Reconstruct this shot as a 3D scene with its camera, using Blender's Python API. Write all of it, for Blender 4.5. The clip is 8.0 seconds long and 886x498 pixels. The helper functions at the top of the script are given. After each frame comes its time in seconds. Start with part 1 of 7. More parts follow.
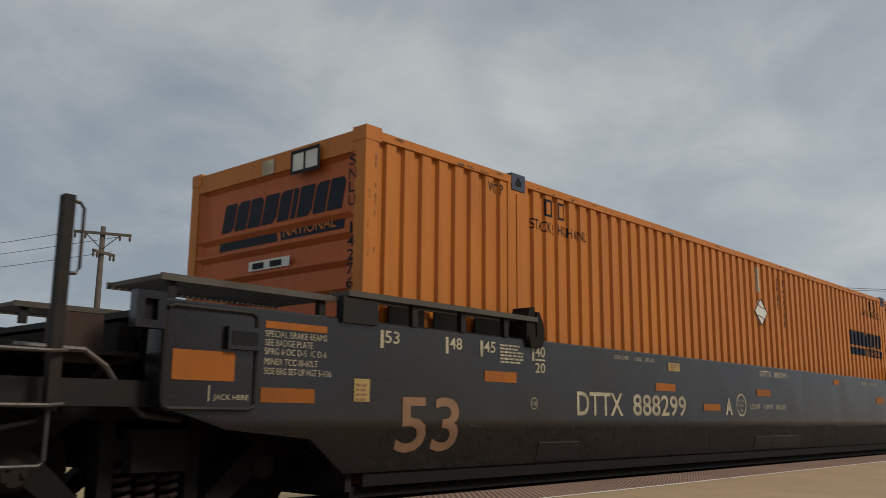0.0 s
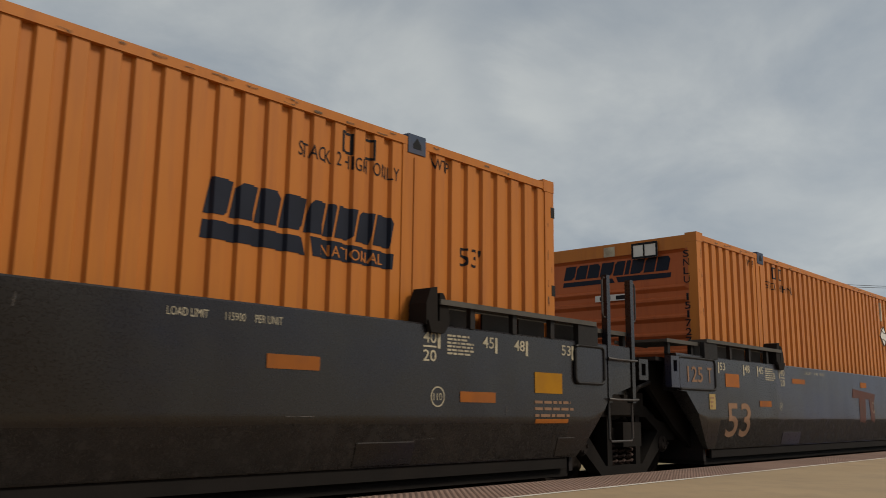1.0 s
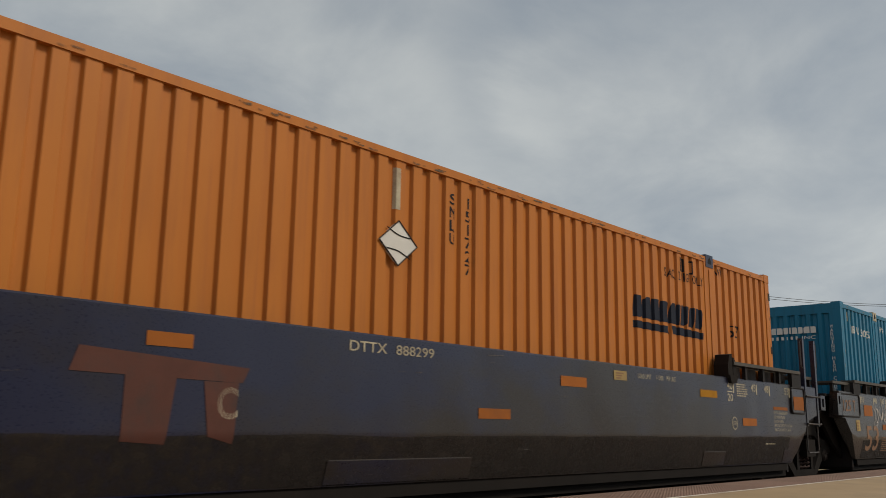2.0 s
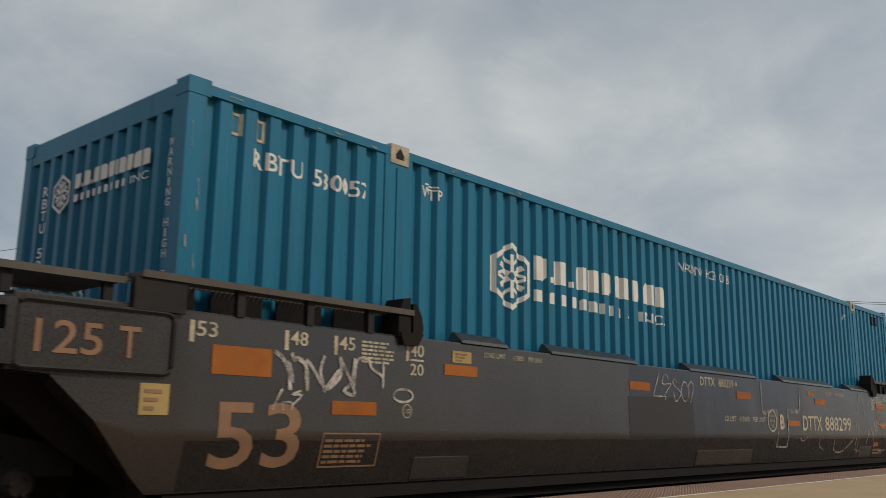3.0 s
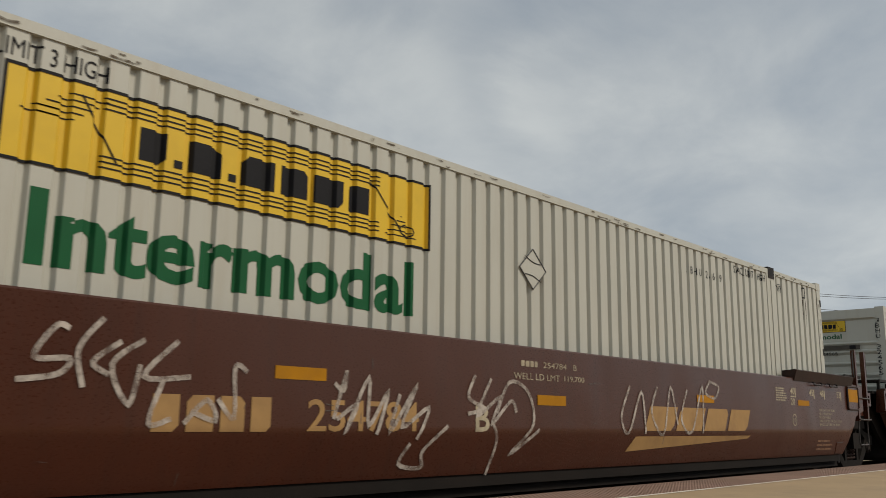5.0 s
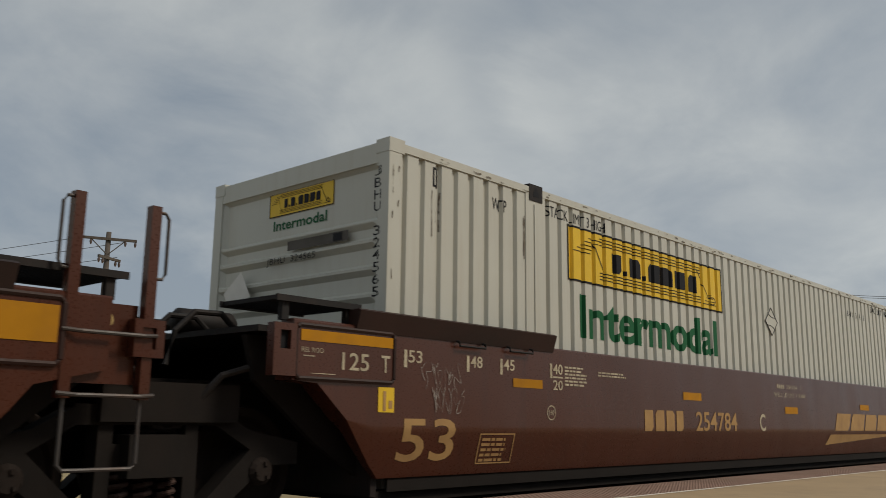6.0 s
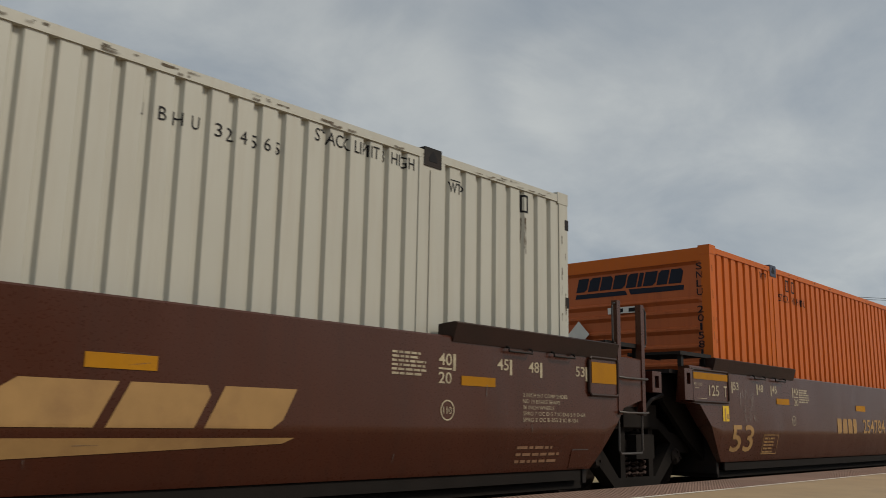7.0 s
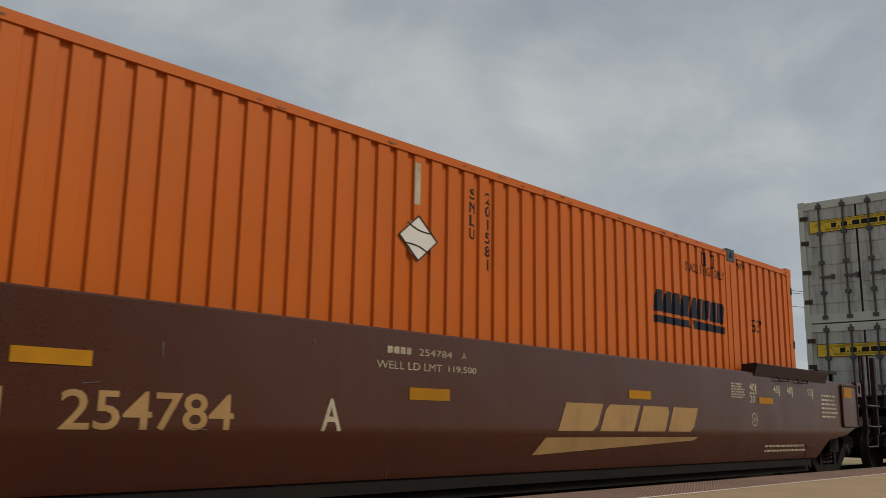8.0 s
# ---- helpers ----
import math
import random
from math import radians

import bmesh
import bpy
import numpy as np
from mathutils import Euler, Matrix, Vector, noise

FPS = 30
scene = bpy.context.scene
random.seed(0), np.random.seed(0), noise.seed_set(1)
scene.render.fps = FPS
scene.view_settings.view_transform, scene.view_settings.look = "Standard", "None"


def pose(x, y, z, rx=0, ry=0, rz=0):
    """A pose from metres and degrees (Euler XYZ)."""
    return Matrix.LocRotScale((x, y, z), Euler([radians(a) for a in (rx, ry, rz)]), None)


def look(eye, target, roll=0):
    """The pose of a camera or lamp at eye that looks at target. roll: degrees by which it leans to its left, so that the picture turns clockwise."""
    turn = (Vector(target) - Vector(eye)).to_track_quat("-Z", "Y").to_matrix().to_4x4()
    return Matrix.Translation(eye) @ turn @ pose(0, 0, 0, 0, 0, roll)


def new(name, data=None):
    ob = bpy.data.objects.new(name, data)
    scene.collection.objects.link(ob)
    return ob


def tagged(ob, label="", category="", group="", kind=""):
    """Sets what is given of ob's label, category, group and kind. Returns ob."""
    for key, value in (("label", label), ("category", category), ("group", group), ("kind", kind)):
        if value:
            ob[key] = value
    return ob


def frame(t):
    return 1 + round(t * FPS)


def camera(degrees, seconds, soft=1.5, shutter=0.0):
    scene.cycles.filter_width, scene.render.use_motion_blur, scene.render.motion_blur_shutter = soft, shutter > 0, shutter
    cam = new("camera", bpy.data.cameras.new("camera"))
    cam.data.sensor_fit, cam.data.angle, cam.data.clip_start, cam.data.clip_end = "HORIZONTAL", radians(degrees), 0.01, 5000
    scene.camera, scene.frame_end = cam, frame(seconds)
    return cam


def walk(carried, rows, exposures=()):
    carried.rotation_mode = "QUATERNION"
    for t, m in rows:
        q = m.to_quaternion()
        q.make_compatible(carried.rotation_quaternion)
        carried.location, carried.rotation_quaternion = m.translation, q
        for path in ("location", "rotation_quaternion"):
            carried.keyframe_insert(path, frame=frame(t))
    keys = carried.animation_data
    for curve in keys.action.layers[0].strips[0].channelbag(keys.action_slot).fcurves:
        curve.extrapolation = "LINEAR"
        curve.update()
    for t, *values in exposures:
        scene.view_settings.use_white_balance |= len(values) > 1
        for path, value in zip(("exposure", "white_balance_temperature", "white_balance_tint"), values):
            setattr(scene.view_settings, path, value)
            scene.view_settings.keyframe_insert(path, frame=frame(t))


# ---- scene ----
cam = camera(53.5, 8.0, soft=0.55, shutter=0.04)
EYE = (0.0, 0.0, 0.826)
TURNS = [
    (0, 10.70, -0.50, -48.05), (0.1, 10.74, -0.45, -47.98), (0.5, 10.70, -0.44, -47.89), (1, 10.43, -0.64, -48.02),
    (1.1, 11.64, -0.86, -48.62), (2.5, 11.43, -0.78, -48.44), (2.8, 11.45, -0.85, -48.52), (3, 11.41, -0.79, -48.25),
    (3.5, 11.27, -0.82, -48.24), (4, 11.28, -0.83, -48.10), (4.2, 11.26, -0.80, -48.14), (4.5, 11.24, -0.78, -48.10),
    (4.6, 11.21, -0.70, -48.11), (6, 11.11, -0.69, -47.77), (6.5, 11.14, -0.76, -47.63), (7, 11.12, -0.96, -47.48),
    (7.4, 11.17, -0.87, -47.50), (7.5, 11.16, -0.84, -47.33), (8, 11.14, -0.86, -47.23),
]
PATH = [(t, pose(*EYE, 90 + pitch, roll, yaw)) for t, pitch, roll, yaw in TURNS]
walk(cam, PATH, exposures=[(0, 0.0), (2.5, 0.03), (3.2, 0.17), (4.5, 0.19), (5.8, -0.02), (8, 0.0)])

# the train's way along the track: seconds, metres of the first container's front
WAY = [
    (0, 4.762), (0.1, 3.41), (0.5, -1.973), (1, -8.722), (1.1, -10.07), (2.5, -28.984), (2.8, -33.034), (3, -35.831), (3.1, -37.45), (3.2, -38.86), (3.3, -40.21),
    (3.5, -42.922), (4, -49.802), (4.2, -52.502), (4.3, -53.809), (4.5, -56.547), (4.6, -57.883), (6, -77.165),
    (6.5, -83.855), (7, -90.778), (7.4, -96.216), (7.5, -97.641), (8, -104.336),
]
TRACK_Y = 6.458
CENTRES = [8.077, 27.508, 47.005, 70.500, 90.218, 109.655, 133.25]


# ---- light ----
# cloud banks; the third is deepened to stand in for lens falloff at left
BANKS = [
    ((0.618, 0.700, 0.358), 0.26, 0.085), ((0.475, 0.787, 0.394), 0.16, 0.03), ((0.362, 0.895, 0.262), 0.30, -0.10), ((0.731, 0.589, 0.344), 0.07, -0.05),
    ((0.719, 0.548, 0.429), 0.09, -0.07), ((0.762, 0.542, 0.355), 0.07, 0.05), ((0.885, 0.378, 0.274), 0.30, 0.03),
]


def build_world():
    w = bpy.data.worlds.new("overcast_sky")
    scene.world = w
    w.use_nodes = True
    nt = w.node_tree
    nt.nodes.clear()
    n, l = nt.nodes.new, nt.links.new
    out = n("ShaderNodeOutputWorld")
    sky = n("ShaderNodeTexSky")
    sky.sky_type, sky.sun_disc = "NISHITA", False
    sky.sun_elevation, sky.sun_rotation = radians(SUN_EL), radians(SUN_ROT)
    sky.dust_density, sky.air_density = 3.0, 1.2
    b1 = n("ShaderNodeBackground")
    b1.inputs[1].default_value = 0.06
    l(sky.outputs[0], b1.inputs[0])
    tc = n("ShaderNodeTexCoord")
    sep = n("ShaderNodeSeparateXYZ")
    l(tc.outputs["Generated"], sep.inputs[0])
    add = n("ShaderNodeMath")
    add.operation = "ADD"
    add.inputs[1].default_value = 0.35
    mx = n("ShaderNodeMath")
    mx.operation = "MAXIMUM"
    mx.inputs[1].default_value = 0.0
    l(sep.outputs[2], mx.inputs[0])
    l(mx.outputs[0], add.inputs[0])
    comb = n("ShaderNodeCombineXYZ")
    for i in (0, 1):
        d = n("ShaderNodeMath")
        d.operation = "DIVIDE"
        l(sep.outputs[i], d.inputs[0])
        l(add.outputs[0], d.inputs[1])
        l(d.outputs[0], comb.inputs[i])
    no = n("ShaderNodeTexNoise")
    no.inputs["Scale"].default_value, no.inputs["Detail"].default_value = 3.1, 10.0
    no.inputs["Roughness"].default_value, no.inputs["Distortion"].default_value = 0.57, 0.3
    l(comb.outputs[0], no.inputs["Vector"])
    big = n("ShaderNodeTexNoise")
    big.inputs["Scale"].default_value, big.inputs["Detail"].default_value = 0.9, 3.0
    l(comb.outputs[0], big.inputs["Vector"])
    sm = n("ShaderNodeMath")
    sm.operation = "MULTIPLY_ADD"
    sm.inputs[1].default_value = 0.42
    l(no.outputs[0], sm.inputs[0])
    m2 = n("ShaderNodeMath")
    m2.operation = "MULTIPLY"
    m2.inputs[1].default_value = 0.62
    l(big.outputs[0], m2.inputs[0])
    l(m2.outputs[0], sm.inputs[2])
    # broad lighter and darker banks of cloud, with edges frayed by the noise
    fray = n("ShaderNodeVectorMath")
    fray.operation = "MULTIPLY_ADD"
    fray.inputs[1].default_value = (0.22, 0.22, 0.22)
    l(no.outputs["Color"], fray.inputs[0])
    l(tc.outputs["Generated"], fray.inputs[2])
    total = sm.outputs[0]
    for way, wide, lift in BANKS:
        far = n("ShaderNodeVectorMath")
        far.operation = "DISTANCE"
        far.inputs[1].default_value = Vector(way).normalized() + Vector((0.11, 0.11, 0.11))
        l(fray.outputs[0], far.inputs[0])
        rng = n("ShaderNodeMapRange")
        rng.interpolation_type = "SMOOTHSTEP"
        rng.inputs[1].default_value, rng.inputs[2].default_value = wide, 0.0
        rng.inputs[3].default_value, rng.inputs[4].default_value = 0.0, lift
        l(far.outputs["Value"], rng.inputs[0])
        plus = n("ShaderNodeMath")
        plus.operation = "ADD"
        l(total, plus.inputs[0])
        l(rng.outputs[0], plus.inputs[1])
        total = plus.outputs[0]
    ramp = n("ShaderNodeValToRGB")
    e = ramp.color_ramp.elements
    e[0].position, e[0].color = 0.40, (0.270, 0.318, 0.372, 1)
    e[1].position, e[1].color = 0.68, (0.56, 0.585, 0.58, 1)
    mid = e.new(0.54)
    mid.color = (0.405, 0.440, 0.465, 1)
    l(total, ramp.inputs[0])
    b2 = n("ShaderNodeBackground")
    b2.inputs[1].default_value = 1.0
    l(ramp.outputs[0], b2.inputs[0])
    # sky brightened towards the unseen platform side, added to light the container ends
    dot = n("ShaderNodeVectorMath")
    dot.operation = "DOT_PRODUCT"
    dot.inputs[1].default_value = Vector((-0.45, -0.65, 0.6)).normalized()
    l(tc.outputs["Generated"], dot.inputs[0])
    glow = n("ShaderNodeMath")
    glow.operation = "MULTIPLY_ADD"
    glow.inputs[1].default_value, glow.inputs[2].default_value = 0.27, 1.135
    l(dot.outputs["Value"], glow.inputs[0])
    low = n("ShaderNodeMath")
    low.operation = "MULTIPLY_ADD"
    low.inputs[1].default_value, low.inputs[2].default_value = -0.62, 1.19
    l(mx.outputs[0], low.inputs[0])
    both = n("ShaderNodeMath")
    both.operation = "MULTIPLY"
    l(glow.outputs[0], both.inputs[0])
    l(low.outputs[0], both.inputs[1])
    l(both.outputs[0], b2.inputs[1])
    mix = n("ShaderNodeMixShader")
    mix.inputs[0].default_value = 0.9
    l(b1.outputs[0], mix.inputs[1])
    l(b2.outputs[0], mix.inputs[2])
    l(mix.outputs[0], out.inputs[0])


# the veiled sun stands high behind the platform, on the side the train comes from
SUN_FROM = Vector((0.36, -0.64, 0.68)).normalized()
SUN_EL = math.degrees(math.asin(SUN_FROM.z))
SUN_ROT = math.degrees(math.atan2(SUN_FROM.x, SUN_FROM.y))
build_world()
sun_data = bpy.data.lights.new("sun", "SUN")
sun_data.energy, sun_data.angle, sun_data.color = 2.05, radians(14), (1.0, 0.89, 0.74)
sun = new("sun", sun_data)
sun.matrix_world = look(SUN_FROM * 60, (0, 0, 0))


# ---- materials ----
def mat(name, base, rough=0.6, metal=0.0, var=0.25, scale=3.0, dirt=None, dirt_amount=0.3, streak=False, cloud=0.0, bump=0.15, wavy=0.0,
        fine=60.0, spec=0.4, rand=0.0, worn=0.0, tint=None):
    """A painted or raw surface: base colour, blotches, grain, and dirt in streaks or spots."""
    m = bpy.data.materials.new(name)
    m.use_nodes = True
    nt = m.node_tree
    n, l = nt.nodes.new, nt.links.new
    bs = nt.nodes["Principled BSDF"]
    bs.inputs["Roughness"].default_value = rough
    bs.inputs["Metallic"].default_value = metal
    bs.inputs["Specular IOR Level"].default_value = spec
    if tint:
        bs.inputs["Specular Tint"].default_value = (*tint, 1)
    tc = n("ShaderNodeTexCoord")
    big = n("ShaderNodeTexNoise")
    big.inputs["Scale"].default_value, big.inputs["Detail"].default_value = scale, 5
    l(tc.outputs["Object"], big.inputs["Vector"])
    grain = n("ShaderNodeTexNoise")
    grain.inputs["Scale"].default_value, grain.inputs["Detail"].default_value = fine, 3
    l(tc.outputs["Object"], grain.inputs["Vector"])
    hue = n("ShaderNodeMix")
    hue.data_type = "RGBA"
    hue.inputs[6].default_value = tuple(c * (1 - var) for c in base) + (1,)
    hue.inputs[7].default_value = tuple(min(1, c * (1 + var)) for c in base) + (1,)
    l(big.outputs[0], hue.inputs[0])
    col = hue.outputs[2]
    if dirt:
        mp = n("ShaderNodeMapping")
        mp.inputs["Scale"].default_value = (9, 9, 0.7) if streak else (cloud, cloud, cloud * 1.6) if cloud else (2.5, 2.5, 2.5)
        l(tc.outputs["Object"], mp.inputs[0])
        dn = n("ShaderNodeTexNoise")
        dn.inputs["Scale"].default_value, dn.inputs["Detail"].default_value = 1.0, 8
        dn.inputs["Roughness"].default_value = 0.65
        l(mp.outputs[0], dn.inputs["Vector"])
        rp = n("ShaderNodeMapRange")
        rp.inputs[1].default_value, rp.inputs[2].default_value = (0.42, 0.60) if cloud else (0.48, 0.78)
        rp.inputs[3].default_value, rp.inputs[4].default_value = 0.0, dirt_amount * 2.2
        l(dn.outputs[0], rp.inputs[0])
        dm = n("ShaderNodeMix")
        dm.data_type = "RGBA"
        dm.inputs[7].default_value = (*dirt, 1)
        l(rp.outputs[0], dm.inputs[0])
        l(col, dm.inputs[6])
        col = dm.outputs[2]
    if rand:
        oi = n("ShaderNodeObjectInfo")
        hv = n("ShaderNodeHueSaturation")
        mr = n("ShaderNodeMapRange")
        mr.inputs[3].default_value, mr.inputs[4].default_value = 1 - rand, 1 + rand
        l(oi.outputs["Random"], mr.inputs[0])
        l(mr.outputs[0], hv.inputs["Value"])
        l(col, hv.inputs["Color"])
        col = hv.outputs[0]
    l(col, bs.inputs["Base Color"])
    if worn:
        # thin paint that has partly gone
        wo = n("ShaderNodeTexNoise")
        wo.inputs["Scale"].default_value, wo.inputs["Detail"].default_value = 9.0, 7
        wo.inputs["Roughness"].default_value = 0.7
        l(tc.outputs["Object"], wo.inputs["Vector"])
        wr = n("ShaderNodeMapRange")
        wr.inputs[1].default_value, wr.inputs[2].default_value = 0.38, 0.62
        wr.inputs[3].default_value, wr.inputs[4].default_value = 1.0 - worn, 1.0
        l(wo.outputs[0], wr.inputs[0])
        l(wr.outputs[0], bs.inputs["Alpha"])
    rr = n("ShaderNodeMapRange")
    rr.inputs[3].default_value, rr.inputs[4].default_value = max(0, rough - 0.12), min(1, rough + 0.15)
    l(grain.outputs[0], rr.inputs[0])
    l(rr.outputs[0], bs.inputs["Roughness"])
    if bump:
        ad = n("ShaderNodeMath")
        ad.operation = "MULTIPLY_ADD"
        ad.inputs[1].default_value = 3.0
        l(big.outputs[0], ad.inputs[0])
        l(grain.outputs[0], ad.inputs[2])
        bp = n("ShaderNodeBump")
        bp.inputs["Strength"].default_value, bp.inputs["Distance"].default_value = bump, 0.004
        l(ad.outputs[0], bp.inputs["Height"])
        if wavy:
            # slight buckles of thin plate
            mw = n("ShaderNodeMapping")
            mw.inputs["Scale"].default_value = (0.9, 0.9, 0.5)
            l(tc.outputs["Object"], mw.inputs[0])
            wn = n("ShaderNodeTexNoise")
            wn.inputs["Scale"].default_value, wn.inputs["Detail"].default_value = 1.6, 1
            l(mw.outputs[0], wn.inputs["Vector"])
            wb = n("ShaderNodeBump")
            wb.inputs["Strength"].default_value, wb.inputs["Distance"].default_value = wavy, 0.05
            l(wn.outputs[0], wb.inputs["Height"])
            l(wb.outputs[0], bp.inputs["Normal"])
        l(bp.outputs[0], bs.inputs["Normal"])
    return m


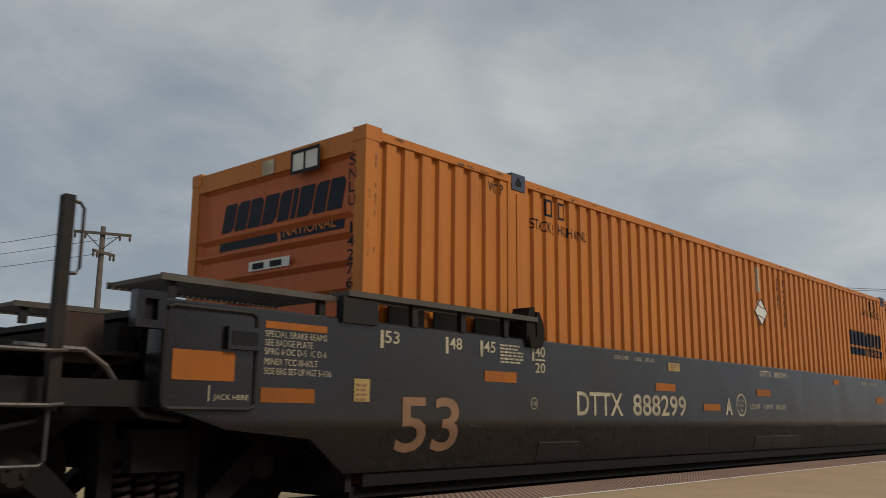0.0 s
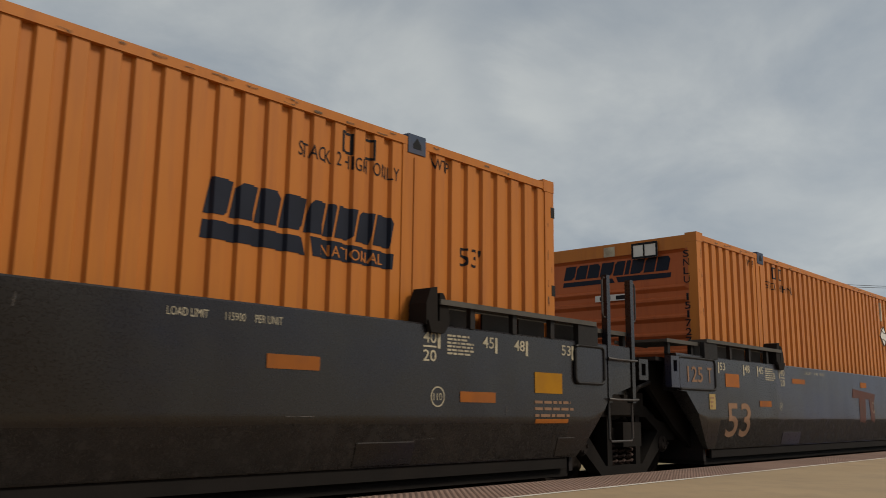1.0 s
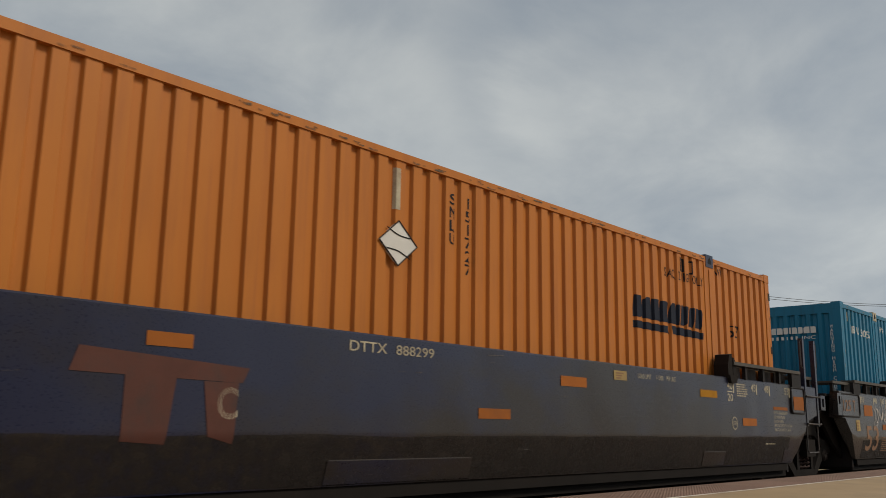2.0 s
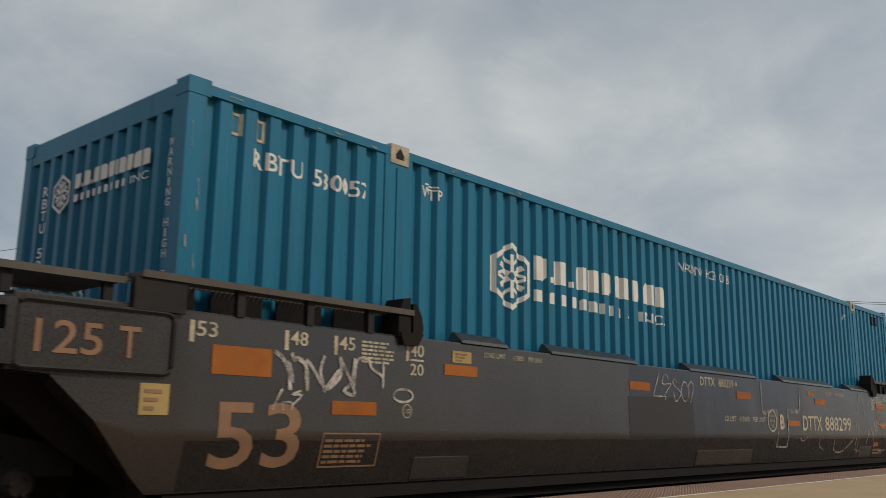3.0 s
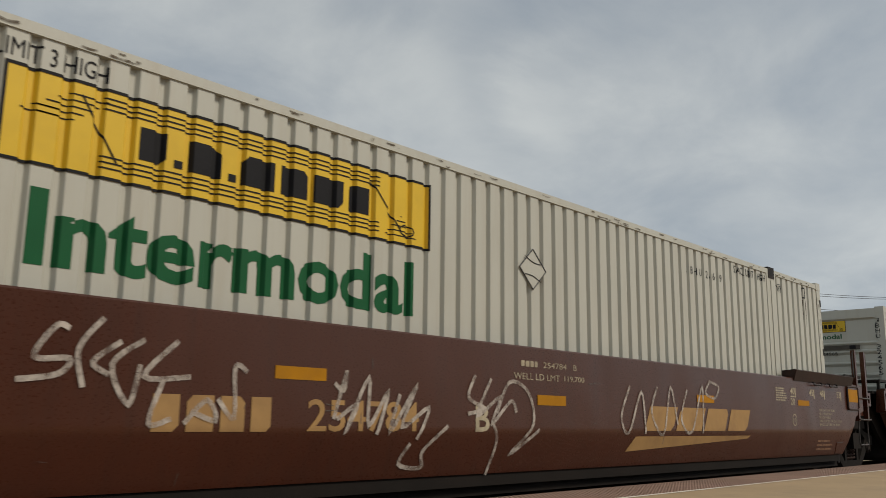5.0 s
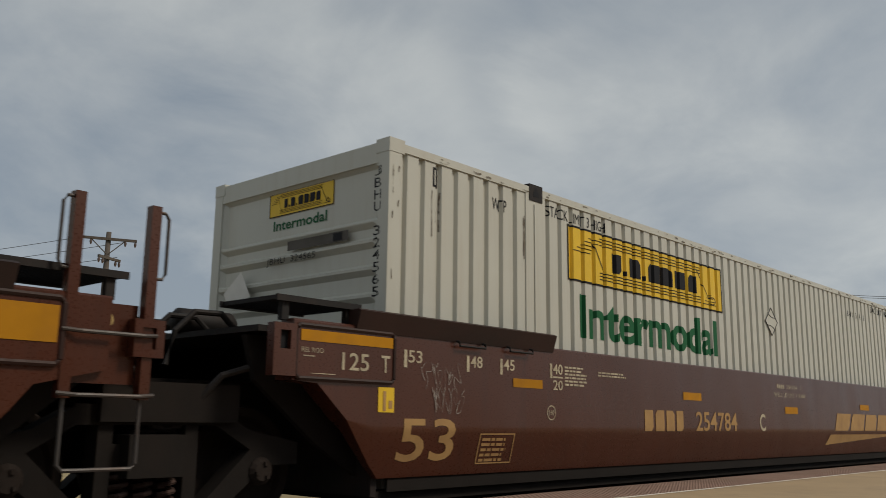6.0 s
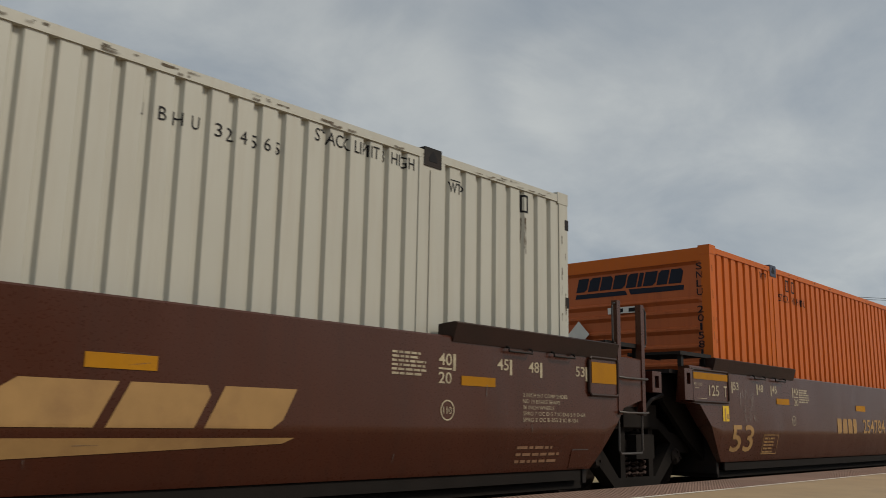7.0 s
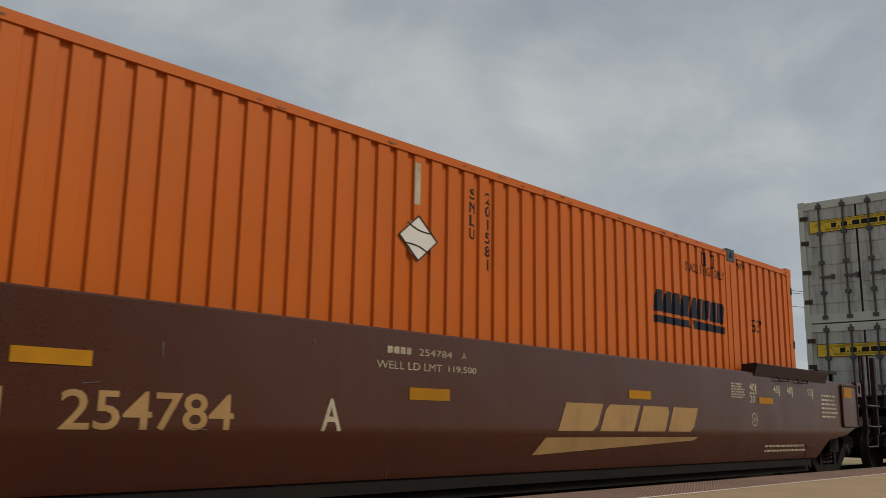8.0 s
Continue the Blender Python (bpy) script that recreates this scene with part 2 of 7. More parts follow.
RUST = (0.12, 0.055, 0.03)
GRIME = (0.035, 0.03, 0.027)
M = {
    "slate": mat("slate_car_paint", (0.0068, 0.0060, 0.0120), 0.28, var=0.25, scale=1.1, dirt=(0.0125, 0.0095, 0.0072), dirt_amount=0.5, cloud=0.32, spec=0.55, wavy=0.5, bump=0.05),
    "grey_slate": mat("faded_slate_car_paint", (0.0165, 0.0145, 0.0150), 0.28, var=0.22, scale=1.1, dirt=(0.025, 0.0195, 0.0155), dirt_amount=0.45, cloud=0.3, spec=0.8, wavy=0.5, bump=0.05),
    "navy": mat("navy_car_paint", (0.0125, 0.016, 0.042), 0.29, var=0.25, scale=0.8, dirt=(0.021, 0.0165, 0.0145), dirt_amount=0.5, cloud=0.3, spec=0.55, wavy=0.5, bump=0.05),
    "old_navy": mat("worn_navy_car_paint", (0.009, 0.0105, 0.0235), 0.29, var=0.25, scale=0.9, dirt=(0.015, 0.013, 0.013), dirt_amount=0.45, cloud=0.35, spec=0.6, wavy=0.5, bump=0.05),
    "brown": mat("oxide_brown_car_paint", (0.052, 0.0138, 0.0068), 0.29, var=0.2, scale=1.1, dirt=(0.031, 0.011, 0.0075), dirt_amount=0.25, streak=True, spec=0.58, tint=(1.0, 0.80, 0.68), wavy=0.5, bump=0.05),
    "black": mat("sooty_black_steel", (0.0115, 0.0098, 0.0092), 0.65, var=0.3, dirt=(0.036, 0.020, 0.014), dirt_amount=0.3, spec=0.25),
    "undercar": mat("grimy_running_gear", (0.014, 0.0115, 0.010), 0.9, var=0.35, dirt=(0.02, 0.014, 0.011), dirt_amount=0.25, spec=0.15),
    "wheel": mat("worn_wheel_steel", (0.022, 0.016, 0.013), 0.7, 0.3, var=0.3, dirt=(0.035, 0.02, 0.012), dirt_amount=0.3, spec=0.2),
    "galv": mat("dull_galvanised_grating", (0.08, 0.07, 0.058), 0.6, 0.3, var=0.3, dirt=(0.05, 0.04, 0.03), dirt_amount=0.4),
    "rung": mat("worn_bare_steel", (0.06, 0.055, 0.052), 0.5, 0.4, var=0.3, dirt=RUST, dirt_amount=0.2),
    "rust_black": mat("rust_stained_black_steel", (0.019, 0.0105, 0.0085), 0.7, var=0.35, dirt=(0.042, 0.021, 0.014), dirt_amount=0.4, spec=0.25),
    "grimy_brown": mat("sooty_brown_plate", (0.030, 0.0135, 0.010), 0.55, var=0.25, dirt=(0.018, 0.011, 0.009), dirt_amount=0.4, cloud=0.8, spec=0.25),
    "valve": mat("red_rusted_casting", (0.085, 0.036, 0.027), 0.8, var=0.4, scale=9, dirt=(0.03, 0.022, 0.02), dirt_amount=0.4),
    "rusty": mat("rusty_iron", (0.045, 0.024, 0.018), 0.85, var=0.4, dirt=(0.04, 0.03, 0.025), dirt_amount=0.4),
    "orange": mat("orange_container_paint", (0.455, 0.155, 0.026), 0.46, var=0.10, scale=1.4, dirt=(0.27, 0.085, 0.03), dirt_amount=0.22, streak=True, bump=0.1, spec=0.2),
    # darker, redder copy of the orange: the end wall's shade put into its colour
    "orange_end_shaded": mat("shaded_orange_end_paint", (0.425, 0.108, 0.033), 0.5, var=0.12, scale=1.4, dirt=(0.22, 0.06, 0.03), dirt_amount=0.25, streak=True, bump=0.1, spec=0.2),
    "red_orange": mat("red_orange_container_paint", (0.475, 0.104, 0.006), 0.45, var=0.08, scale=1.4, dirt=(0.35, 0.10, 0.03), dirt_amount=0.12, streak=True, bump=0.1, spec=0.2),
    "blue": mat("blue_container_paint", (0.006, 0.130, 0.225), 0.4, var=0.12, scale=1.6, dirt=(0.012, 0.075, 0.115), dirt_amount=0.3, streak=True, bump=0.1, spec=0.25),
    "white": mat("off_white_container_paint", (0.455, 0.452, 0.395), 0.45, var=0.07, scale=1.4, dirt=(0.38, 0.34, 0.27), dirt_amount=0.2, streak=True, bump=0.1),
    "dirty_white": mat("grimy_white_door_paint", (0.40, 0.395, 0.35), 0.55, var=0.12, scale=2.2, dirt=(0.12, 0.095, 0.075), dirt_amount=0.42, streak=True, bump=0.1),
    "bar_steel": mat("dull_grey_bar_steel", (0.06, 0.06, 0.06), 0.5, 0.3, var=0.3, dirt=RUST, dirt_amount=0.3),
    "mk_cream": mat("cream_marking_paint", (0.46, 0.40, 0.28), 0.7, var=0.25, scale=6, dirt=(0.16, 0.12, 0.09), dirt_amount=0.3, bump=0, worn=0.3),
    "mk_tag": mat("faded_yellow_label", (0.34, 0.235, 0.085), 0.7, var=0.2, scale=6, dirt=(0.14, 0.1, 0.05), dirt_amount=0.3, bump=0),
    "mk_tan": mat("tan_marking_paint", (0.225, 0.122, 0.066), 0.7, var=0.25, scale=6, dirt=(0.14, 0.08, 0.05), dirt_amount=0.3, bump=0),
    "mk_gold": mat("gold_marking_paint", (0.335, 0.198, 0.072), 0.7, var=0.2, scale=6, dirt=(0.16, 0.08, 0.04), dirt_amount=0.25, bump=0),
    "mk_orange": mat("orange_reflective_patch", (0.30, 0.092, 0.012), 0.6, var=0.2, scale=6, dirt=(0.15, 0.06, 0.03), dirt_amount=0.3, bump=0, rand=0.15, spec=0.2),
    "mk_yellow": mat("yellow_reflective_patch", (0.36, 0.160, 0.004), 0.6, var=0.15, scale=6, dirt=(0.2, 0.09, 0.02), dirt_amount=0.25, bump=0, rand=0.12, spec=0.15),
    # marking black; also painted in for the shade inside holes, slots and recesses
    "mk_black": mat("black_marks_and_hole_shade", (0.011, 0.011, 0.013), 0.6, var=0.3, scale=6, bump=0, spec=0.15),
    "casting": mat("blue_grey_cast_steel", (0.036, 0.056, 0.10), 0.6, 0.2, var=0.25, dirt=RUST, dirt_amount=0.2),
    "film": mat("thin_brown_film", (0.024, 0.0175, 0.0135), 0.6, var=0.25, scale=1.3, dirt=(0.016, 0.013, 0.011), dirt_amount=0.3, cloud=0.6, bump=0.1, spec=0.3, worn=0.55),
    "overpaint": mat("grey_brown_cover_paint", (0.019, 0.0168, 0.0155), 0.5, var=0.15, scale=1.2, dirt=(0.018, 0.015, 0.014), dirt_amount=0.3, bump=0.1, spec=0.4),
    "drip": mat("dark_rust_drip", (0.10, 0.075, 0.05), 0.8, var=0.3, bump=0, worn=0.9),
    "chalk": mat("thin_chalk", (0.30, 0.27, 0.24), 0.9, var=0.3, bump=0, worn=0.95),
    "scuff": mat("pale_scratches", (0.13, 0.115, 0.105), 0.8, var=0.3, bump=0, worn=0.9),
    "mk_navy": mat("dark_blue_logo_paint", (0.012, 0.015, 0.026), 0.55, var=0.3, scale=4, bump=0, spec=0.15),
    "mk_green": mat("green_lettering_paint", (0.005, 0.088, 0.029), 0.55, var=0.2, scale=4, bump=0, spec=0.2),
    "mk_sign": mat("yellow_sign_paint", (0.66, 0.43, 0.015), 0.5, var=0.1, scale=3, dirt=(0.4, 0.24, 0.02), dirt_amount=0.15, bump=0),
    "mk_white": mat("white_lettering_paint", (0.62, 0.60, 0.55), 0.6, var=0.15, scale=5, bump=0),
    "red_smear": mat("faded_red_spray", (0.085, 0.026, 0.016), 0.7, var=0.4, scale=5, dirt=(0.03, 0.022, 0.02), dirt_amount=0.5, bump=0),
    "spray": mat("faded_white_spray_paint", (0.47, 0.42, 0.37), 0.8, var=0.3, scale=7, dirt=(0.2, 0.16, 0.14), dirt_amount=0.12, bump=0, worn=0.8),
    "concrete": mat("tan_platform_concrete", (0.35, 0.255, 0.15), 0.85, var=0.16, scale=1.2, dirt=(0.24, 0.18, 0.12), dirt_amount=0.3, fine=90),
    # for the added wall out of view that darkens reflections
    "unseen_wall_brick": mat("dull_brown_brick", (0.15, 0.095, 0.07), 0.9, var=0.25, scale=1.5, dirt=(0.08, 0.055, 0.045), dirt_amount=0.35, fine=40),
    "kerb": mat("platform_edge_concrete", (0.33, 0.27, 0.22), 0.9, var=0.2, scale=2.0, dirt=(0.12, 0.10, 0.09), dirt_amount=0.4),
    "tactile": mat("brick_red_tactile_tile", (0.22, 0.14, 0.105), 0.85, var=0.2, scale=3.0, dirt=(0.15, 0.11, 0.09), dirt_amount=0.35, rand=0.1),
    "line": mat("worn_white_line_paint", (0.62, 0.58, 0.50), 0.8, var=0.2, scale=7, dirt=(0.35, 0.28, 0.2), dirt_amount=0.4),
    "ground": mat("dry_grass_and_dirt", (0.30, 0.235, 0.12), 0.95, var=0.35, scale=0.25, dirt=(0.13, 0.12, 0.05), dirt_amount=0.4, fine=8),
    "ballast": mat("grey_ballast", (0.16, 0.145, 0.13), 0.95, var=0.45, scale=14, fine=40, bump=1.0),
    "rail": mat("rusty_rail_steel", (0.13, 0.08, 0.055), 0.6, 0.5, var=0.25),
    "timber": mat("weathered_timber", (0.085, 0.070, 0.058), 0.9, var=0.3, scale=4),
    "wire": mat("dark_wire", (0.05, 0.05, 0.052), 0.7, var=0.1),
    "ceramic": mat("glazed_insulator", (0.10, 0.07, 0.06), 0.3, var=0.1),
    "bark": mat("grey_brown_bark", (0.13, 0.10, 0.08), 0.95, var=0.3, scale=8),
}


# ---- building blocks ----
def box(bm, x0, x1, y0, y1, z0, z1):
    vs = [bm.verts.new((x, y, z)) for x in (x0, x1) for y in (y0, y1) for z in (z0, z1)]
    for f in ((0, 1, 3, 2), (4, 6, 7, 5), (0, 4, 5, 1), (2, 3, 7, 6), (0, 2, 6, 4), (1, 5, 7, 3)):
        bm.faces.new([vs[i] for i in f])


def prism(bm, poly, y0, y1):
    """A polygon in x and z, made solid from y0 to y1."""
    a = [bm.verts.new((x, y0, z)) for x, z in poly]
    b = [bm.verts.new((x, y1, z)) for x, z in poly]
    bm.faces.new(a)
    bm.faces.new(b[::-1])
    for i in range(len(a)):
        j = (i + 1) % len(a)
        bm.faces.new((a[j], a[i], b[i], b[j]))


def tube(bm, pts, r, sides=8):
    """A round bar through the points."""
    pts = [Vector(p) for p in pts]
    rings = []
    for i, p in enumerate(pts):
        d = (pts[min(i + 1, len(pts) - 1)] - pts[max(i - 1, 0)]).normalized()
        a = d.orthogonal().normalized() if abs(d.z) > 0.95 else d.cross(Vector((0, 0, 1))).normalized()
        b = d.cross(a)
        rad = r[i] if isinstance(r, (list, tuple)) else r
        rings.append([bm.verts.new(p + rad * (math.cos(t) * a + math.sin(t) * b)) for t in (2 * math.pi * k / sides for k in range(sides))])
    for p, q in zip(rings, rings[1:]):
        for k in range(sides):
            bm.faces.new((p[k], p[(k + 1) % sides], q[(k + 1) % sides], q[k]))
    bm.faces.new(rings[0][::-1])
    bm.faces.new(rings[-1])


def lathe_y(bm, profile, cx, cz, sides=24):
    """A turned body about an axis along y: profile of (y, radius)."""
    rings = [[bm.verts.new((cx + r * math.cos(t), y, cz + r * math.sin(t))) for t in (2 * math.pi * k / sides for k in range(sides))] for y, r in profile]
    for p, q in zip(rings, rings[1:]):
        for k in range(sides):
            bm.faces.new((p[k], p[(k + 1) % sides], q[(k + 1) % sides], q[k]))
    bm.faces.new(rings[0][::-1])
    bm.faces.new(rings[-1])


def soften(bm, width=0.006):
    bmesh.ops.bevel(bm, geom=[e for e in bm.edges if len(e.link_faces) == 2 and e.calc_face_angle(0) > 0.6], offset=width, segments=1, affect="EDGES", clamp_overlap=True)


def part(name, bm, material, parent=None, label="", smooth=False):
    bmesh.ops.recalc_face_normals(bm, faces=bm.faces)
    me = bpy.data.meshes.new(name)
    bm.to_mesh(me)
    bm.free()
    if smooth:
        for p in me.polygons:
            p.use_smooth = True
    me.materials.append(M[material])
    ob = new(name, me)
    ob.parent = parent
    if label:
        ob["label"] = label
    return ob


def again(ob, m):
    """The same part once more under the same parent."""
    o = ob.copy()
    scene.collection.objects.link(o)
    o.matrix_basis = m
    return o


def fresh():
    return bmesh.new()


def root(name, label, category, group=""):
    return tagged(new(name), label, category, group)


# ---- writing ----
LETTERS = {}


def glyphs(text, bold):
    key = (text, bold)
    if key not in LETTERS:
        cu = bpy.data.curves.new("writing", "FONT")
        cu.body, cu.resolution_u, cu.offset = text, 3, bold
        ob = bpy.data.objects.new("writing", cu)
        me = ob.to_mesh()
        vs = [tuple(v.co) for v in me.vertices]
        fs = [tuple(p.vertices) for p in me.polygons]
        ob.to_mesh_clear()
        bpy.data.objects.remove(ob)
        bpy.data.curves.remove(cu)
        LETTERS[key] = (vs, fs)
    return LETTERS[key]


PIECE = [0, 0]


def piece(make):
    """Counts each call as one piece, so that every word or mark becomes a part of its own."""
    def run(bm, *args, **kw):
        if PIECE[1] == 0:
            PIECE[0] += 1
        PIECE[1] += 1
        try:
            return make(bm, *args, **kw)
        finally:
            PIECE[1] -= 1
    return run


def face(bm, verts):
    layer = bm.faces.layers.int.get("piece") or bm.faces.layers.int.new("piece")
    f = bm.faces.new(verts)
    f[layer] = PIECE[0]


@piece
def put_text(bm, text, x0, z0, x1, z1, bold=0.0, slant=0.0):
    """Flat lettering that fills a rectangle of the x-z plane."""
    layer = bm.faces.layers.int.get("piece") or bm.faces.layers.int.new("piece")
    vs, fs = glyphs(text, bold)
    ax, bx = min(v[0] for v in vs), max(v[0] for v in vs)
    az, bz = min(v[1] for v in vs), max(v[1] for v in vs)
    new_v = []
    for v in vs:
        w = (v[1] - az) / (bz - az)
        new_v.append(bm.verts.new((x0 + (x1 - x0) * (v[0] - ax) / (bx - ax) + slant * w, 0, z0 + (z1 - z0) * w)))
    for f in fs:
        try:
            face(bm, [new_v[i] for i in f])
        except ValueError:
            pass


@piece
def put_stack(bm, text, x, z_top, z_bot, width):
    """Letters one below another."""
    step = (z_top - z_bot) / len(text)
    for i, ch in enumerate(text):
        if ch != " ":
            w = width * (0.35 if ch in "1I" else 1)
            put_text(bm, ch, x - w / 2, z_top - (i + 0.82) * step, x + w / 2, z_top - i * step, 0.01)


STROKE = [0]


@piece
def put_quad(bm, *pts):
    layer = bm.faces.layers.int.get("piece") or bm.faces.layers.int.new("piece")
    face(bm, [bm.verts.new((x, 0, z)) for x, z in pts])


@piece
def put_rect(bm, x0, z0, x1, z1):
    put_quad(bm, (x0, z0), (x1, z0), (x1, z1), (x0, z1))


@piece
def put_frame(bm, x0, z0, x1, z1, w):
    put_rect(bm, x0, z0, x1, z0 + w)
    put_rect(bm, x0, z1 - w, x1, z1)
    put_rect(bm, x0, z0 + w, x0 + w, z1 - w)
    put_rect(bm, x1 - w, z0 + w, x1, z1 - w)


@piece
def put_ring(bm, x, z, rx, rz, w, n=28):
    for k in range(n):
        a, b = 2 * math.pi * k / n, 2 * math.pi * (k + 1) / n
        put_quad(bm, *[(x + (rx - d) * math.cos(t), z + (rz - d) * math.sin(t)) for t, d in ((a, 0), (b, 0), (b, w), (a, w))])


def put_blocks(bm, widths, x0, z0, x1, z1, slant=0.0, gap=0.12):
    """A wordmark as plain notched blocks, leaning by slant."""
    total = sum(widths) + gap * (len(widths) - 1)
    x, k, h = x0, (x1 - x0) / total, z1 - z0

    def bar(a, c, b, d):
        put_quad(bm, *[(px + slant * (pz - z0) / h, pz) for px, pz in ((a, c), (b, c), (b, d), (a, d))])

    for i, w in enumerate(widths):
        a, b = x, x + w * k
        if w < 0.3:
            bar(a, z0, b, z0 + 0.25 * h)
        else:
            # a plain block with one corner cut
            cut = 0.22 * min(b - a, h)
            quad = ([(a, z0), (b - cut, z0), (b, z0 + cut), (b, z1), (a, z1)], [(a, z0), (b, z0), (b, z1), (a + cut, z1), (a, z1 - cut)], [(a, z0), (b, z0), (b, z1 - cut), (b - cut, z1), (a, z1)])[i % 3]
            lean = slant / h
            put_quad(bm, *[(px + lean * (pz - z0), pz) for px, pz in quad])
        x += (w + gap) * k


@piece
def put_lines(bm, x0, z0, x1, z1, rows, seed=1, fill=0.55):
    """Writing too small to read: broken bars."""
    rng = random.Random(seed)
    h = (z1 - z0) / rows
    for r in range(rows):
        z = z1 - (r + 1) * h
        x, end = x0, x0 + (x1 - x0) * rng.uniform(0.75, 1.0)
        while x < end:
            w = h * rng.uniform(0.8, 2.6)
            b = min(x + w, end)
            put_rect(bm, x, z, b, z + h * fill)
            x = b + h * 0.4


@piece
def put_stroke(bm, pts, w):
    """A sprayed line through points of the x-z plane: one ribbon, each pass a hair above the last."""
    STROKE[0] = (STROKE[0] + 1) % 5
    n = len(pts)
    closed = n > 3 and math.hypot(pts[0][0] - pts[-1][0], pts[0][1] - pts[-1][1]) < 1e-4
    rows = []
    for k, (x, z) in enumerate(pts):
        xa, za = pts[k - 1] if k else (pts[-2] if closed else pts[0])
        xb, zb = pts[k + 1] if k + 1 < n else (pts[1] if closed else pts[-1])
        ua, ub = (x - xa, z - za), (xb - x, zb - z)
        da, db = math.hypot(*ua), math.hypot(*ub)
        ua = (ua[0] / da, ua[1] / da) if da > 1e-6 else (ub[0] / db, ub[1] / db)
        ub = (ub[0] / db, ub[1] / db) if db > 1e-6 else ua
        tx, tz = ua[0] + ub[0], ua[1] + ub[1]
        d = math.hypot(tx, tz) or 1
        wide = w / 2 / max(0.55, d / 2)
        ox, oz = -tz / d * wide, tx / d * wide
        rise = 0.0004 * STROKE[0] + 0.0012 * k / n
        rows.append((bm.verts.new((x + ox, rise, z + oz)), bm.verts.new((x - ox, rise, z - oz))))
    for p, q in zip(rows, rows[1:]):
        face(bm, [p[0], p[1], q[1], q[0]])


def smooth_pts(pts, n=6):
    """A rounder line through the same points."""
    out = []
    p = [pts[0], *pts, pts[-1]]
    for i in range(1, len(p) - 2):
        for k in range(n):
            t = k / n
            out.append(tuple(0.5 * (2 * p[i][c] + (p[i + 1][c] - p[i - 1][c]) * t + (2 * p[i - 1][c] - 5 * p[i][c] + 4 * p[i + 1][c] - p[i + 2][c]) * t * t
                                    + (3 * p[i][c] - p[i - 1][c] - 3 * p[i + 1][c] + p[i + 2][c]) * t ** 3) for c in (0, 1)))
    return out + [pts[-1]]


@piece
def put_scrawl(bm, x0, z0, x1, z1, letters, seed, w=0.022):
    """An unreadable sprayed tag: looping strokes one beside another."""
    rng = random.Random(seed)
    step = (x1 - x0) / letters
    for i in range(letters):
        a = x0 + i * step
        pts = [(a + rng.uniform(-0.15, 1.15) * step, rng.uniform(z0, z1)) for _ in range(3)]
        pts.insert(0, (a, rng.choice((z0, z1))))
        pts.append((a + step, rng.choice((z0, z1))))
        put_stroke(bm, smooth_pts(pts, 5), w * rng.uniform(0.7, 1.15))


def split_pieces(name, bm, material, parent, label=""):
    """One part for each piece of a marking."""
    layer = bm.faces.layers.int["piece"]
    bins = {}
    for f in bm.faces:
        bins.setdefault(f[layer], []).append(f)
    made = []
    for key in sorted(bins):
        index, vs, fs = {}, [], []
        for f in bins[key]:
            ids = []
            for v in f.verts:
                if v not in index:
                    index[v] = len(vs)
                    vs.append(tuple(v.co))
                ids.append(index[v])
            fs.append(ids)
        me = bpy.data.meshes.new(name)
        me.from_pydata(vs, [], fs)
        me.materials.append(M[material])
        ob = new(name, me)
        ob.parent = parent
        if label:
            ob["label"] = label
        made.append(ob)
    bm.free()
    return made


def lay(name, bm, material, parent, surface, lift=0.003, cuts=(), label="", down=0.0, fold=None):
    """Lays flat markings onto a surface y(x, z), cut where the surface bends."""
    xs = [v.co.x for v in bm.verts]
    if not xs:
        bm.free()
        return []
    lo, hi = min(xs), max(xs)
    for c in cuts:
        if lo < c < hi:
            bmesh.ops.bisect_plane(bm, geom=bm.verts[:] + bm.edges[:] + bm.faces[:], plane_co=(c, 0, 0), plane_no=(1, 0, 0))
    for z in fold or ():
        bmesh.ops.bisect_plane(bm, geom=bm.verts[:] + bm.edges[:] + bm.faces[:], plane_co=(0, 0, z), plane_no=(0, 0, 1))
    for v in bm.verts:
        v.co.y = surface(v.co.x, v.co.z) - lift - v.co.y
        v.co.z -= down
    for f in bm.faces:
        f.normal_update()
        if f.normal.y > 0:
            f.normal_flip()
    return split_pieces(name, bm, material, parent, label)


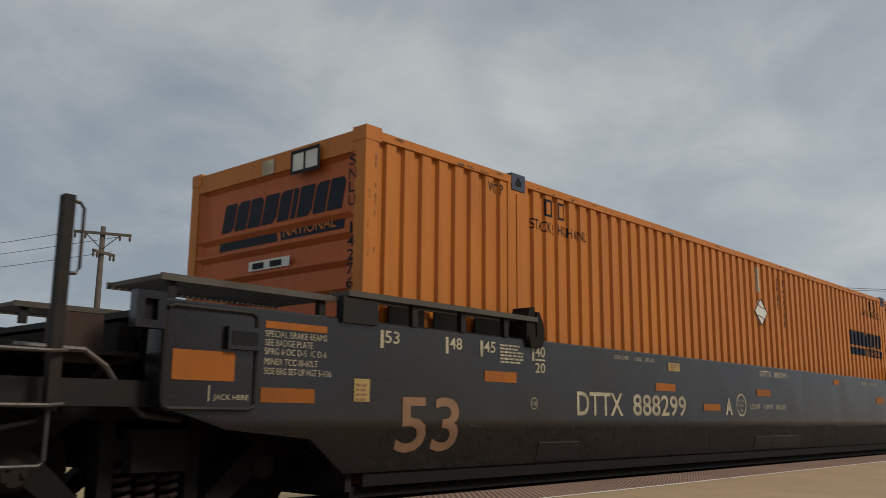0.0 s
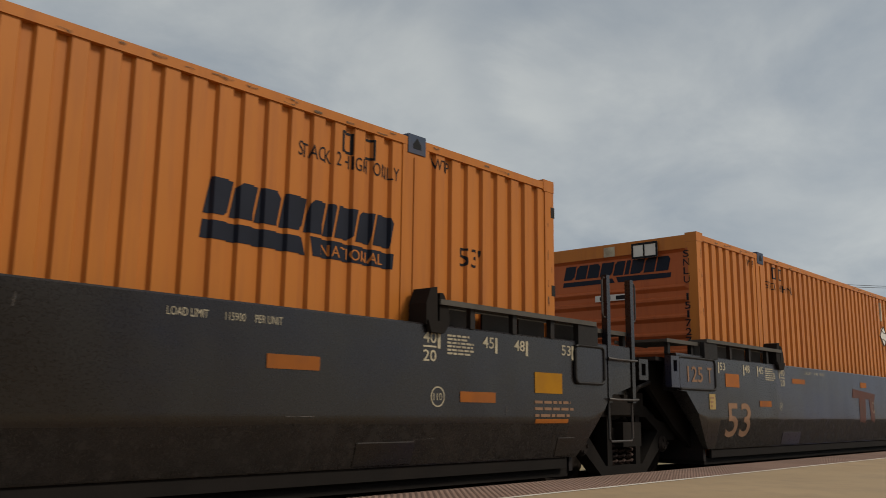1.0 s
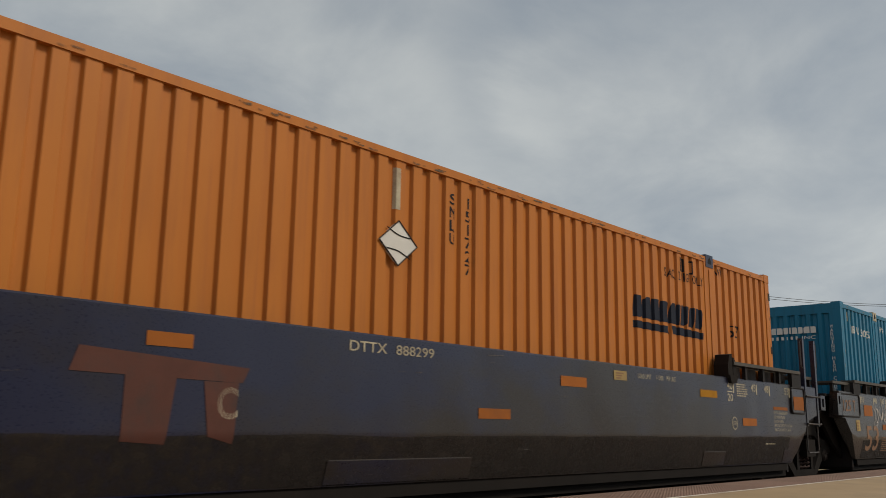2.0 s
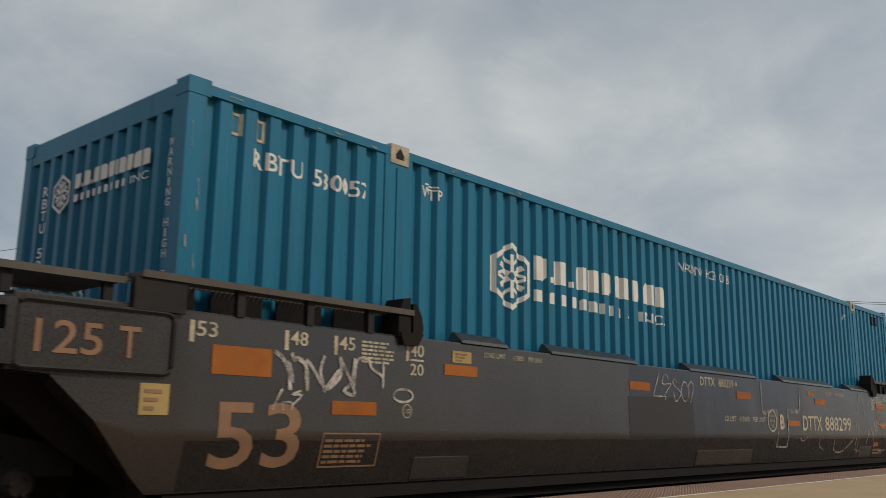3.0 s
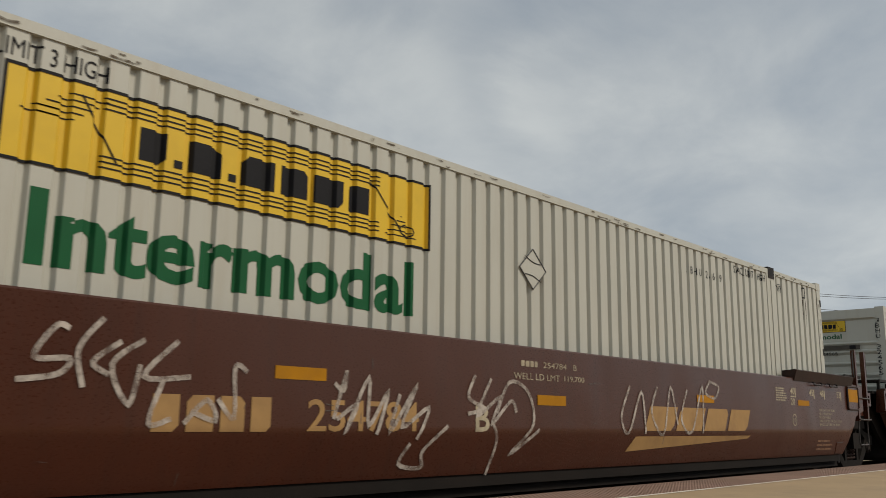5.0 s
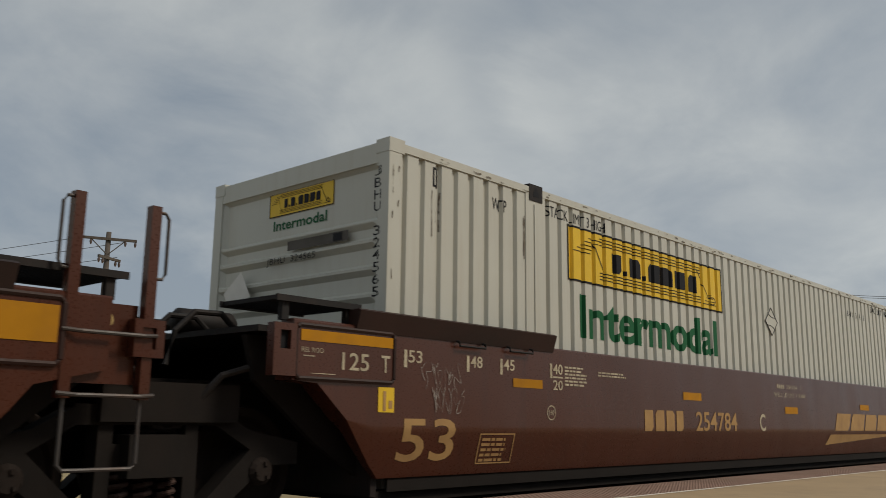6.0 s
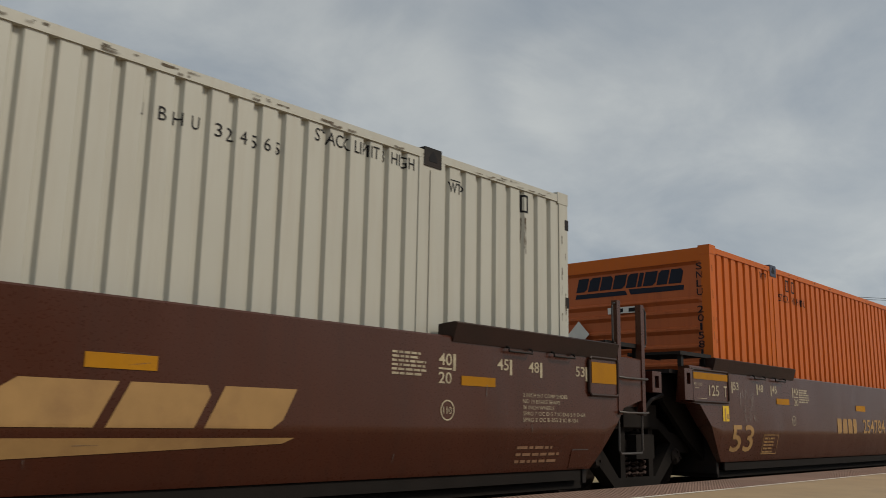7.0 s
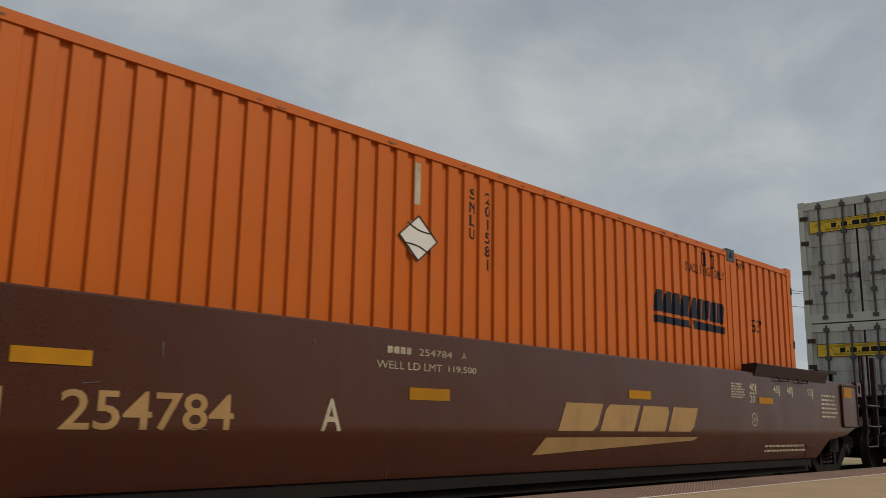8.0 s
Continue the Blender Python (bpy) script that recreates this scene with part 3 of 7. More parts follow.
# ---- setting ----
def build_ground():
    bm = fresh()
    bmesh.ops.create_grid(bm, x_segments=60, y_segments=60, size=1500)
    for v in bm.verts:
        v.co.z = -0.45 + (0 if abs(v.co.y) < 60 else 0.6 * noise.noise(v.co * 0.01))
    tagged(part("ground", bm, "ground"), "flat ground of dry grass and dirt beside the track", "ground", kind="structure")
    # a lane beyond the track, with worn painted lines
    for name, y, w, mt in (("yellow_line", 17.6, 0.9, "mk_tag"), ("white_line", 22.0, 0.35, "line")):
        bm = fresh()
        box(bm, -40, 90, y, y + w, -0.46, -0.435)
        part(name, bm, mt, bpy.data.objects["ground"], "worn painted line on the ground")
    # ballast bed
    bm = fresh()
    n = 300
    rows = ((-3.2, -0.45), (-1.75, -0.16), (1.75, -0.16), (3.2, -0.45))
    cols = []
    for i in range(n + 1):
        x = -150 + 300 * i / n
        cols.append([bm.verts.new((x, TRACK_Y + y, z + 0.03 * noise.noise((x * 2, y, 0)))) for y, z in rows])
    for p, q in zip(cols, cols[1:]):
        for k in range(3):
            bm.faces.new((p[k], q[k], q[k + 1], p[k + 1]))
    tagged(part("ballast", bm, "ballast"), "bed of crushed grey stone under the track", "ballast", kind="structure")
    for side in (-1, 1):
        bm = fresh()
        prof = [(-0.07, -0.16), (0.07, -0.16), (0.07, -0.145), (0.012, -0.13), (0.012, -0.045), (0.036, -0.035), (0.036, 0), (-0.036, 0), (-0.036, -0.035), (-0.012, -0.045), (-0.012, -0.13), (-0.07, -0.145)]
        a = [bm.verts.new((-150, TRACK_Y + side * 0.7525 + y, z)) for y, z in prof]
        b = [bm.verts.new((150, TRACK_Y + side * 0.7525 + y, z)) for y, z in prof]
        for i in range(len(a)):
            j = (i + 1) % len(a)
            bm.faces.new((a[i], a[j], b[j], b[i]))
        tagged(part("rail", bm, "rail"), "steel rail with a worn bright head", "rail", "rails of the track", "structure")
    bm = fresh()
    for i in range(430):
        x = -130 + i * 0.6
        box(bm, x - 0.11, x + 0.11, TRACK_Y - 1.3, TRACK_Y + 1.3, -0.3, -0.155)
    tagged(part("sleepers", bm, "timber"), "timber sleepers half sunk in ballast", "sleepers", kind="stuff")


PLAT_Z, PLAT_EDGE, LINE_Y = 0.23, 4.75, 3.95


def build_platform():
    bm = fresh()
    box(bm, -60, 150, -14, LINE_Y, -0.5, PLAT_Z)
    pf = tagged(part("platform", bm, "concrete"), "tan concrete station platform beside the track", "platform", kind="structure")
    bm = fresh()
    box(bm, -60, 150, LINE_Y + 0.005, PLAT_EDGE, -0.5, PLAT_Z - 0.012)
    soften(bm, 0.015)
    part("kerb", bm, "kerb", pf, "grey concrete platform edge")
    bm = fresh()
    rng = random.Random(4)
    x = -20.0
    while x < 120:
        w = rng.uniform(0.5, 1.6)
        put_quad(bm, (x, LINE_Y - 0.055 + rng.uniform(-0.006, 0.006)), (x + w, LINE_Y - 0.055 + rng.uniform(-0.006, 0.006)), (x + w, LINE_Y + rng.uniform(-0.006, 0.0)), (x, LINE_Y + rng.uniform(-0.006, 0.0)))
        x += w + (rng.uniform(0.0, 0.03) if rng.random() < 0.6 else 0)
    for v in bm.verts:
        v.co = (v.co.x, v.co.z, PLAT_Z + 0.003)
    part("painted_line", bm, "line", pf, "worn white line along the tactile strip")


def build_station_wall():
    """An unseen plain wall, added behind the camera to darken near reflections in the sills."""
    bm = fresh()
    box(bm, -45, 12.5, -12.4, -12.0, PLAT_Z, 6.0)
    soften(bm, 0.03)
    tagged(part("unseen_wall", bm, "unseen_wall_brick"), "plain unseen brick wall added behind the camera to darken reflections", "wall", kind="structure")


def build_tactile():
    """Ribbed warning tiles along the platform edge."""
    pf = bpy.data.objects["platform"]
    bm = fresh()
    wx, wy = 0.61, PLAT_EDGE - 0.10 - LINE_Y - 0.01
    box(bm, 0.004, wx - 0.004, 0, wy, -0.02, 0.0)
    for i in range(10):
        for j in range(int(wy / 0.061)):
            cx, cy = 0.03 + i * 0.061, 0.03 + j * 0.061
            v = [bm.verts.new((cx + sx * r, cy + sy * r, z)) for r, z in ((0.021, 0.0), (0.012, 0.007)) for sx, sy in ((-1, -1), (1, -1), (1, 1), (-1, 1))]
            bm.faces.new(v[4:])
            for k in range(4):
                bm.faces.new((v[k], v[(k + 1) % 4], v[4 + (k + 1) % 4], v[4 + k]))
    first = part("tile", bm, "tactile", pf, "brick-red tactile warning tile")
    first.location = (2.0, LINE_Y + 0.008, PLAT_Z + 0.001)
    for i in range(1, 130):
        again(first, pose(2.0 + i * wx, LINE_Y + 0.008, PLAT_Z + 0.001))


def utility_pole(x, y, height, arm, turn, label):
    r = root("utility_pole", label, "utility pole")
    r.matrix_world = pose(x, y, -0.45, 0, 0, turn)
    bm = fresh()
    tube(bm, [(0, 0, 0), (0, 0, height * 0.5), (0, 0, height)], [0.17, 0.15, 0.115], 12)
    part("pole", bm, "timber", r, smooth=True)
    for dz, half, skew in ((-0.35, arm, 0), (-1.25, arm * 0.62, 50)):
        bm = fresh()
        box(bm, -half, half, -0.19, -0.09, -0.06, 0.06)
        c = part("crossarm", bm, "timber", r)
        c.matrix_basis = pose(0, 0, height + dz, 0, 0, skew)
        for sx in (-0.95, -0.6, 0.6, 0.95):
            bm = fresh()
            tube(bm, [(sx * half, -0.14, -0.06), (sx * half, -0.14, -0.12), (sx * half, -0.14, -0.2), (sx * half, -0.14, -0.3)], [0.02, 0.06, 0.06, 0.03])
            part("insulator", bm, "ceramic", c)
    bm = fresh()
    for s in (-1, 1):
        tube(bm, [(s * arm * 0.6, -0.12, height - 0.38), (s * 0.05, -0.12, height - 1.05)], 0.025, 6)
    part("brace", bm, "timber", r)
    return r


def wire(points, sag, r=0.012):
    bm = fresh()
    a, b = Vector(points[0]), Vector(points[1])
    pts = [a.lerp(b, k / 24) - Vector((0, 0, sag * 4 * (k / 24) * (1 - k / 24))) for k in range(25)]
    tube(bm, pts, r, 5)
    return tagged(part("power_line", bm, "wire"), "thin dark overhead power line between poles", "power line", "overhead lines")


def bare_tree(x, y, height, seed):
    rng = random.Random(seed)
    r = root("bare_tree", "leafless tree with thin branching twigs", "tree")
    r.matrix_world = pose(x, y, -0.45)
    bm, limbs = fresh(), fresh()

    def grow(b, p, d, length, rad, depth):
        q = p + d * length
        mid = p.lerp(q, 0.5) + Vector((rng.uniform(-1, 1), rng.uniform(-1, 1), 0)) * length * 0.06
        tube(b, [p, mid, q], [rad, rad * 0.8, rad * 0.6], 5 if depth > 2 else 3)
        if depth == 0:
            return
        for _ in range(3 if depth > 1 else 4):
            nd = (d + Vector((rng.uniform(-1, 1), rng.uniform(-1, 1), rng.uniform(-0.15, 0.7))) * 0.75).normalized()
            grow(limbs, p.lerp(q, rng.uniform(0.6, 1.0)), nd, length * rng.uniform(0.55, 0.8), rad * 0.66, depth - 1)

    grow(bm, Vector((0, 0, 0)), Vector((0, 0, 1)), height * 0.32, height * 0.013, 6)
    part("trunk", bm, "bark", r)
    part("crown", limbs, "bark", r)


def polar(az, dist, z=0.0):
    """A place at a bearing, in degrees to the right of the way across the track."""
    return dist * math.sin(radians(az)), dist * math.cos(radians(az)), z


def build_distance():
    x, y, _ = polar(26.4, 43)
    utility_pole(x, y, 9.75, 1.25, -24, "weathered wooden utility pole with two crossarms")
    x2, y2, _ = polar(65.5, 58)
    utility_pole(x2, y2, 10.7, 0.55, -100, "weathered wooden utility pole beyond the track")
    x3, y3, _ = polar(81, 68)
    utility_pole(x3, y3, 10.3, 0.55, -100, "wooden utility pole at the end of the overhead lines")
    x4, y4, _ = polar(-2, 110)
    utility_pole(x4, y4, 10.0, 1.25, 20, "distant wooden utility pole")
    for dz, off in ((8.95, -0.95), (8.95, 0.75), (8.2, 0.5)):
        wire(((x + off * 1.1, y + 0.1, dz), (x4 + off * 1.1, y4, dz + 0.3)), 0.9, 0.014)
    for dz, off in ((9.75, 0.0), (9.7, 0.5), (8.8, 0.3)):
        wire(((x2 + off * 0.2, y2 + off, dz), (x3 + off * 0.2, y3 + off, dz - 0.35)), 0.5, 0.016)
    tx, ty, _ = polar(46.3, 60)
    bare_tree(tx, ty, 13.9, 5)
    tx, ty, _ = polar(44.2, 66)
    bare_tree(tx, ty, 12.4, 8)


# ---- containers ----
HL, HW, TOP, BASE = 8.077, 1.295, 3.2, 0.3
PANEL_TOP, PANEL_BOT = 3.105, 0.47
RUNS = ((-7.93, -6.16), (-5.83, 5.83), (6.16, 7.93))


class Corrugation:
    """The bends of a pressed side: outer flats, slopes and grooves, in three runs between the posts."""

    def __init__(self, pitch, outer, slope, depth):
        self.knots = []
        for a, b in RUNS:
            count = 8 if b - a < 3 else 54
            p = (b - a) / count
            k = p / pitch
            for i in range(count):
                x = a + i * p
                o, s = outer * k, slope * k
                self.knots += [(x, 0.0), (x + s, depth), (x + p - o - s, depth), (x + p - o, 0.0)]
            self.knots.append((b, 0.0))
        self.xs = [k[0] for k in self.knots]
        self.ds = [k[1] for k in self.knots]

    def y(self, x, z=0):
        return -HW + 0.012 + float(np.interp(x, self.xs, self.ds))


def drop(bm):
    for v in bm.verts:
        v.co.z -= BASE
    return bm


def container(paint, corr, label, front="ribbed", casting="black", doors=False, group="containers on the train"):
    r = root("shipping_container", label, "shipping container", group)

    def add(name, bm, mt=paint, parent=r, lab="", smooth=False):
        return part(name, drop(bm), mt, parent, lab, smooth)

    # sides
    for side in (1, -1):
        bm = fresh()
        rows = []
        for z in (PANEL_BOT, PANEL_TOP):
            rows.append([bm.verts.new((x, side * (-HW + 0.012 + d), z)) for x, d in corr.knots])
        for p, q in zip(rows, rows[1:]):
            for k in range(len(p) - 1):
                bm.faces.new((p[k], p[k + 1], q[k + 1], q[k]))
        add("side_panel", bm, lab="corrugated steel side")
        bm = fresh()
        box(bm, -HL + 0.15, HL - 0.15, side * HW if side < 0 else HW - 0.06, side * (HW - 0.06) if side < 0 else HW, PANEL_TOP - 0.004, TOP - 0.025)
        soften(bm, 0.008)
        add("top_rail", bm)
        bm = fresh()
        box(bm, -HL + 0.15, HL - 0.15, *sorted((side * HW, side * (HW - 0.08))), BASE + 0.02, PANEL_BOT + 0.004)
        add("bottom_rail", bm)
        for x in (-6.0, 6.0):
            bm = fresh()
            box(bm, x - 0.165, x + 0.165, *sorted((side * (HW - 0.002), side * (HW - 0.09))), BASE, TOP - 0.03)
            s2 = 0.012
            box(bm, x - 0.03, x + 0.0, *sorted((side * HW, side * (HW + s2 - 0.004))), BASE, TOP - 0.2)
            add("stacking_post", bm)
            bm = fresh()
            box(bm, x - 0.11, x + 0.11, *sorted((side * (HW + 0.006), side * (HW - 0.16))), TOP - 0.165, TOP + 0.006)
            soften(bm, 0.012)
            c = add("corner_casting", bm, casting)
            # the hole's dark inside, put on as a flat black plate
            bm = fresh()
            poly = [(x - 0.05, TOP - 0.12), (x + 0.05, TOP - 0.12), (x + 0.05, TOP - 0.08), (x, TOP - 0.02), (x - 0.05, TOP - 0.08)]
            prism(bm, poly, *sorted((side * (HW + 0.008), side * (HW + 0.002))))
            add("casting_hole", bm, "mk_black", c)
    # corner posts and castings
    for sx in (-1, 1):
        for side in (1, -1):
            bm = fresh()
            box(bm, *sorted((sx * HL, sx * (HL - 0.15))), *sorted((side * HW, side * (HW - 0.13))), BASE, TOP - 0.1)
            soften(bm, 0.012)
            add("corner_post", bm)
            for z in (TOP - 0.118, BASE):
                bm = fresh()
                box(bm, *sorted((sx * (HL + 0.004), sx * (HL - 0.178))), *sorted((side * (HW + 0.004), side * (HW - 0.162))), z, z + 0.122)
                soften(bm, 0.012)
                add("corner_casting", bm)
    for side in (1, -1):
        for z in (2.87, 2.05):
            bm = fresh()
            box(bm, HL - 0.05, HL + 0.012, *sorted((side * (HW + 0.003), side * (HW - 0.05))), z - 0.055, z + 0.055)
            soften(bm, 0.006)
            add("hinge", bm, "black")
    # roof, floor
    bm = fresh()
    n = 70
    for i in range(n):
        a, b = -HL + 0.1 + i * (2 * HL - 0.2) / n, -HL + 0.1 + (i + 1) * (2 * HL - 0.2) / n
        z = TOP - 0.05 + (0.02 if i % 2 else 0)
        box(bm, a, b, -HW + 0.05, HW - 0.05, z - 0.03, z)
    add("roof", bm)
    bm = fresh()
    box(bm, -HL + 0.12, HL - 0.12, -HW + 0.05, HW - 0.05, BASE + 0.04, BASE + 0.18)
    add("floor", bm)
    # front wall, at -x
    for z0, z1, sx in ((TOP - 0.2, TOP - 0.02, -1), (TOP - 0.2, TOP - 0.02, 1), (BASE, BASE + 0.2, -1), (BASE, BASE + 0.2, 1)):
        bm = fresh()
        box(bm, *sorted((sx * (HL - 0.004), sx * (HL - 0.1))), -HW + 0.13, HW - 0.13, z0, z1)
        soften(bm, 0.01)
        add("end_rail", bm)
    bm = fresh()
    if front == "ribbed":
        prof = [(0.05, BASE + 0.15)]
        z = 0.62
        while z < 2.3:
            prof += [(0.05, z), (0.012, z + 0.05), (0.012, z + 0.075), (0.05, z + 0.1)]
            z += 0.235
        prof += [(0.05, 2.44), (0.015, 2.49), (0.015, 2.5), (0.05, 2.53), (0.05, 2.96), (0.012, 3.005)]
        rows = [[bm.verts.new((-HL + d, y, z)) for d, z in prof] for y in (-HW + 0.12, -HW + 0.2, HW - 0.2, HW - 0.12)]
        for p in (rows[0], rows[-1]):
            for v in p:
                v.co.x = -HL + 0.012
        for p, q in zip(rows, rows[1:]):
            for k in range(len(p) - 1):
                bm.faces.new((p[k], q[k], q[k + 1], p[k + 1]))
    else:
        pts = []
        y = -HW + 0.13
        while y < HW - 0.13:
            pts += [(y, 0.006), (y + 0.07, 0.006), (y + 0.105, 0.05), (y + 0.175, 0.05)]
            y += 0.21
        pts = [p for p in pts if p[0] < HW - 0.13] + [(HW - 0.12, 0.006)]
        rows = [[bm.verts.new((-HL + d, y, z)) for y, d in pts] for z in (BASE + 0.15, TOP - 0.18)]
        for k in range(len(pts) - 1):
            bm.faces.new((rows[0][k], rows[0][k + 1], rows[1][k + 1], rows[1][k]))
    # orange ends take the copy with shade in its colour
    add("front_wall", bm, "orange_end_shaded" if paint in ("orange", "red_orange") else paint)
    if not doors:
        bm = fresh()
        box(bm, HL - 0.05, HL - 0.02, -HW + 0.12, HW - 0.12, BASE + 0.15, TOP - 0.15)
        add("rear_wall", bm)
    return r


def near_side(r, corr):
    """Lays markings onto the platform side of a container."""
    def put(bm, mt, name="marking", lift=0.003, label=""):
        return lay(name, bm, mt, r, corr.y, lift, corr.xs, label, BASE)
    return put


def rail_chips(r, seed, mt, count):
    """Chipped paint and rust along the top rail and down the corner posts."""
    rng = random.Random(seed)
    bm = fresh()
    for _ in range(count):
        x, z = rng.uniform(-7.8, 7.8), rng.choice((3.15, 3.12, 3.135))
        w = rng.uniform(0.02, 0.14)
        put_stroke(bm, [(x, z), (x + w * 0.5, z + rng.uniform(-0.012, 0.006)), (x + w, z)], rng.uniform(0.006, 0.018))
    for _ in range(count // 3):
        x, z = rng.choice((-8.03, -7.96, 7.97, 8.03)), rng.uniform(1.6, 3.0)
        put_stroke(bm, [(x, z), (x + rng.uniform(-0.01, 0.01), z - rng.uniform(0.03, 0.12))], rng.uniform(0.006, 0.016))
    lay("chipped_paint", bm, mt, r, lambda x, z: -HW, 0.004, (), "", BASE)


def front_face(r, depth=0.05, x=-HL):
    """Lays markings onto the end wall; there x runs from the far side to the near one."""
    def put(bm, mt, name="marking", lift=0.004, label="", d=None):
        dd = depth if d is None else d
        for v in bm.verts:
            v.co = (x + dd - lift - v.co.y, -v.co.x, v.co.z - BASE)
        for f in bm.faces:
            f.normal_update()
            if f.normal.x > 0:
                f.normal_flip()
        return split_pieces(name, bm, mt, r, label)
    return put


def placard(r, x0, z0, x1, z1, face_mt="mk_white", rim_mt="mk_black"):
    """A flat diamond placard holder standing proud of the side, with bent retaining strips."""
    cx, cz = (x0 + x1) / 2, (z0 + z1) / 2
    y = -HW + 0.004
    ring = [(cx, z0), (x1, cz), (cx, z1), (x0, cz)]
    bm = fresh()
    prism(bm, ring, y - 0.004, y + 0.02)
    holder = part("placard_holder", drop(bm), face_mt, r, "white diamond placard holder")
    bm = fresh()
    for p, q in zip(ring, ring[1:] + ring[:1]):
        tube(bm, [(p[0], y - 0.006, p[1]), (q[0], y - 0.006, q[1])], 0.006, 5)
    part("placard_rim", drop(bm), rim_mt, holder)
    for k in (-1, 1):
        bm = fresh()
        pts = smooth_pts([(x0 + 0.09, cz + k * 0.09 + 0.03), (cx, cz + k * 0.07), (x1 - 0.09, cz + k * 0.09 - 0.03)], 4)
        tube(bm, [(px, y - 0.007, pz) for px, pz in pts], 0.005, 5)
        part("placard_strip", drop(bm), rim_mt, holder)
    return holder


WORDMARK = (0.9, 0.9, 0.95, 1.0, 0.8, 0.35, 0.95, 0.8, 0.95)


def wordmark_bar(bm, x0, z0, x1, z1, slant, tab=True):
    """The slanted block wordmark with its bar and notch below."""
    h = z1 - z0
    put_blocks(bm, WORDMARK, x0 + slant * 0.3, z0 + 0.40 * h, x1 - slant, z1, slant, 0.1)
    m = x0 + 0.5 * (x1 - x0)
    bar = 0.30 if tab else 0.20
    put_quad(bm, (x0, z0 + (0.3 - bar) * h), (m, z0 + (0.3 - bar) * h), (m - 0.04, z0 + 0.3 * h), (x0 + slant * 0.3, z0 + 0.3 * h))
    put_quad(bm, (m + 0.05, z0 + (0.3 - bar) * h), (x1 - slant * 0.35, z0 + (0.3 - bar) * h), (x1 - slant * 0.1, z0 + 0.3 * h), (m + 0.02, z0 + 0.34 * h))


def orange_container(paint, number, tabbed, high, label, side_number=None, wear=True):
    corr = Corrugation(0.2159, 0.112, 0.019, 0.033) if paint == "orange" else Corrugation(0.2159, 0.128, 0.014, 0.026)
    r = container(paint, corr, label, casting="casting")
    put = near_side(r, corr)
    bm = fresh()
    wordmark_bar(bm, 3.91, 1.98, 5.76, 2.42, 0.05, tabbed)
    put(bm, "mk_navy", "wordmark", label="dark blue slanted wordmark over a bar")
    if tabbed:
        bm = fresh()
        put_text(bm, "NATIONAL", 4.98, 2.0, 5.62, 2.09, 0.0)
        put(bm, paint, "wordmark_line", 0.006)
    bm = fresh()
    put_text(bm, "STACK " + high + " HIGH ONLY", 4.71, 2.745, 5.80, 2.86)
    put_text(bm, "WTP", 6.23, 2.96, 6.47, 3.06)
    put_text(bm, "53'", 6.62, 2.13, 6.92, 2.31)
    put_text(bm, "STACK " + high + " HIGH ONLY", -5.76, 2.70, -4.69, 2.81)
    put_text(bm, "WTP", -6.46, 2.95, -6.23, 3.05)
    put_stack(bm, side_number or number, 0.86, 2.95, 2.19, 0.1)
    put_stack(bm, "SNLU", 0.64, 2.95, 2.45, 0.1)
    put(bm, "mk_black", "lettering")
    for xs in ((5.17, 5.26), (5.42, 5.5), (-5.5, -5.42), (-5.27, -5.19)):
        bm = fresh()
        put_frame(bm, xs[0] - 0.02, 2.87, xs[1] + 0.02, 3.05, 0.022)
        put(bm, "mk_black", "inspection_plate")
    placard(r, -0.31, 2.17, 0.15, 2.56)
    bm = fresh()
    put_rect(bm, -0.13, 2.66, -0.06, 3.03)
    put(bm, "mk_cream", "faded_strip")
    if wear:
        bm = fresh()
        put_rect(bm, -8.0, 2.78, -7.95, 3.07)
        put_rect(bm, -7.9, 3.10, -7.3, 3.16)
        put(bm, "mk_white", "scuffed_patch", 0.008)
    pf = front_face(r)
    bm = fresh()
    if tabbed:
        wordmark_bar(bm, -0.82, 2.36, 1.02, 2.82, 0.06, True)
    else:
        wordmark_bar(bm, -0.86, 2.60, 0.90, 2.93, 0.05, False)
    pf(bm, "mk_navy", "wordmark")
    if tabbed:
        bm = fresh()
        put_text(bm, "NATIONAL", 0.18, 2.39, 0.90, 2.49)
        pf(bm, paint, "wordmark_line", 0.007)
    bm = fresh()
    put_stack(bm, "SNLU " + number, 1.14, 2.97, 1.7, 0.09)
    pf(bm, "mk_black", "container_number", d=0.004)
    bm = fresh()
    put_rect(bm, -0.28, 2.37, 0.28, 2.46) if not tabbed else put_rect(bm, -0.26, 2.11, 0.34, 2.2)
    pf(bm, "mk_white", "data_plate", 0.012, d=0.012)
    bm = fresh()
    z = 2.385 if not tabbed else 2.125
    for a in (-0.2, 0.06):
        put_rect(bm, a, z, a + 0.17, z + 0.055)
    pf(bm, "mk_black", "data_plate_window", 0.016, d=0.012)
    bm = fresh()
    if paint == "orange":
        put_rect(bm, 0.34, 2.92, 0.74, 3.14)
        pf(bm, "mk_white", "document_box", 0.03, d=0.004, label="pale document box on the end wall")
        bm = fresh()
        put_frame(bm, 0.34, 2.92, 0.74, 3.14, 0.03)
        put_rect(bm, 0.52, 2.93, 0.545, 3.13)
        pf(bm, "mk_black", "document_box_frame", 0.034, d=0.004)
        bm = fresh()
        put_rect(bm, -0.12, 3.0, 0.06, 3.14)
        pf(bm, "mk_cream", "sticker", 0.006, d=0.004)
    else:
        put_quad(bm, (-0.78, 1.92), (-0.58, 2.1), (-0.76, 2.3), (-0.96, 2.1))
        pf(bm, "mk_white", "placard_holder", 0.04, d=0.012)
    return r


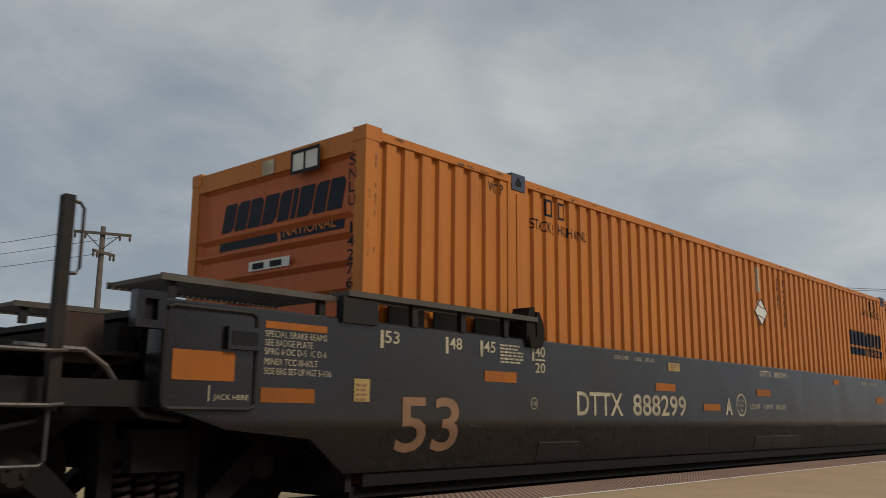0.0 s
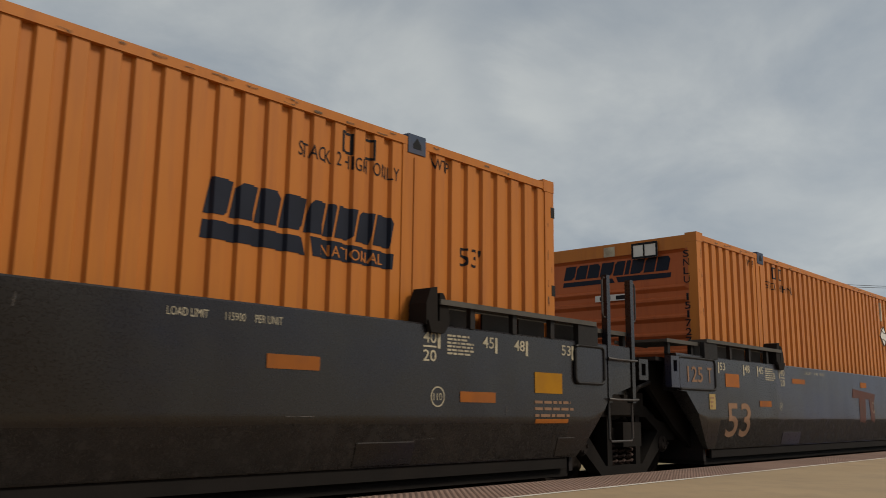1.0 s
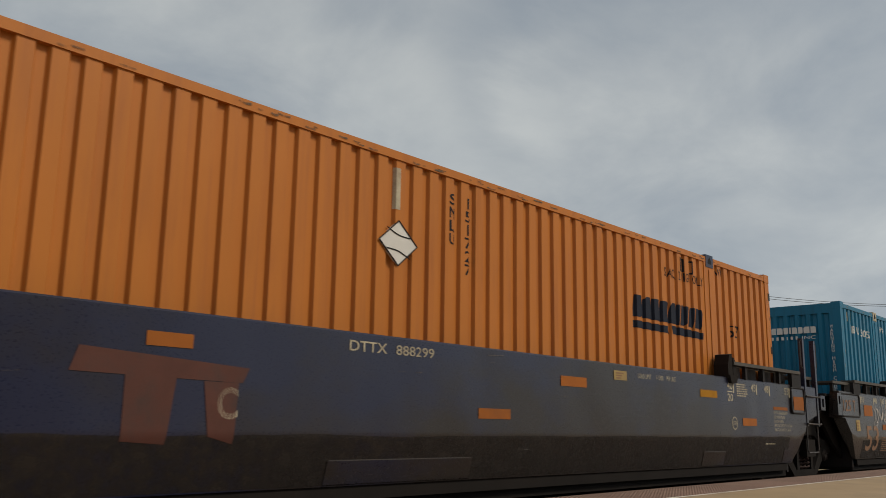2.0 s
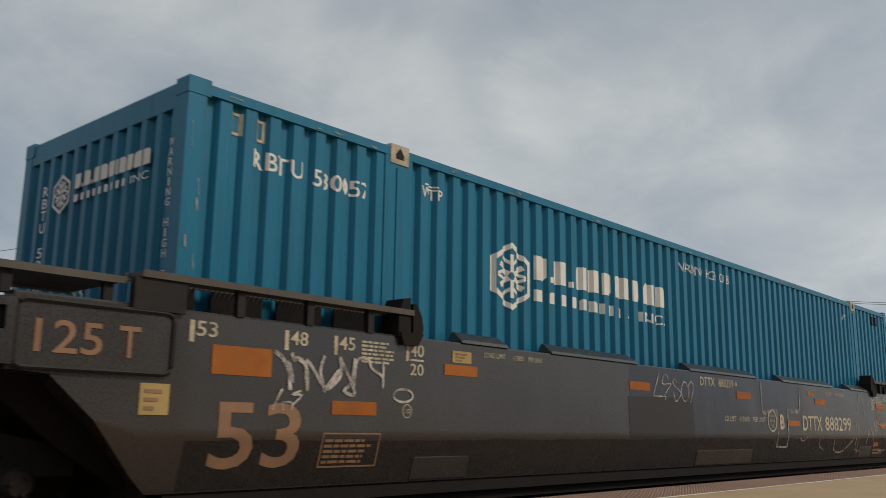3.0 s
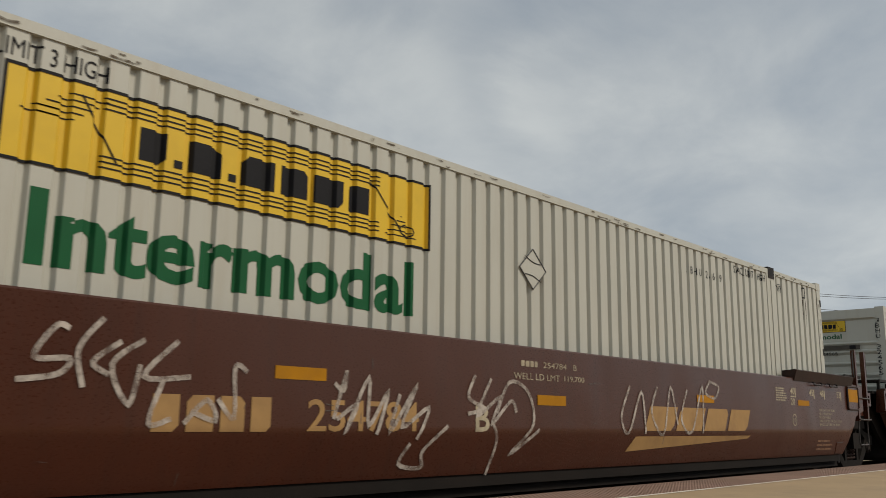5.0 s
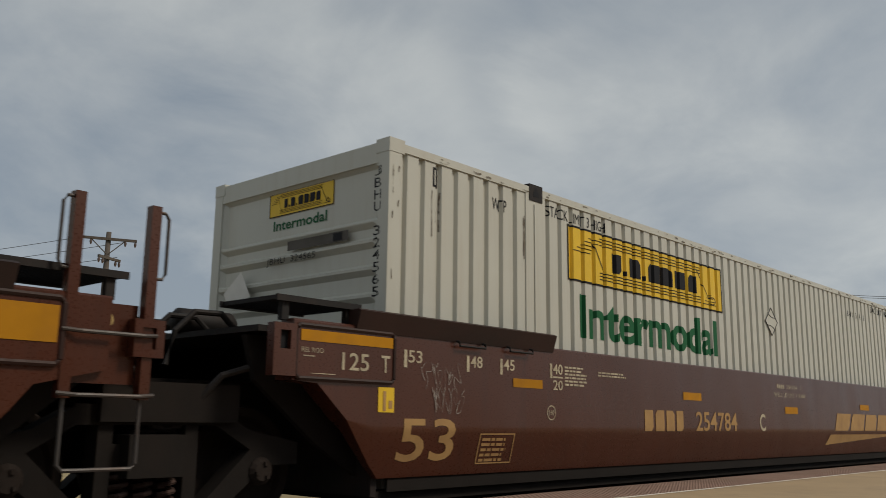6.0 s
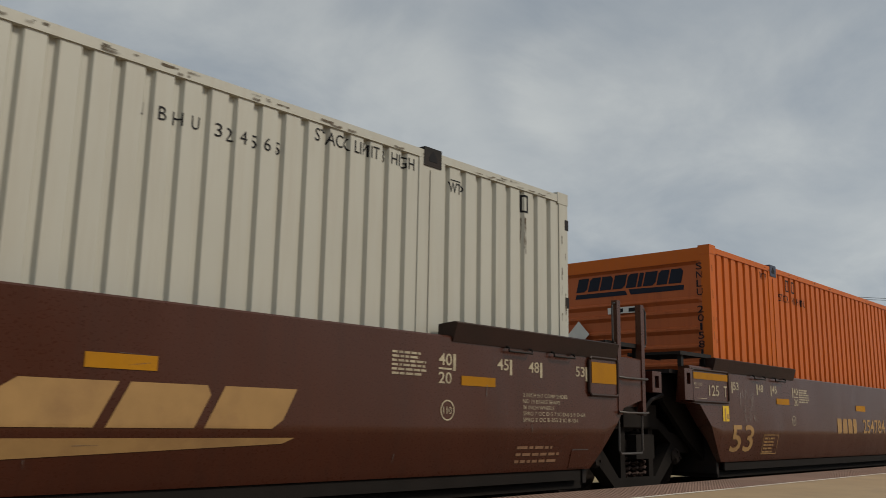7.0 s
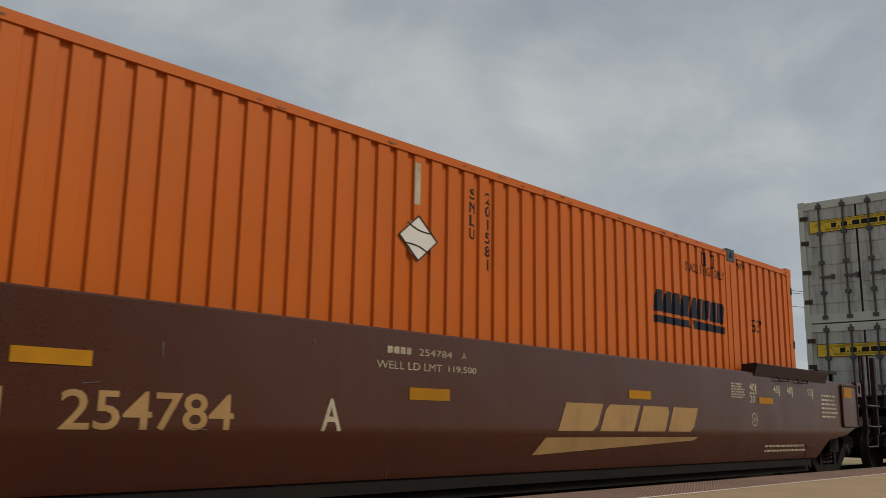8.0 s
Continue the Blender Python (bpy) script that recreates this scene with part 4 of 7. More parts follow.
@piece
def sign_panel(bmy, bmk, x0, z0, x1, z1, n=7):
    """A yellow panel with black edge, scroll lines and a block wordmark."""
    w, h = x1 - x0, z1 - z0
    put_rect(bmy, x0, z0, x1, z1)
    put_frame(bmk, x0, z0, x1, z1, 0.035 * h)
    for zz in (0.12, 0.18, 0.24, 0.76, 0.82, 0.88):
        put_rect(bmk, x0 + 0.17 * w, z0 + zz * h, x1 - 0.17 * w, z0 + (zz + 0.018) * h)
    for s in (0.06, 0.10, 0.14):
        for k in range(5):
            zz = z0 + (0.55 + k * 0.07) * h
            put_rect(bmk, x0 + (0.03 + k * 0.02) * w, zz, x0 + (0.12 + k * 0.015) * w, zz + 0.015 * h)
            zz = z0 + (0.12 + k * 0.07) * h
            put_rect(bmk, x1 - (0.15 - k * 0.012) * w, zz, x1 - (0.05 + k * 0.012) * w, zz + 0.015 * h)
    put_stroke(bmk, [(x0 + 0.13 * w, z0 + 0.85 * h), (x0 + 0.2 * w, z0 + 0.2 * h)], 0.02 * h)
    put_stroke(bmk, [(x1 - 0.2 * w, z0 + 0.85 * h), (x1 - 0.1 * w, z0 + 0.2 * h)], 0.02 * h)
    put_ring(bmk, x1 - 0.08 * w, z0 + 0.22 * h, 0.025 * w, 0.09 * h, 0.02 * h, 12)
    put_blocks(bmk, (0.6, 0.2, 0.75, 0.2, 0.85, 0.8, 0.9, 0.7), x0 + 0.24 * w, z0 + 0.31 * h, x1 - 0.2 * w, z0 + 0.68 * h, 0.0, 0.18)


def white_container(number, sign_x, sign_z, label, wtp_note, side_no, spaced=True):
    corr = Corrugation(0.2159, 0.135, 0.022, 0.034)
    r = container("white", corr, label)
    put = near_side(r, corr)
    y, k = fresh(), fresh()
    sign_panel(y, k, sign_x, sign_z, sign_x + 3.68, sign_z + 0.6)
    put(y, "mk_sign", "sign_panel", label="yellow painted panel with black edge")
    put(k, "mk_black", "sign_lettering", 0.006)
    bm = fresh()
    put_text(bm, "Intermodal", sign_x + 0.22, sign_z - 0.6, sign_x + 3.48, sign_z - 0.13, 0.028)
    put(bm, "mk_green", "lettering", label="bold green lettering")
    bm = fresh()
    put_text(bm, "STACK LIMIT 3 HIGH", -5.79, 2.93, -4.67, 3.045)
    put_text(bm, "STACK LIMIT 3 HIGH", 4.68, 2.955, 5.78, 3.06)
    put_text(bm, "WTP", 6.23, 2.86, 6.45, 2.96)
    put_text(bm, "WTP", -6.69, 2.83, -6.47, 2.95)
    put_rect(bm, 6.25, 2.975, 6.42, 2.985)
    if wtp_note:
        put_text(bm, "OR", -6.65, 2.69, -6.52, 2.77)
        put_blocks(bm, (0.5, 0.3, 0.6, 0.6, 0.6, 0.6), -6.96, 2.53, -6.6, 2.61, 0, 0.2)
        put_text(bm, "PIN LIFT", -6.56, 2.53, -6.22, 2.61)
    put_text(bm, side_no[:4], 3.23, 2.77, 3.62, 2.86) if not spaced else [put_text(bm, ch, 3.23 + 0.125 * k, 2.765, 3.23 + 0.125 * k + (0.03 if ch == "J" else 0.06), 2.86) for k, ch in enumerate(side_no[:4])]
    [put_text(bm, ch, 3.79 + 0.105 * k, 2.76, 3.79 + 0.105 * k + 0.06, 2.86) for k, ch in enumerate(side_no[5:])]
    put(bm, "mk_black", "lettering")
    for xs in (-7.48, 7.36):
        bm = fresh()
        put_frame(bm, xs - 0.045, 2.88, xs + 0.045, 3.06, 0.02)
        put(bm, "mk_black", "inspection_plate")
    # dark drips under the castings and the inspection plates
    rng = random.Random(int(number))
    bm = fresh()
    for x, top in ((-6.16, 2.86), (6.16, 2.86), (-7.48, 2.86), (7.36, 2.86), (-8.0, 3.0), (7.98, 3.0)):
        for _ in range(4):
            a = x + rng.uniform(-0.07, 0.07)
            put_stroke(bm, [(a, top - rng.uniform(0, 0.05)), (a + rng.uniform(-0.006, 0.006), top - rng.uniform(0.1, 0.22)), (a + rng.uniform(-0.01, 0.01), top - rng.uniform(0.25, 0.5))], rng.uniform(0.006, 0.018))
    put(bm, "drip", "rust_streak", 0.0035)
    placard(r, -0.34, 2.14, 0.1, 2.55, "white", "wire")
    pf = front_face(r)
    y, k = fresh(), fresh()
    sign_panel(y, k, -0.41, 2.74, 0.54, 2.975)
    pf(y, "mk_sign", "sign_panel")
    pf(k, "mk_black", "sign_lettering", 0.008)
    bm = fresh()
    put_text(bm, "Intermodal", -0.34, 2.60, 0.45, 2.70, 0.02)
    pf(bm, "mk_green", "lettering")
    bm = fresh()
    put_text(bm, "JBHU  " + number, -0.36, 2.245, 0.36, 2.325)
    pf(bm, "mk_black", "container_number", d=0.004)
    bm = fresh()
    put_stack(bm, "JBHU " + number, 1.16, 2.97, 1.82, 0.085)
    pf(bm, "mk_black", "container_number", d=0.004)
    bm = fresh()
    put_rect(bm, -0.05, 2.37, 0.8, 2.46)
    pf(bm, "galv", "data_plate", 0.01, d=0.012)
    bm = fresh()
    put_rect(bm, 0.6, 2.38, 0.72, 2.45)
    pf(bm, "mk_black", "data_plate_window", 0.014, d=0.012)
    return r, pf


@piece
def emblem(bm, cx, cz, rad):
    """A hexagon round a six-armed star."""
    put_stroke(bm, [(cx + rad * math.cos(math.radians(90 + 60 * k)), cz + rad * math.sin(math.radians(90 + 60 * k))) for k in range(7)], rad * 0.16)
    for k in range(6):
        t = math.radians(30 + 60 * k)
        put_stroke(bm, [(cx + 0.12 * rad * math.cos(t), cz + 0.12 * rad * math.sin(t)), (cx + 0.7 * rad * math.cos(t), cz + 0.7 * rad * math.sin(t))], rad * 0.17)
        for s in (-0.5, 0.5):
            put_stroke(bm, [(cx + 0.35 * rad * math.cos(t), cz + 0.35 * rad * math.sin(t)), (cx + 0.72 * rad * math.cos(t + s), cz + 0.72 * rad * math.sin(t + s))], rad * 0.1)


def blue_container():
    corr = Corrugation(0.2159, 0.095, 0.034, 0.045)
    r = container("blue", corr, "bright blue corrugated steel container with white lettering in a well car", front="upright", casting="mk_cream")
    put = near_side(r, corr)
    bm = fresh()
    put_text(bm, "RBTU", -7.5, 2.67, -7.03, 2.81, 0.01)
    put_text(bm, "530057", -6.93, 2.65, -6.33, 2.79, 0.01)
    put_text(bm, "WTP", -5.7, 2.82, -5.43, 2.92, 0.01)
    put_rect(bm, -5.66, 2.935, -5.48, 2.95)
    put_text(bm, "WTP", 5.4, 2.82, 5.67, 2.92, 0.01)
    put_text(bm, "WARNING HIGH CUBE", -0.86, 2.84, 0.70, 2.965, 0.0)
    emblem(bm, -4.39, 2.28, 0.31)
    put_blocks(bm, (0.8, 0.2, 0.85, 0.2, 0.75, 0.95, 0.75, 0.3, 0.85, 0.7, 0.95, 0.85), -4.0, 2.30, -1.27, 2.55, 0, 0.16)
    put_blocks(bm, (0.9, 0.7, 0.6, 0.5, 0.6, 0.7, 0.3, 0.6, 0.55, 0.15), -4.0, 2.08, -2.15, 2.2, 0, 0.75)
    put_text(bm, "INC.", -1.86, 2.08, -1.28, 2.2, 0.01)
    put(bm, "mk_white", "lettering", label="white painted lettering")
    for x in (-7.65, -7.44, 7.2, 7.42):
        bm = fresh()
        put_frame(bm, x - 0.05, 2.88, x + 0.05, 3.05, 0.022)
        put(bm, "mk_cream" if x < 0 else "mk_black", "inspection_plate", 0.006)
    pf = front_face(r, 0.006)
    bm = fresh()
    emblem(bm, -0.53, 2.645, 0.155)
    put_blocks(bm, (0.8, 0.2, 0.85, 0.2, 0.75, 0.95, 0.75, 0.3, 0.85, 0.7, 0.95, 0.85), -0.3, 2.65, 0.84, 2.77, 0, 0.16)
    put_blocks(bm, (0.9, 0.7, 0.6, 0.5, 0.6, 0.7, 0.3, 0.6, 0.55), -0.3, 2.54, 0.5, 2.60, 0, 0.7)
    put_text(bm, "INC", 0.58, 2.54, 0.83, 2.6)
    put_stack(bm, "RBTU 530057", -0.83, 2.76, 1.6, 0.09)
    put_stack(bm, "WARNING HIGH CUBE", 1.12, 2.78, 1.55, 0.055)
    put_text(bm, "53", -0.2, 1.72, 0.0, 1.86)
    pf(bm, "mk_white", "lettering")
    return r


def door_container(label):
    """A white container that shows its closed doors with locking bars at -x."""
    corr = Corrugation(0.2159, 0.135, 0.022, 0.034)
    r = container("white", corr, label, front="ribbed", doors=True)
    for o in list(r.children):
        if o.name.startswith("front_wall"):
            bpy.data.objects.remove(o)
    for s in (-1, 1):
        bm = fresh()
        box(bm, -HL + 0.03, -HL + 0.08, *sorted((s * 0.012, s * (HW - 0.12))), BASE + 0.16, TOP - 0.16)
        for z in (0.75, 1.2, 1.65, 2.1, 2.55):
            box(bm, -HL + 0.015, -HL + 0.03, *sorted((s * 0.06, s * (HW - 0.2))), z, z + 0.12)
        soften(bm, 0.008)
        d = part("door", drop(bm), "dirty_white", r, "closed white container door with grime")
        for y in (0.28, 0.82):
            bm = fresh()
            tube(bm, [(-HL - 0.01, s * y, BASE + 0.08), (-HL - 0.01, s * y, TOP - 0.06)], 0.022, 8)
            for z in (0.42, 1.0, 1.7, 2.4, 3.04):
                box(bm, -HL - 0.035, -HL + 0.03, s * y - 0.06, s * y + 0.06, z - 0.04, z + 0.04)
            part("locking_bar", drop(bm), "bar_steel", d, "dull grey locking bar")
            bm = fresh()
            box(bm, -HL - 0.05, -HL - 0.025, s * y - 0.26, s * y + 0.05, 1.33, 1.38)
            box(bm, -HL - 0.05, -HL + 0.02, s * y - 0.26, s * y - 0.2, 1.3, 1.41)
            part("latch_handle", drop(bm), "bar_steel", d)
    bm = fresh()
    box(bm, -HL + 0.02, -HL + 0.05, -0.02, 0.02, BASE + 0.16, TOP - 0.16)
    box(bm, -HL + 0.012, -HL + 0.05, -HW + 0.1, HW - 0.1, TOP - 0.19, TOP - 0.155)
    part("door_seal", drop(bm), "mk_black", r)
    for s in (-1, 1):
        bm = fresh()
        for z in (0.8, 1.5, 2.2, 2.8):
            box(bm, -HL - 0.01, -HL + 0.04, *sorted((s * (HW - 0.03), s * (HW - 0.2))), z - 0.05, z + 0.05)
        part("hinge", drop(bm), "rusty", r)
    pf = front_face(r, 0.012)
    y, k = fresh(), fresh()
    sign_panel(y, k, -1.06, 2.42, 1.06, 2.72)
    pf(y, "mk_sign", "sign_panel")
    pf(k, "mk_black", "sign_lettering", 0.008)
    return r


# ---- well cars ----
SILL_Y, SILL_TOP, FOLD, SILL_BOT = 1.514, 1.535, 0.76, 0.39


BEND = 0.03
FOLDS = [FOLD + BEND * k for k in (1, 0.6, 0.2, -0.2, -0.6, -1)]


def sill_y(x, z):
    """The near face of a side sill: upright above the fold, leaning in below it."""
    u = FOLD - z
    return -SILL_Y + 0.26 * (0.0 if u < -BEND else u if u > BEND else (u + BEND) ** 2 / (4 * BEND))


END_CUT = {
    "coupler": [(9.95, 0.86), (9.74, 0.81), (9.44, 0.72), (8.72, 0.65), (8.34, SILL_BOT), (8.2, SILL_BOT)],
    "joint": [(9.18, 1.10), (8.95, 1.085), (8.66, 0.83), (8.37, 0.50), (8.25, SILL_BOT), (8.15, SILL_BOT)],
    "joint_rear": [(9.18, 1.10), (8.76, 1.0), (8.64, 0.85), (8.40, 0.56), (8.24, SILL_BOT), (8.1, SILL_BOT)],
}


def side_sill(r, front, rear, paint):
    xs = [(-x, z) for x, z in END_CUT[front]] + [(x, SILL_BOT) for x in (-6.2, -4, -2.6, 0, 2.5, 4)] + [(x, z) for x, z in reversed(END_CUT["joint_rear" if rear == "joint" else rear])]
    for side in (1, -1):
        bm = fresh()
        cols = []
        for x, zb in xs:
            mid = max(zb, FOLD)
            prof = [(-SILL_Y + 0.15, SILL_TOP - 0.004), (-SILL_Y + 0.012, SILL_TOP), (-SILL_Y, SILL_TOP - 0.014), *[(sill_y(x, max(zb, z)), max(zb, z)) for z in FOLDS], (sill_y(x, zb), zb), (max(sill_y(x, zb) + 0.015, -SILL_Y + 0.15), zb), (-SILL_Y + 0.195, min(mid, zb + 0.12))]
            cols.append([bm.verts.new((x, side * y, z)) for y, z in prof])
        for p, q in zip(cols, cols[1:]):
            for k in range(len(p)):
                j = (k + 1) % len(p)
                bm.faces.new((p[k], p[j], q[j], q[k]))
        bm.faces.new(cols[0])
        bm.faces.new(cols[-1][::-1])
        bmesh.ops.remove_doubles(bm, verts=bm.verts, dist=0.0005)
        s = part("side_sill", bm, paint, r, "deep pressed steel side sill with faded paint")
        if paint == "grey_slate":
            # the middle still shows its older navy coat
            s.data.materials.append(M["old_navy"])
            for p in s.data.polygons:
                if -2.5 < p.center.x < 2.4:
                    p.material_index = 1
        if paint == "navy":
            # repainted panels at the front end
            s.data.materials.append(M["slate"])
            for p in s.data.polygons:
                if p.center.x < -6.2:
                    p.material_index = 1
        bm = fresh()
        box(bm, -8.12, 8.1, *sorted((side * (-SILL_Y + 0.112), side * (-SILL_Y + 0.14))), 0.285, SILL_BOT + 0.01)
        soften(bm, 0.006)
        part("bottom_chord", bm, "undercar", s)
        # doubler plates along the foot
        for a, b in ((7.85, 8.15),) if paint == "brown" else ((-5.94, -5.25), (-0.94, 0.71), (5.22, 5.85), (7.85, 8.15)):
            bm = fresh()
            ya, yb = side * (sill_y(0, 0.575) - 0.008), side * (sill_y(0, 0.40) - 0.008)
            vs = [bm.verts.new(c) for c in ((a, ya, 0.575), (b, ya, 0.575), (b, yb, 0.405), (a, yb, 0.405), (a, ya + side * 0.02, 0.58), (b, ya + side * 0.02, 0.58), (b, yb + side * 0.02, 0.40), (a, yb + side * 0.02, 0.40))]
            for f in ((0, 1, 2, 3), (4, 7, 6, 5), (0, 4, 5, 1), (1, 5, 6, 2), (2, 6, 7, 3), (3, 7, 4, 0)):
                bm.faces.new([vs[i] for i in f])
            part("doubler_plate", bm, paint, s)
            # thin pale strip along the plate's top edge
            bm = fresh()
            box(bm, a + 0.01, b - 0.01, *sorted((ya, ya + side * 0.012)), 0.5755, 0.5835)
            part("edge_strip", bm, "rung", s)


def rim_plate(name, r, x0, x1, z0, z1, paint, proud=0.028):
    """A raised plate with a rounded rim on the near and the far sill."""
    for side in (1, -1):
        bm = fresh()
        box(bm, x0, x1, *sorted((side * -(SILL_Y + proud - 0.012), side * -(SILL_Y - 0.02))), z0, z1)
        o = part(name, bm, paint, r)
        bm = fresh()
        y = side * -(SILL_Y + proud)
        c = 0.05 if paint != "brown" else 0.03
        ring = [(x0 + c, z0), (x1 - c, z0), (x1 - 0.015, z0 + 0.015), (x1, z0 + c), (x1, z1 - c), (x1 - 0.015, z1 - 0.015), (x1 - c, z1), (x0 + c, z1), (x0 + 0.015, z1 - 0.015), (x0, z1 - c), (x0, z0 + c), (x0 + 0.015, z0 + 0.015), (x0 + c, z0)]
        tube(bm, [(x, y + side * 0.012, z) for x, z in ring], 0.017, 6)
        part("rim", bm, "black" if paint != "brown" else "grimy_brown", o)


def slotted_lug(r, x, z, paint, low=0.115):
    """A thick lug with a lifting slot, its foot reaching down by low."""
    for side in (1, -1):
        bm = fresh()
        y0, y1 = sorted((side * -(SILL_Y + 0.03), side * -(SILL_Y - 0.05)))
        for a, b, c, d in ((x - 0.1, x - 0.045, z - low, z + 0.115), (x + 0.045, x + 0.1, z - low, z + 0.115), (x - 0.045, x + 0.045, z + 0.065, z + 0.115), (x - 0.045, x + 0.045, z - low, z - 0.065)):
            box(bm, a, b, y0, y1, c, d)
        lug = part("lifting_lug", bm, paint, r)
        # black block in the slot stands in for its shade
        bm = fresh()
        box(bm, x - 0.046, x + 0.046, *sorted((side * -(SILL_Y - 0.01), side * -(SILL_Y - 0.05))), z - 0.066, z + 0.066)
        part("lug_slot_shade", bm, "mk_black", lug)


def ladder(r, x0, x1, side, top0, top1, low, rungs, paint, foot=0.53, y=None, grabs=(-1, 1)):
    """An end ladder: two flat stiles, round rungs, grab irons at the top and a step below."""
    yy = side * -(SILL_Y - 0.02) if y is None else y
    bm = fresh()
    tube(bm, [(x0, yy, low), (x0, yy, low + 0.01)], 0.01, 5)
    lad = part("ladder", bm, paint, r)
    for x, top in ((x0, top0), (x1, top1)):
        bm = fresh()
        box(bm, x - 0.033, x + 0.033, yy - 0.03, yy - 0.018, low, top)
        box(bm, x - 0.033, x - 0.021, yy - 0.018, yy + 0.04, low, top)
        soften(bm, 0.004)
        part("stile", bm, paint, lad)
    for z in rungs:
        bm = fresh()
        tube(bm, [(x0 - 0.05, yy - side * 0.045, z + 0.008), (x0 + 0.05, yy - side * 0.075, z), (x1 - 0.05, yy - side * 0.075, z), (x1 + 0.05, yy - side * 0.045, z + 0.008)], 0.013, 8)
        part("rung", bm, "rung", lad)
    for x, top, s in ((x0, top0, grabs[0]), (x1, top1, grabs[1])):
        bm = fresh()
        tube(bm, [(x, yy, top - 0.03), (x + s * 0.07, yy - 0.01, top - 0.035), (x + s * 0.095, yy - 0.01, top - 0.07), (x + s * 0.095, yy - 0.01, top - 0.42), (x + s * 0.075, yy - 0.01, top - 0.455), (x, yy, top - 0.46)], 0.011, 8)
        part("grab_iron", bm, "rung", lad)
    if foot:
        bm = fresh()
        z = foot
        tube(bm, [(x0 + 0.01, yy, low + 0.1), (x0 + 0.01, yy, z + 0.03), (x0 + 0.04, yy, z), (x1 - 0.04, yy, z), (x1 - 0.01, yy, z + 0.03), (x1 - 0.01, yy, low + 0.05)], 0.013, 8)
        part("step", bm, "rung", lad)
    return lad


def walkway(r, x0, x1, y0, y1, z, slats, posts, paint="galv"):
    """An open grating on short posts."""
    bm = fresh()
    for y in (y0, y1 - 0.02):
        box(bm, x0, x1, y, y + 0.02, z - 0.045, z)
    for k in range(slats):
        x = x0 + 0.02 + (x1 - x0 - 0.04) * k / (slats - 1)
        box(bm, x - 0.004, x + 0.004, y0 + 0.02, y1 - 0.02, z - 0.035, z - 0.003)
    w = part("walkway", bm, paint, r, "open steel grating walkway")
    for x in posts:
        bm = fresh()
        ym = y0 + 0.05
        box(bm, x - 0.03, x + 0.03, ym - 0.02, ym + 0.03, SILL_TOP - 0.01, z - 0.04)
        part("bracket", bm, "black", w)


def hood(r, x0, x1, side, paint):
    """A folded guide plate along the top of the sill."""
    bm = fresh()
    o, i = -SILL_Y + 0.0, -SILL_Y + 0.17
    prof = [(o - 0.005, SILL_TOP), (o + 0.012, SILL_TOP + 0.03), (i - 0.03, SILL_TOP + 0.105), (i, SILL_TOP + 0.105), (i, SILL_TOP)]
    prof2 = prof
    a = [bm.verts.new((x0, side * y, z)) for y, z in prof]
    b = [bm.verts.new((x0 + 0.05, side * y, z)) for y, z in prof]
    c = [bm.verts.new((x1, side * y, z)) for y, z in prof2]
    for v in a[1:4]:
        v.co.z = SILL_TOP + 0.02
    for p, q in ((a, b), (b, c)):
        for k in range(5):
            bm.faces.new((p[k], p[(k + 1) % 5], q[(k + 1) % 5], q[k]))
    bm.faces.new(a)
    bm.faces.new(c[::-1])
    part("guide_plate", bm, paint, r)


def tall_hood(r, x0, x1, side, paint, flip):
    """A taller slanting cover over the guide at a car's end."""
    bm = fresh()
    o = -SILL_Y
    prof = [(o - 0.01, 1.49), (o - 0.06, 1.645), (o - 0.03, 1.66), (o + 0.16, 1.645), (o + 0.17, 1.5)]
    a = [bm.verts.new((x0, side * y, z)) for y, z in prof]
    c = [bm.verts.new((x1, side * y, z)) for y, z in prof]
    for k in range(5):
        bm.faces.new((a[k], a[(k + 1) % 5], c[(k + 1) % 5], c[k]))
    bm.faces.new(a)
    bm.faces.new(c[::-1])
    h = part("guide_cover", bm, "grimy_brown" if paint == "brown" else paint, r, "slanting folded steel guide cover")
    for x in ((x0 + 0.45 * (x1 - x0), x0 + 0.72 * (x1 - x0)) if not flip else (x0 + 0.28 * (x1 - x0), x0 + 0.55 * (x1 - x0))):
        bm = fresh()
        y = side * (o - 0.045)
        tube(bm, [(x, side * o, 1.50), (x, y, 1.485), (x, y, 1.455), (x + 0.34, y, 1.455), (x + 0.34, y, 1.485), (x + 0.34, side * o, 1.50)], 0.011, 6)
        part("tie_down", bm, "black", h)


def guide_bracket(r, x, side):
    """A black wedge-shaped container guide on top of the sill."""
    bm = fresh()
    y0, y1 = sorted((side * -(SILL_Y + 0.03), side * -(SILL_Y - 0.17)))
    prism(bm, [(x - 0.16, 1.525), (x - 0.16, 1.70), (x - 0.11, 1.83), (x - 0.03, 1.845), (x - 0.02, 1.525)], y0, y1)
    prism(bm, [(x + 0.015, 1.525), (x + 0.015, 1.80), (x + 0.06, 1.80), (x + 0.12, 1.70), (x + 0.14, 1.60), (x + 0.11, 1.525)], y0 + 0.01, y1)
    prism(bm, [(x - 0.03, 1.53), (x - 0.03, 1.74), (x + 0.02, 1.74), (x + 0.02, 1.53)], y0 + 0.06, y1 - 0.02)
    soften(bm, 0.012)
    g = part("container_guide", bm, "undercar", r, "black cast container guide")
    bm = fresh()
    prism(bm, [(x - 0.11, 1.46), (x + 0.05, 1.46), (x + 0.12, 1.56), (x - 0.15, 1.56)], *sorted((side * -(SILL_Y + 0.045), side * -(SILL_Y - 0.02))))
    part("guide_foot", bm, "undercar", g)


WHEELS = []


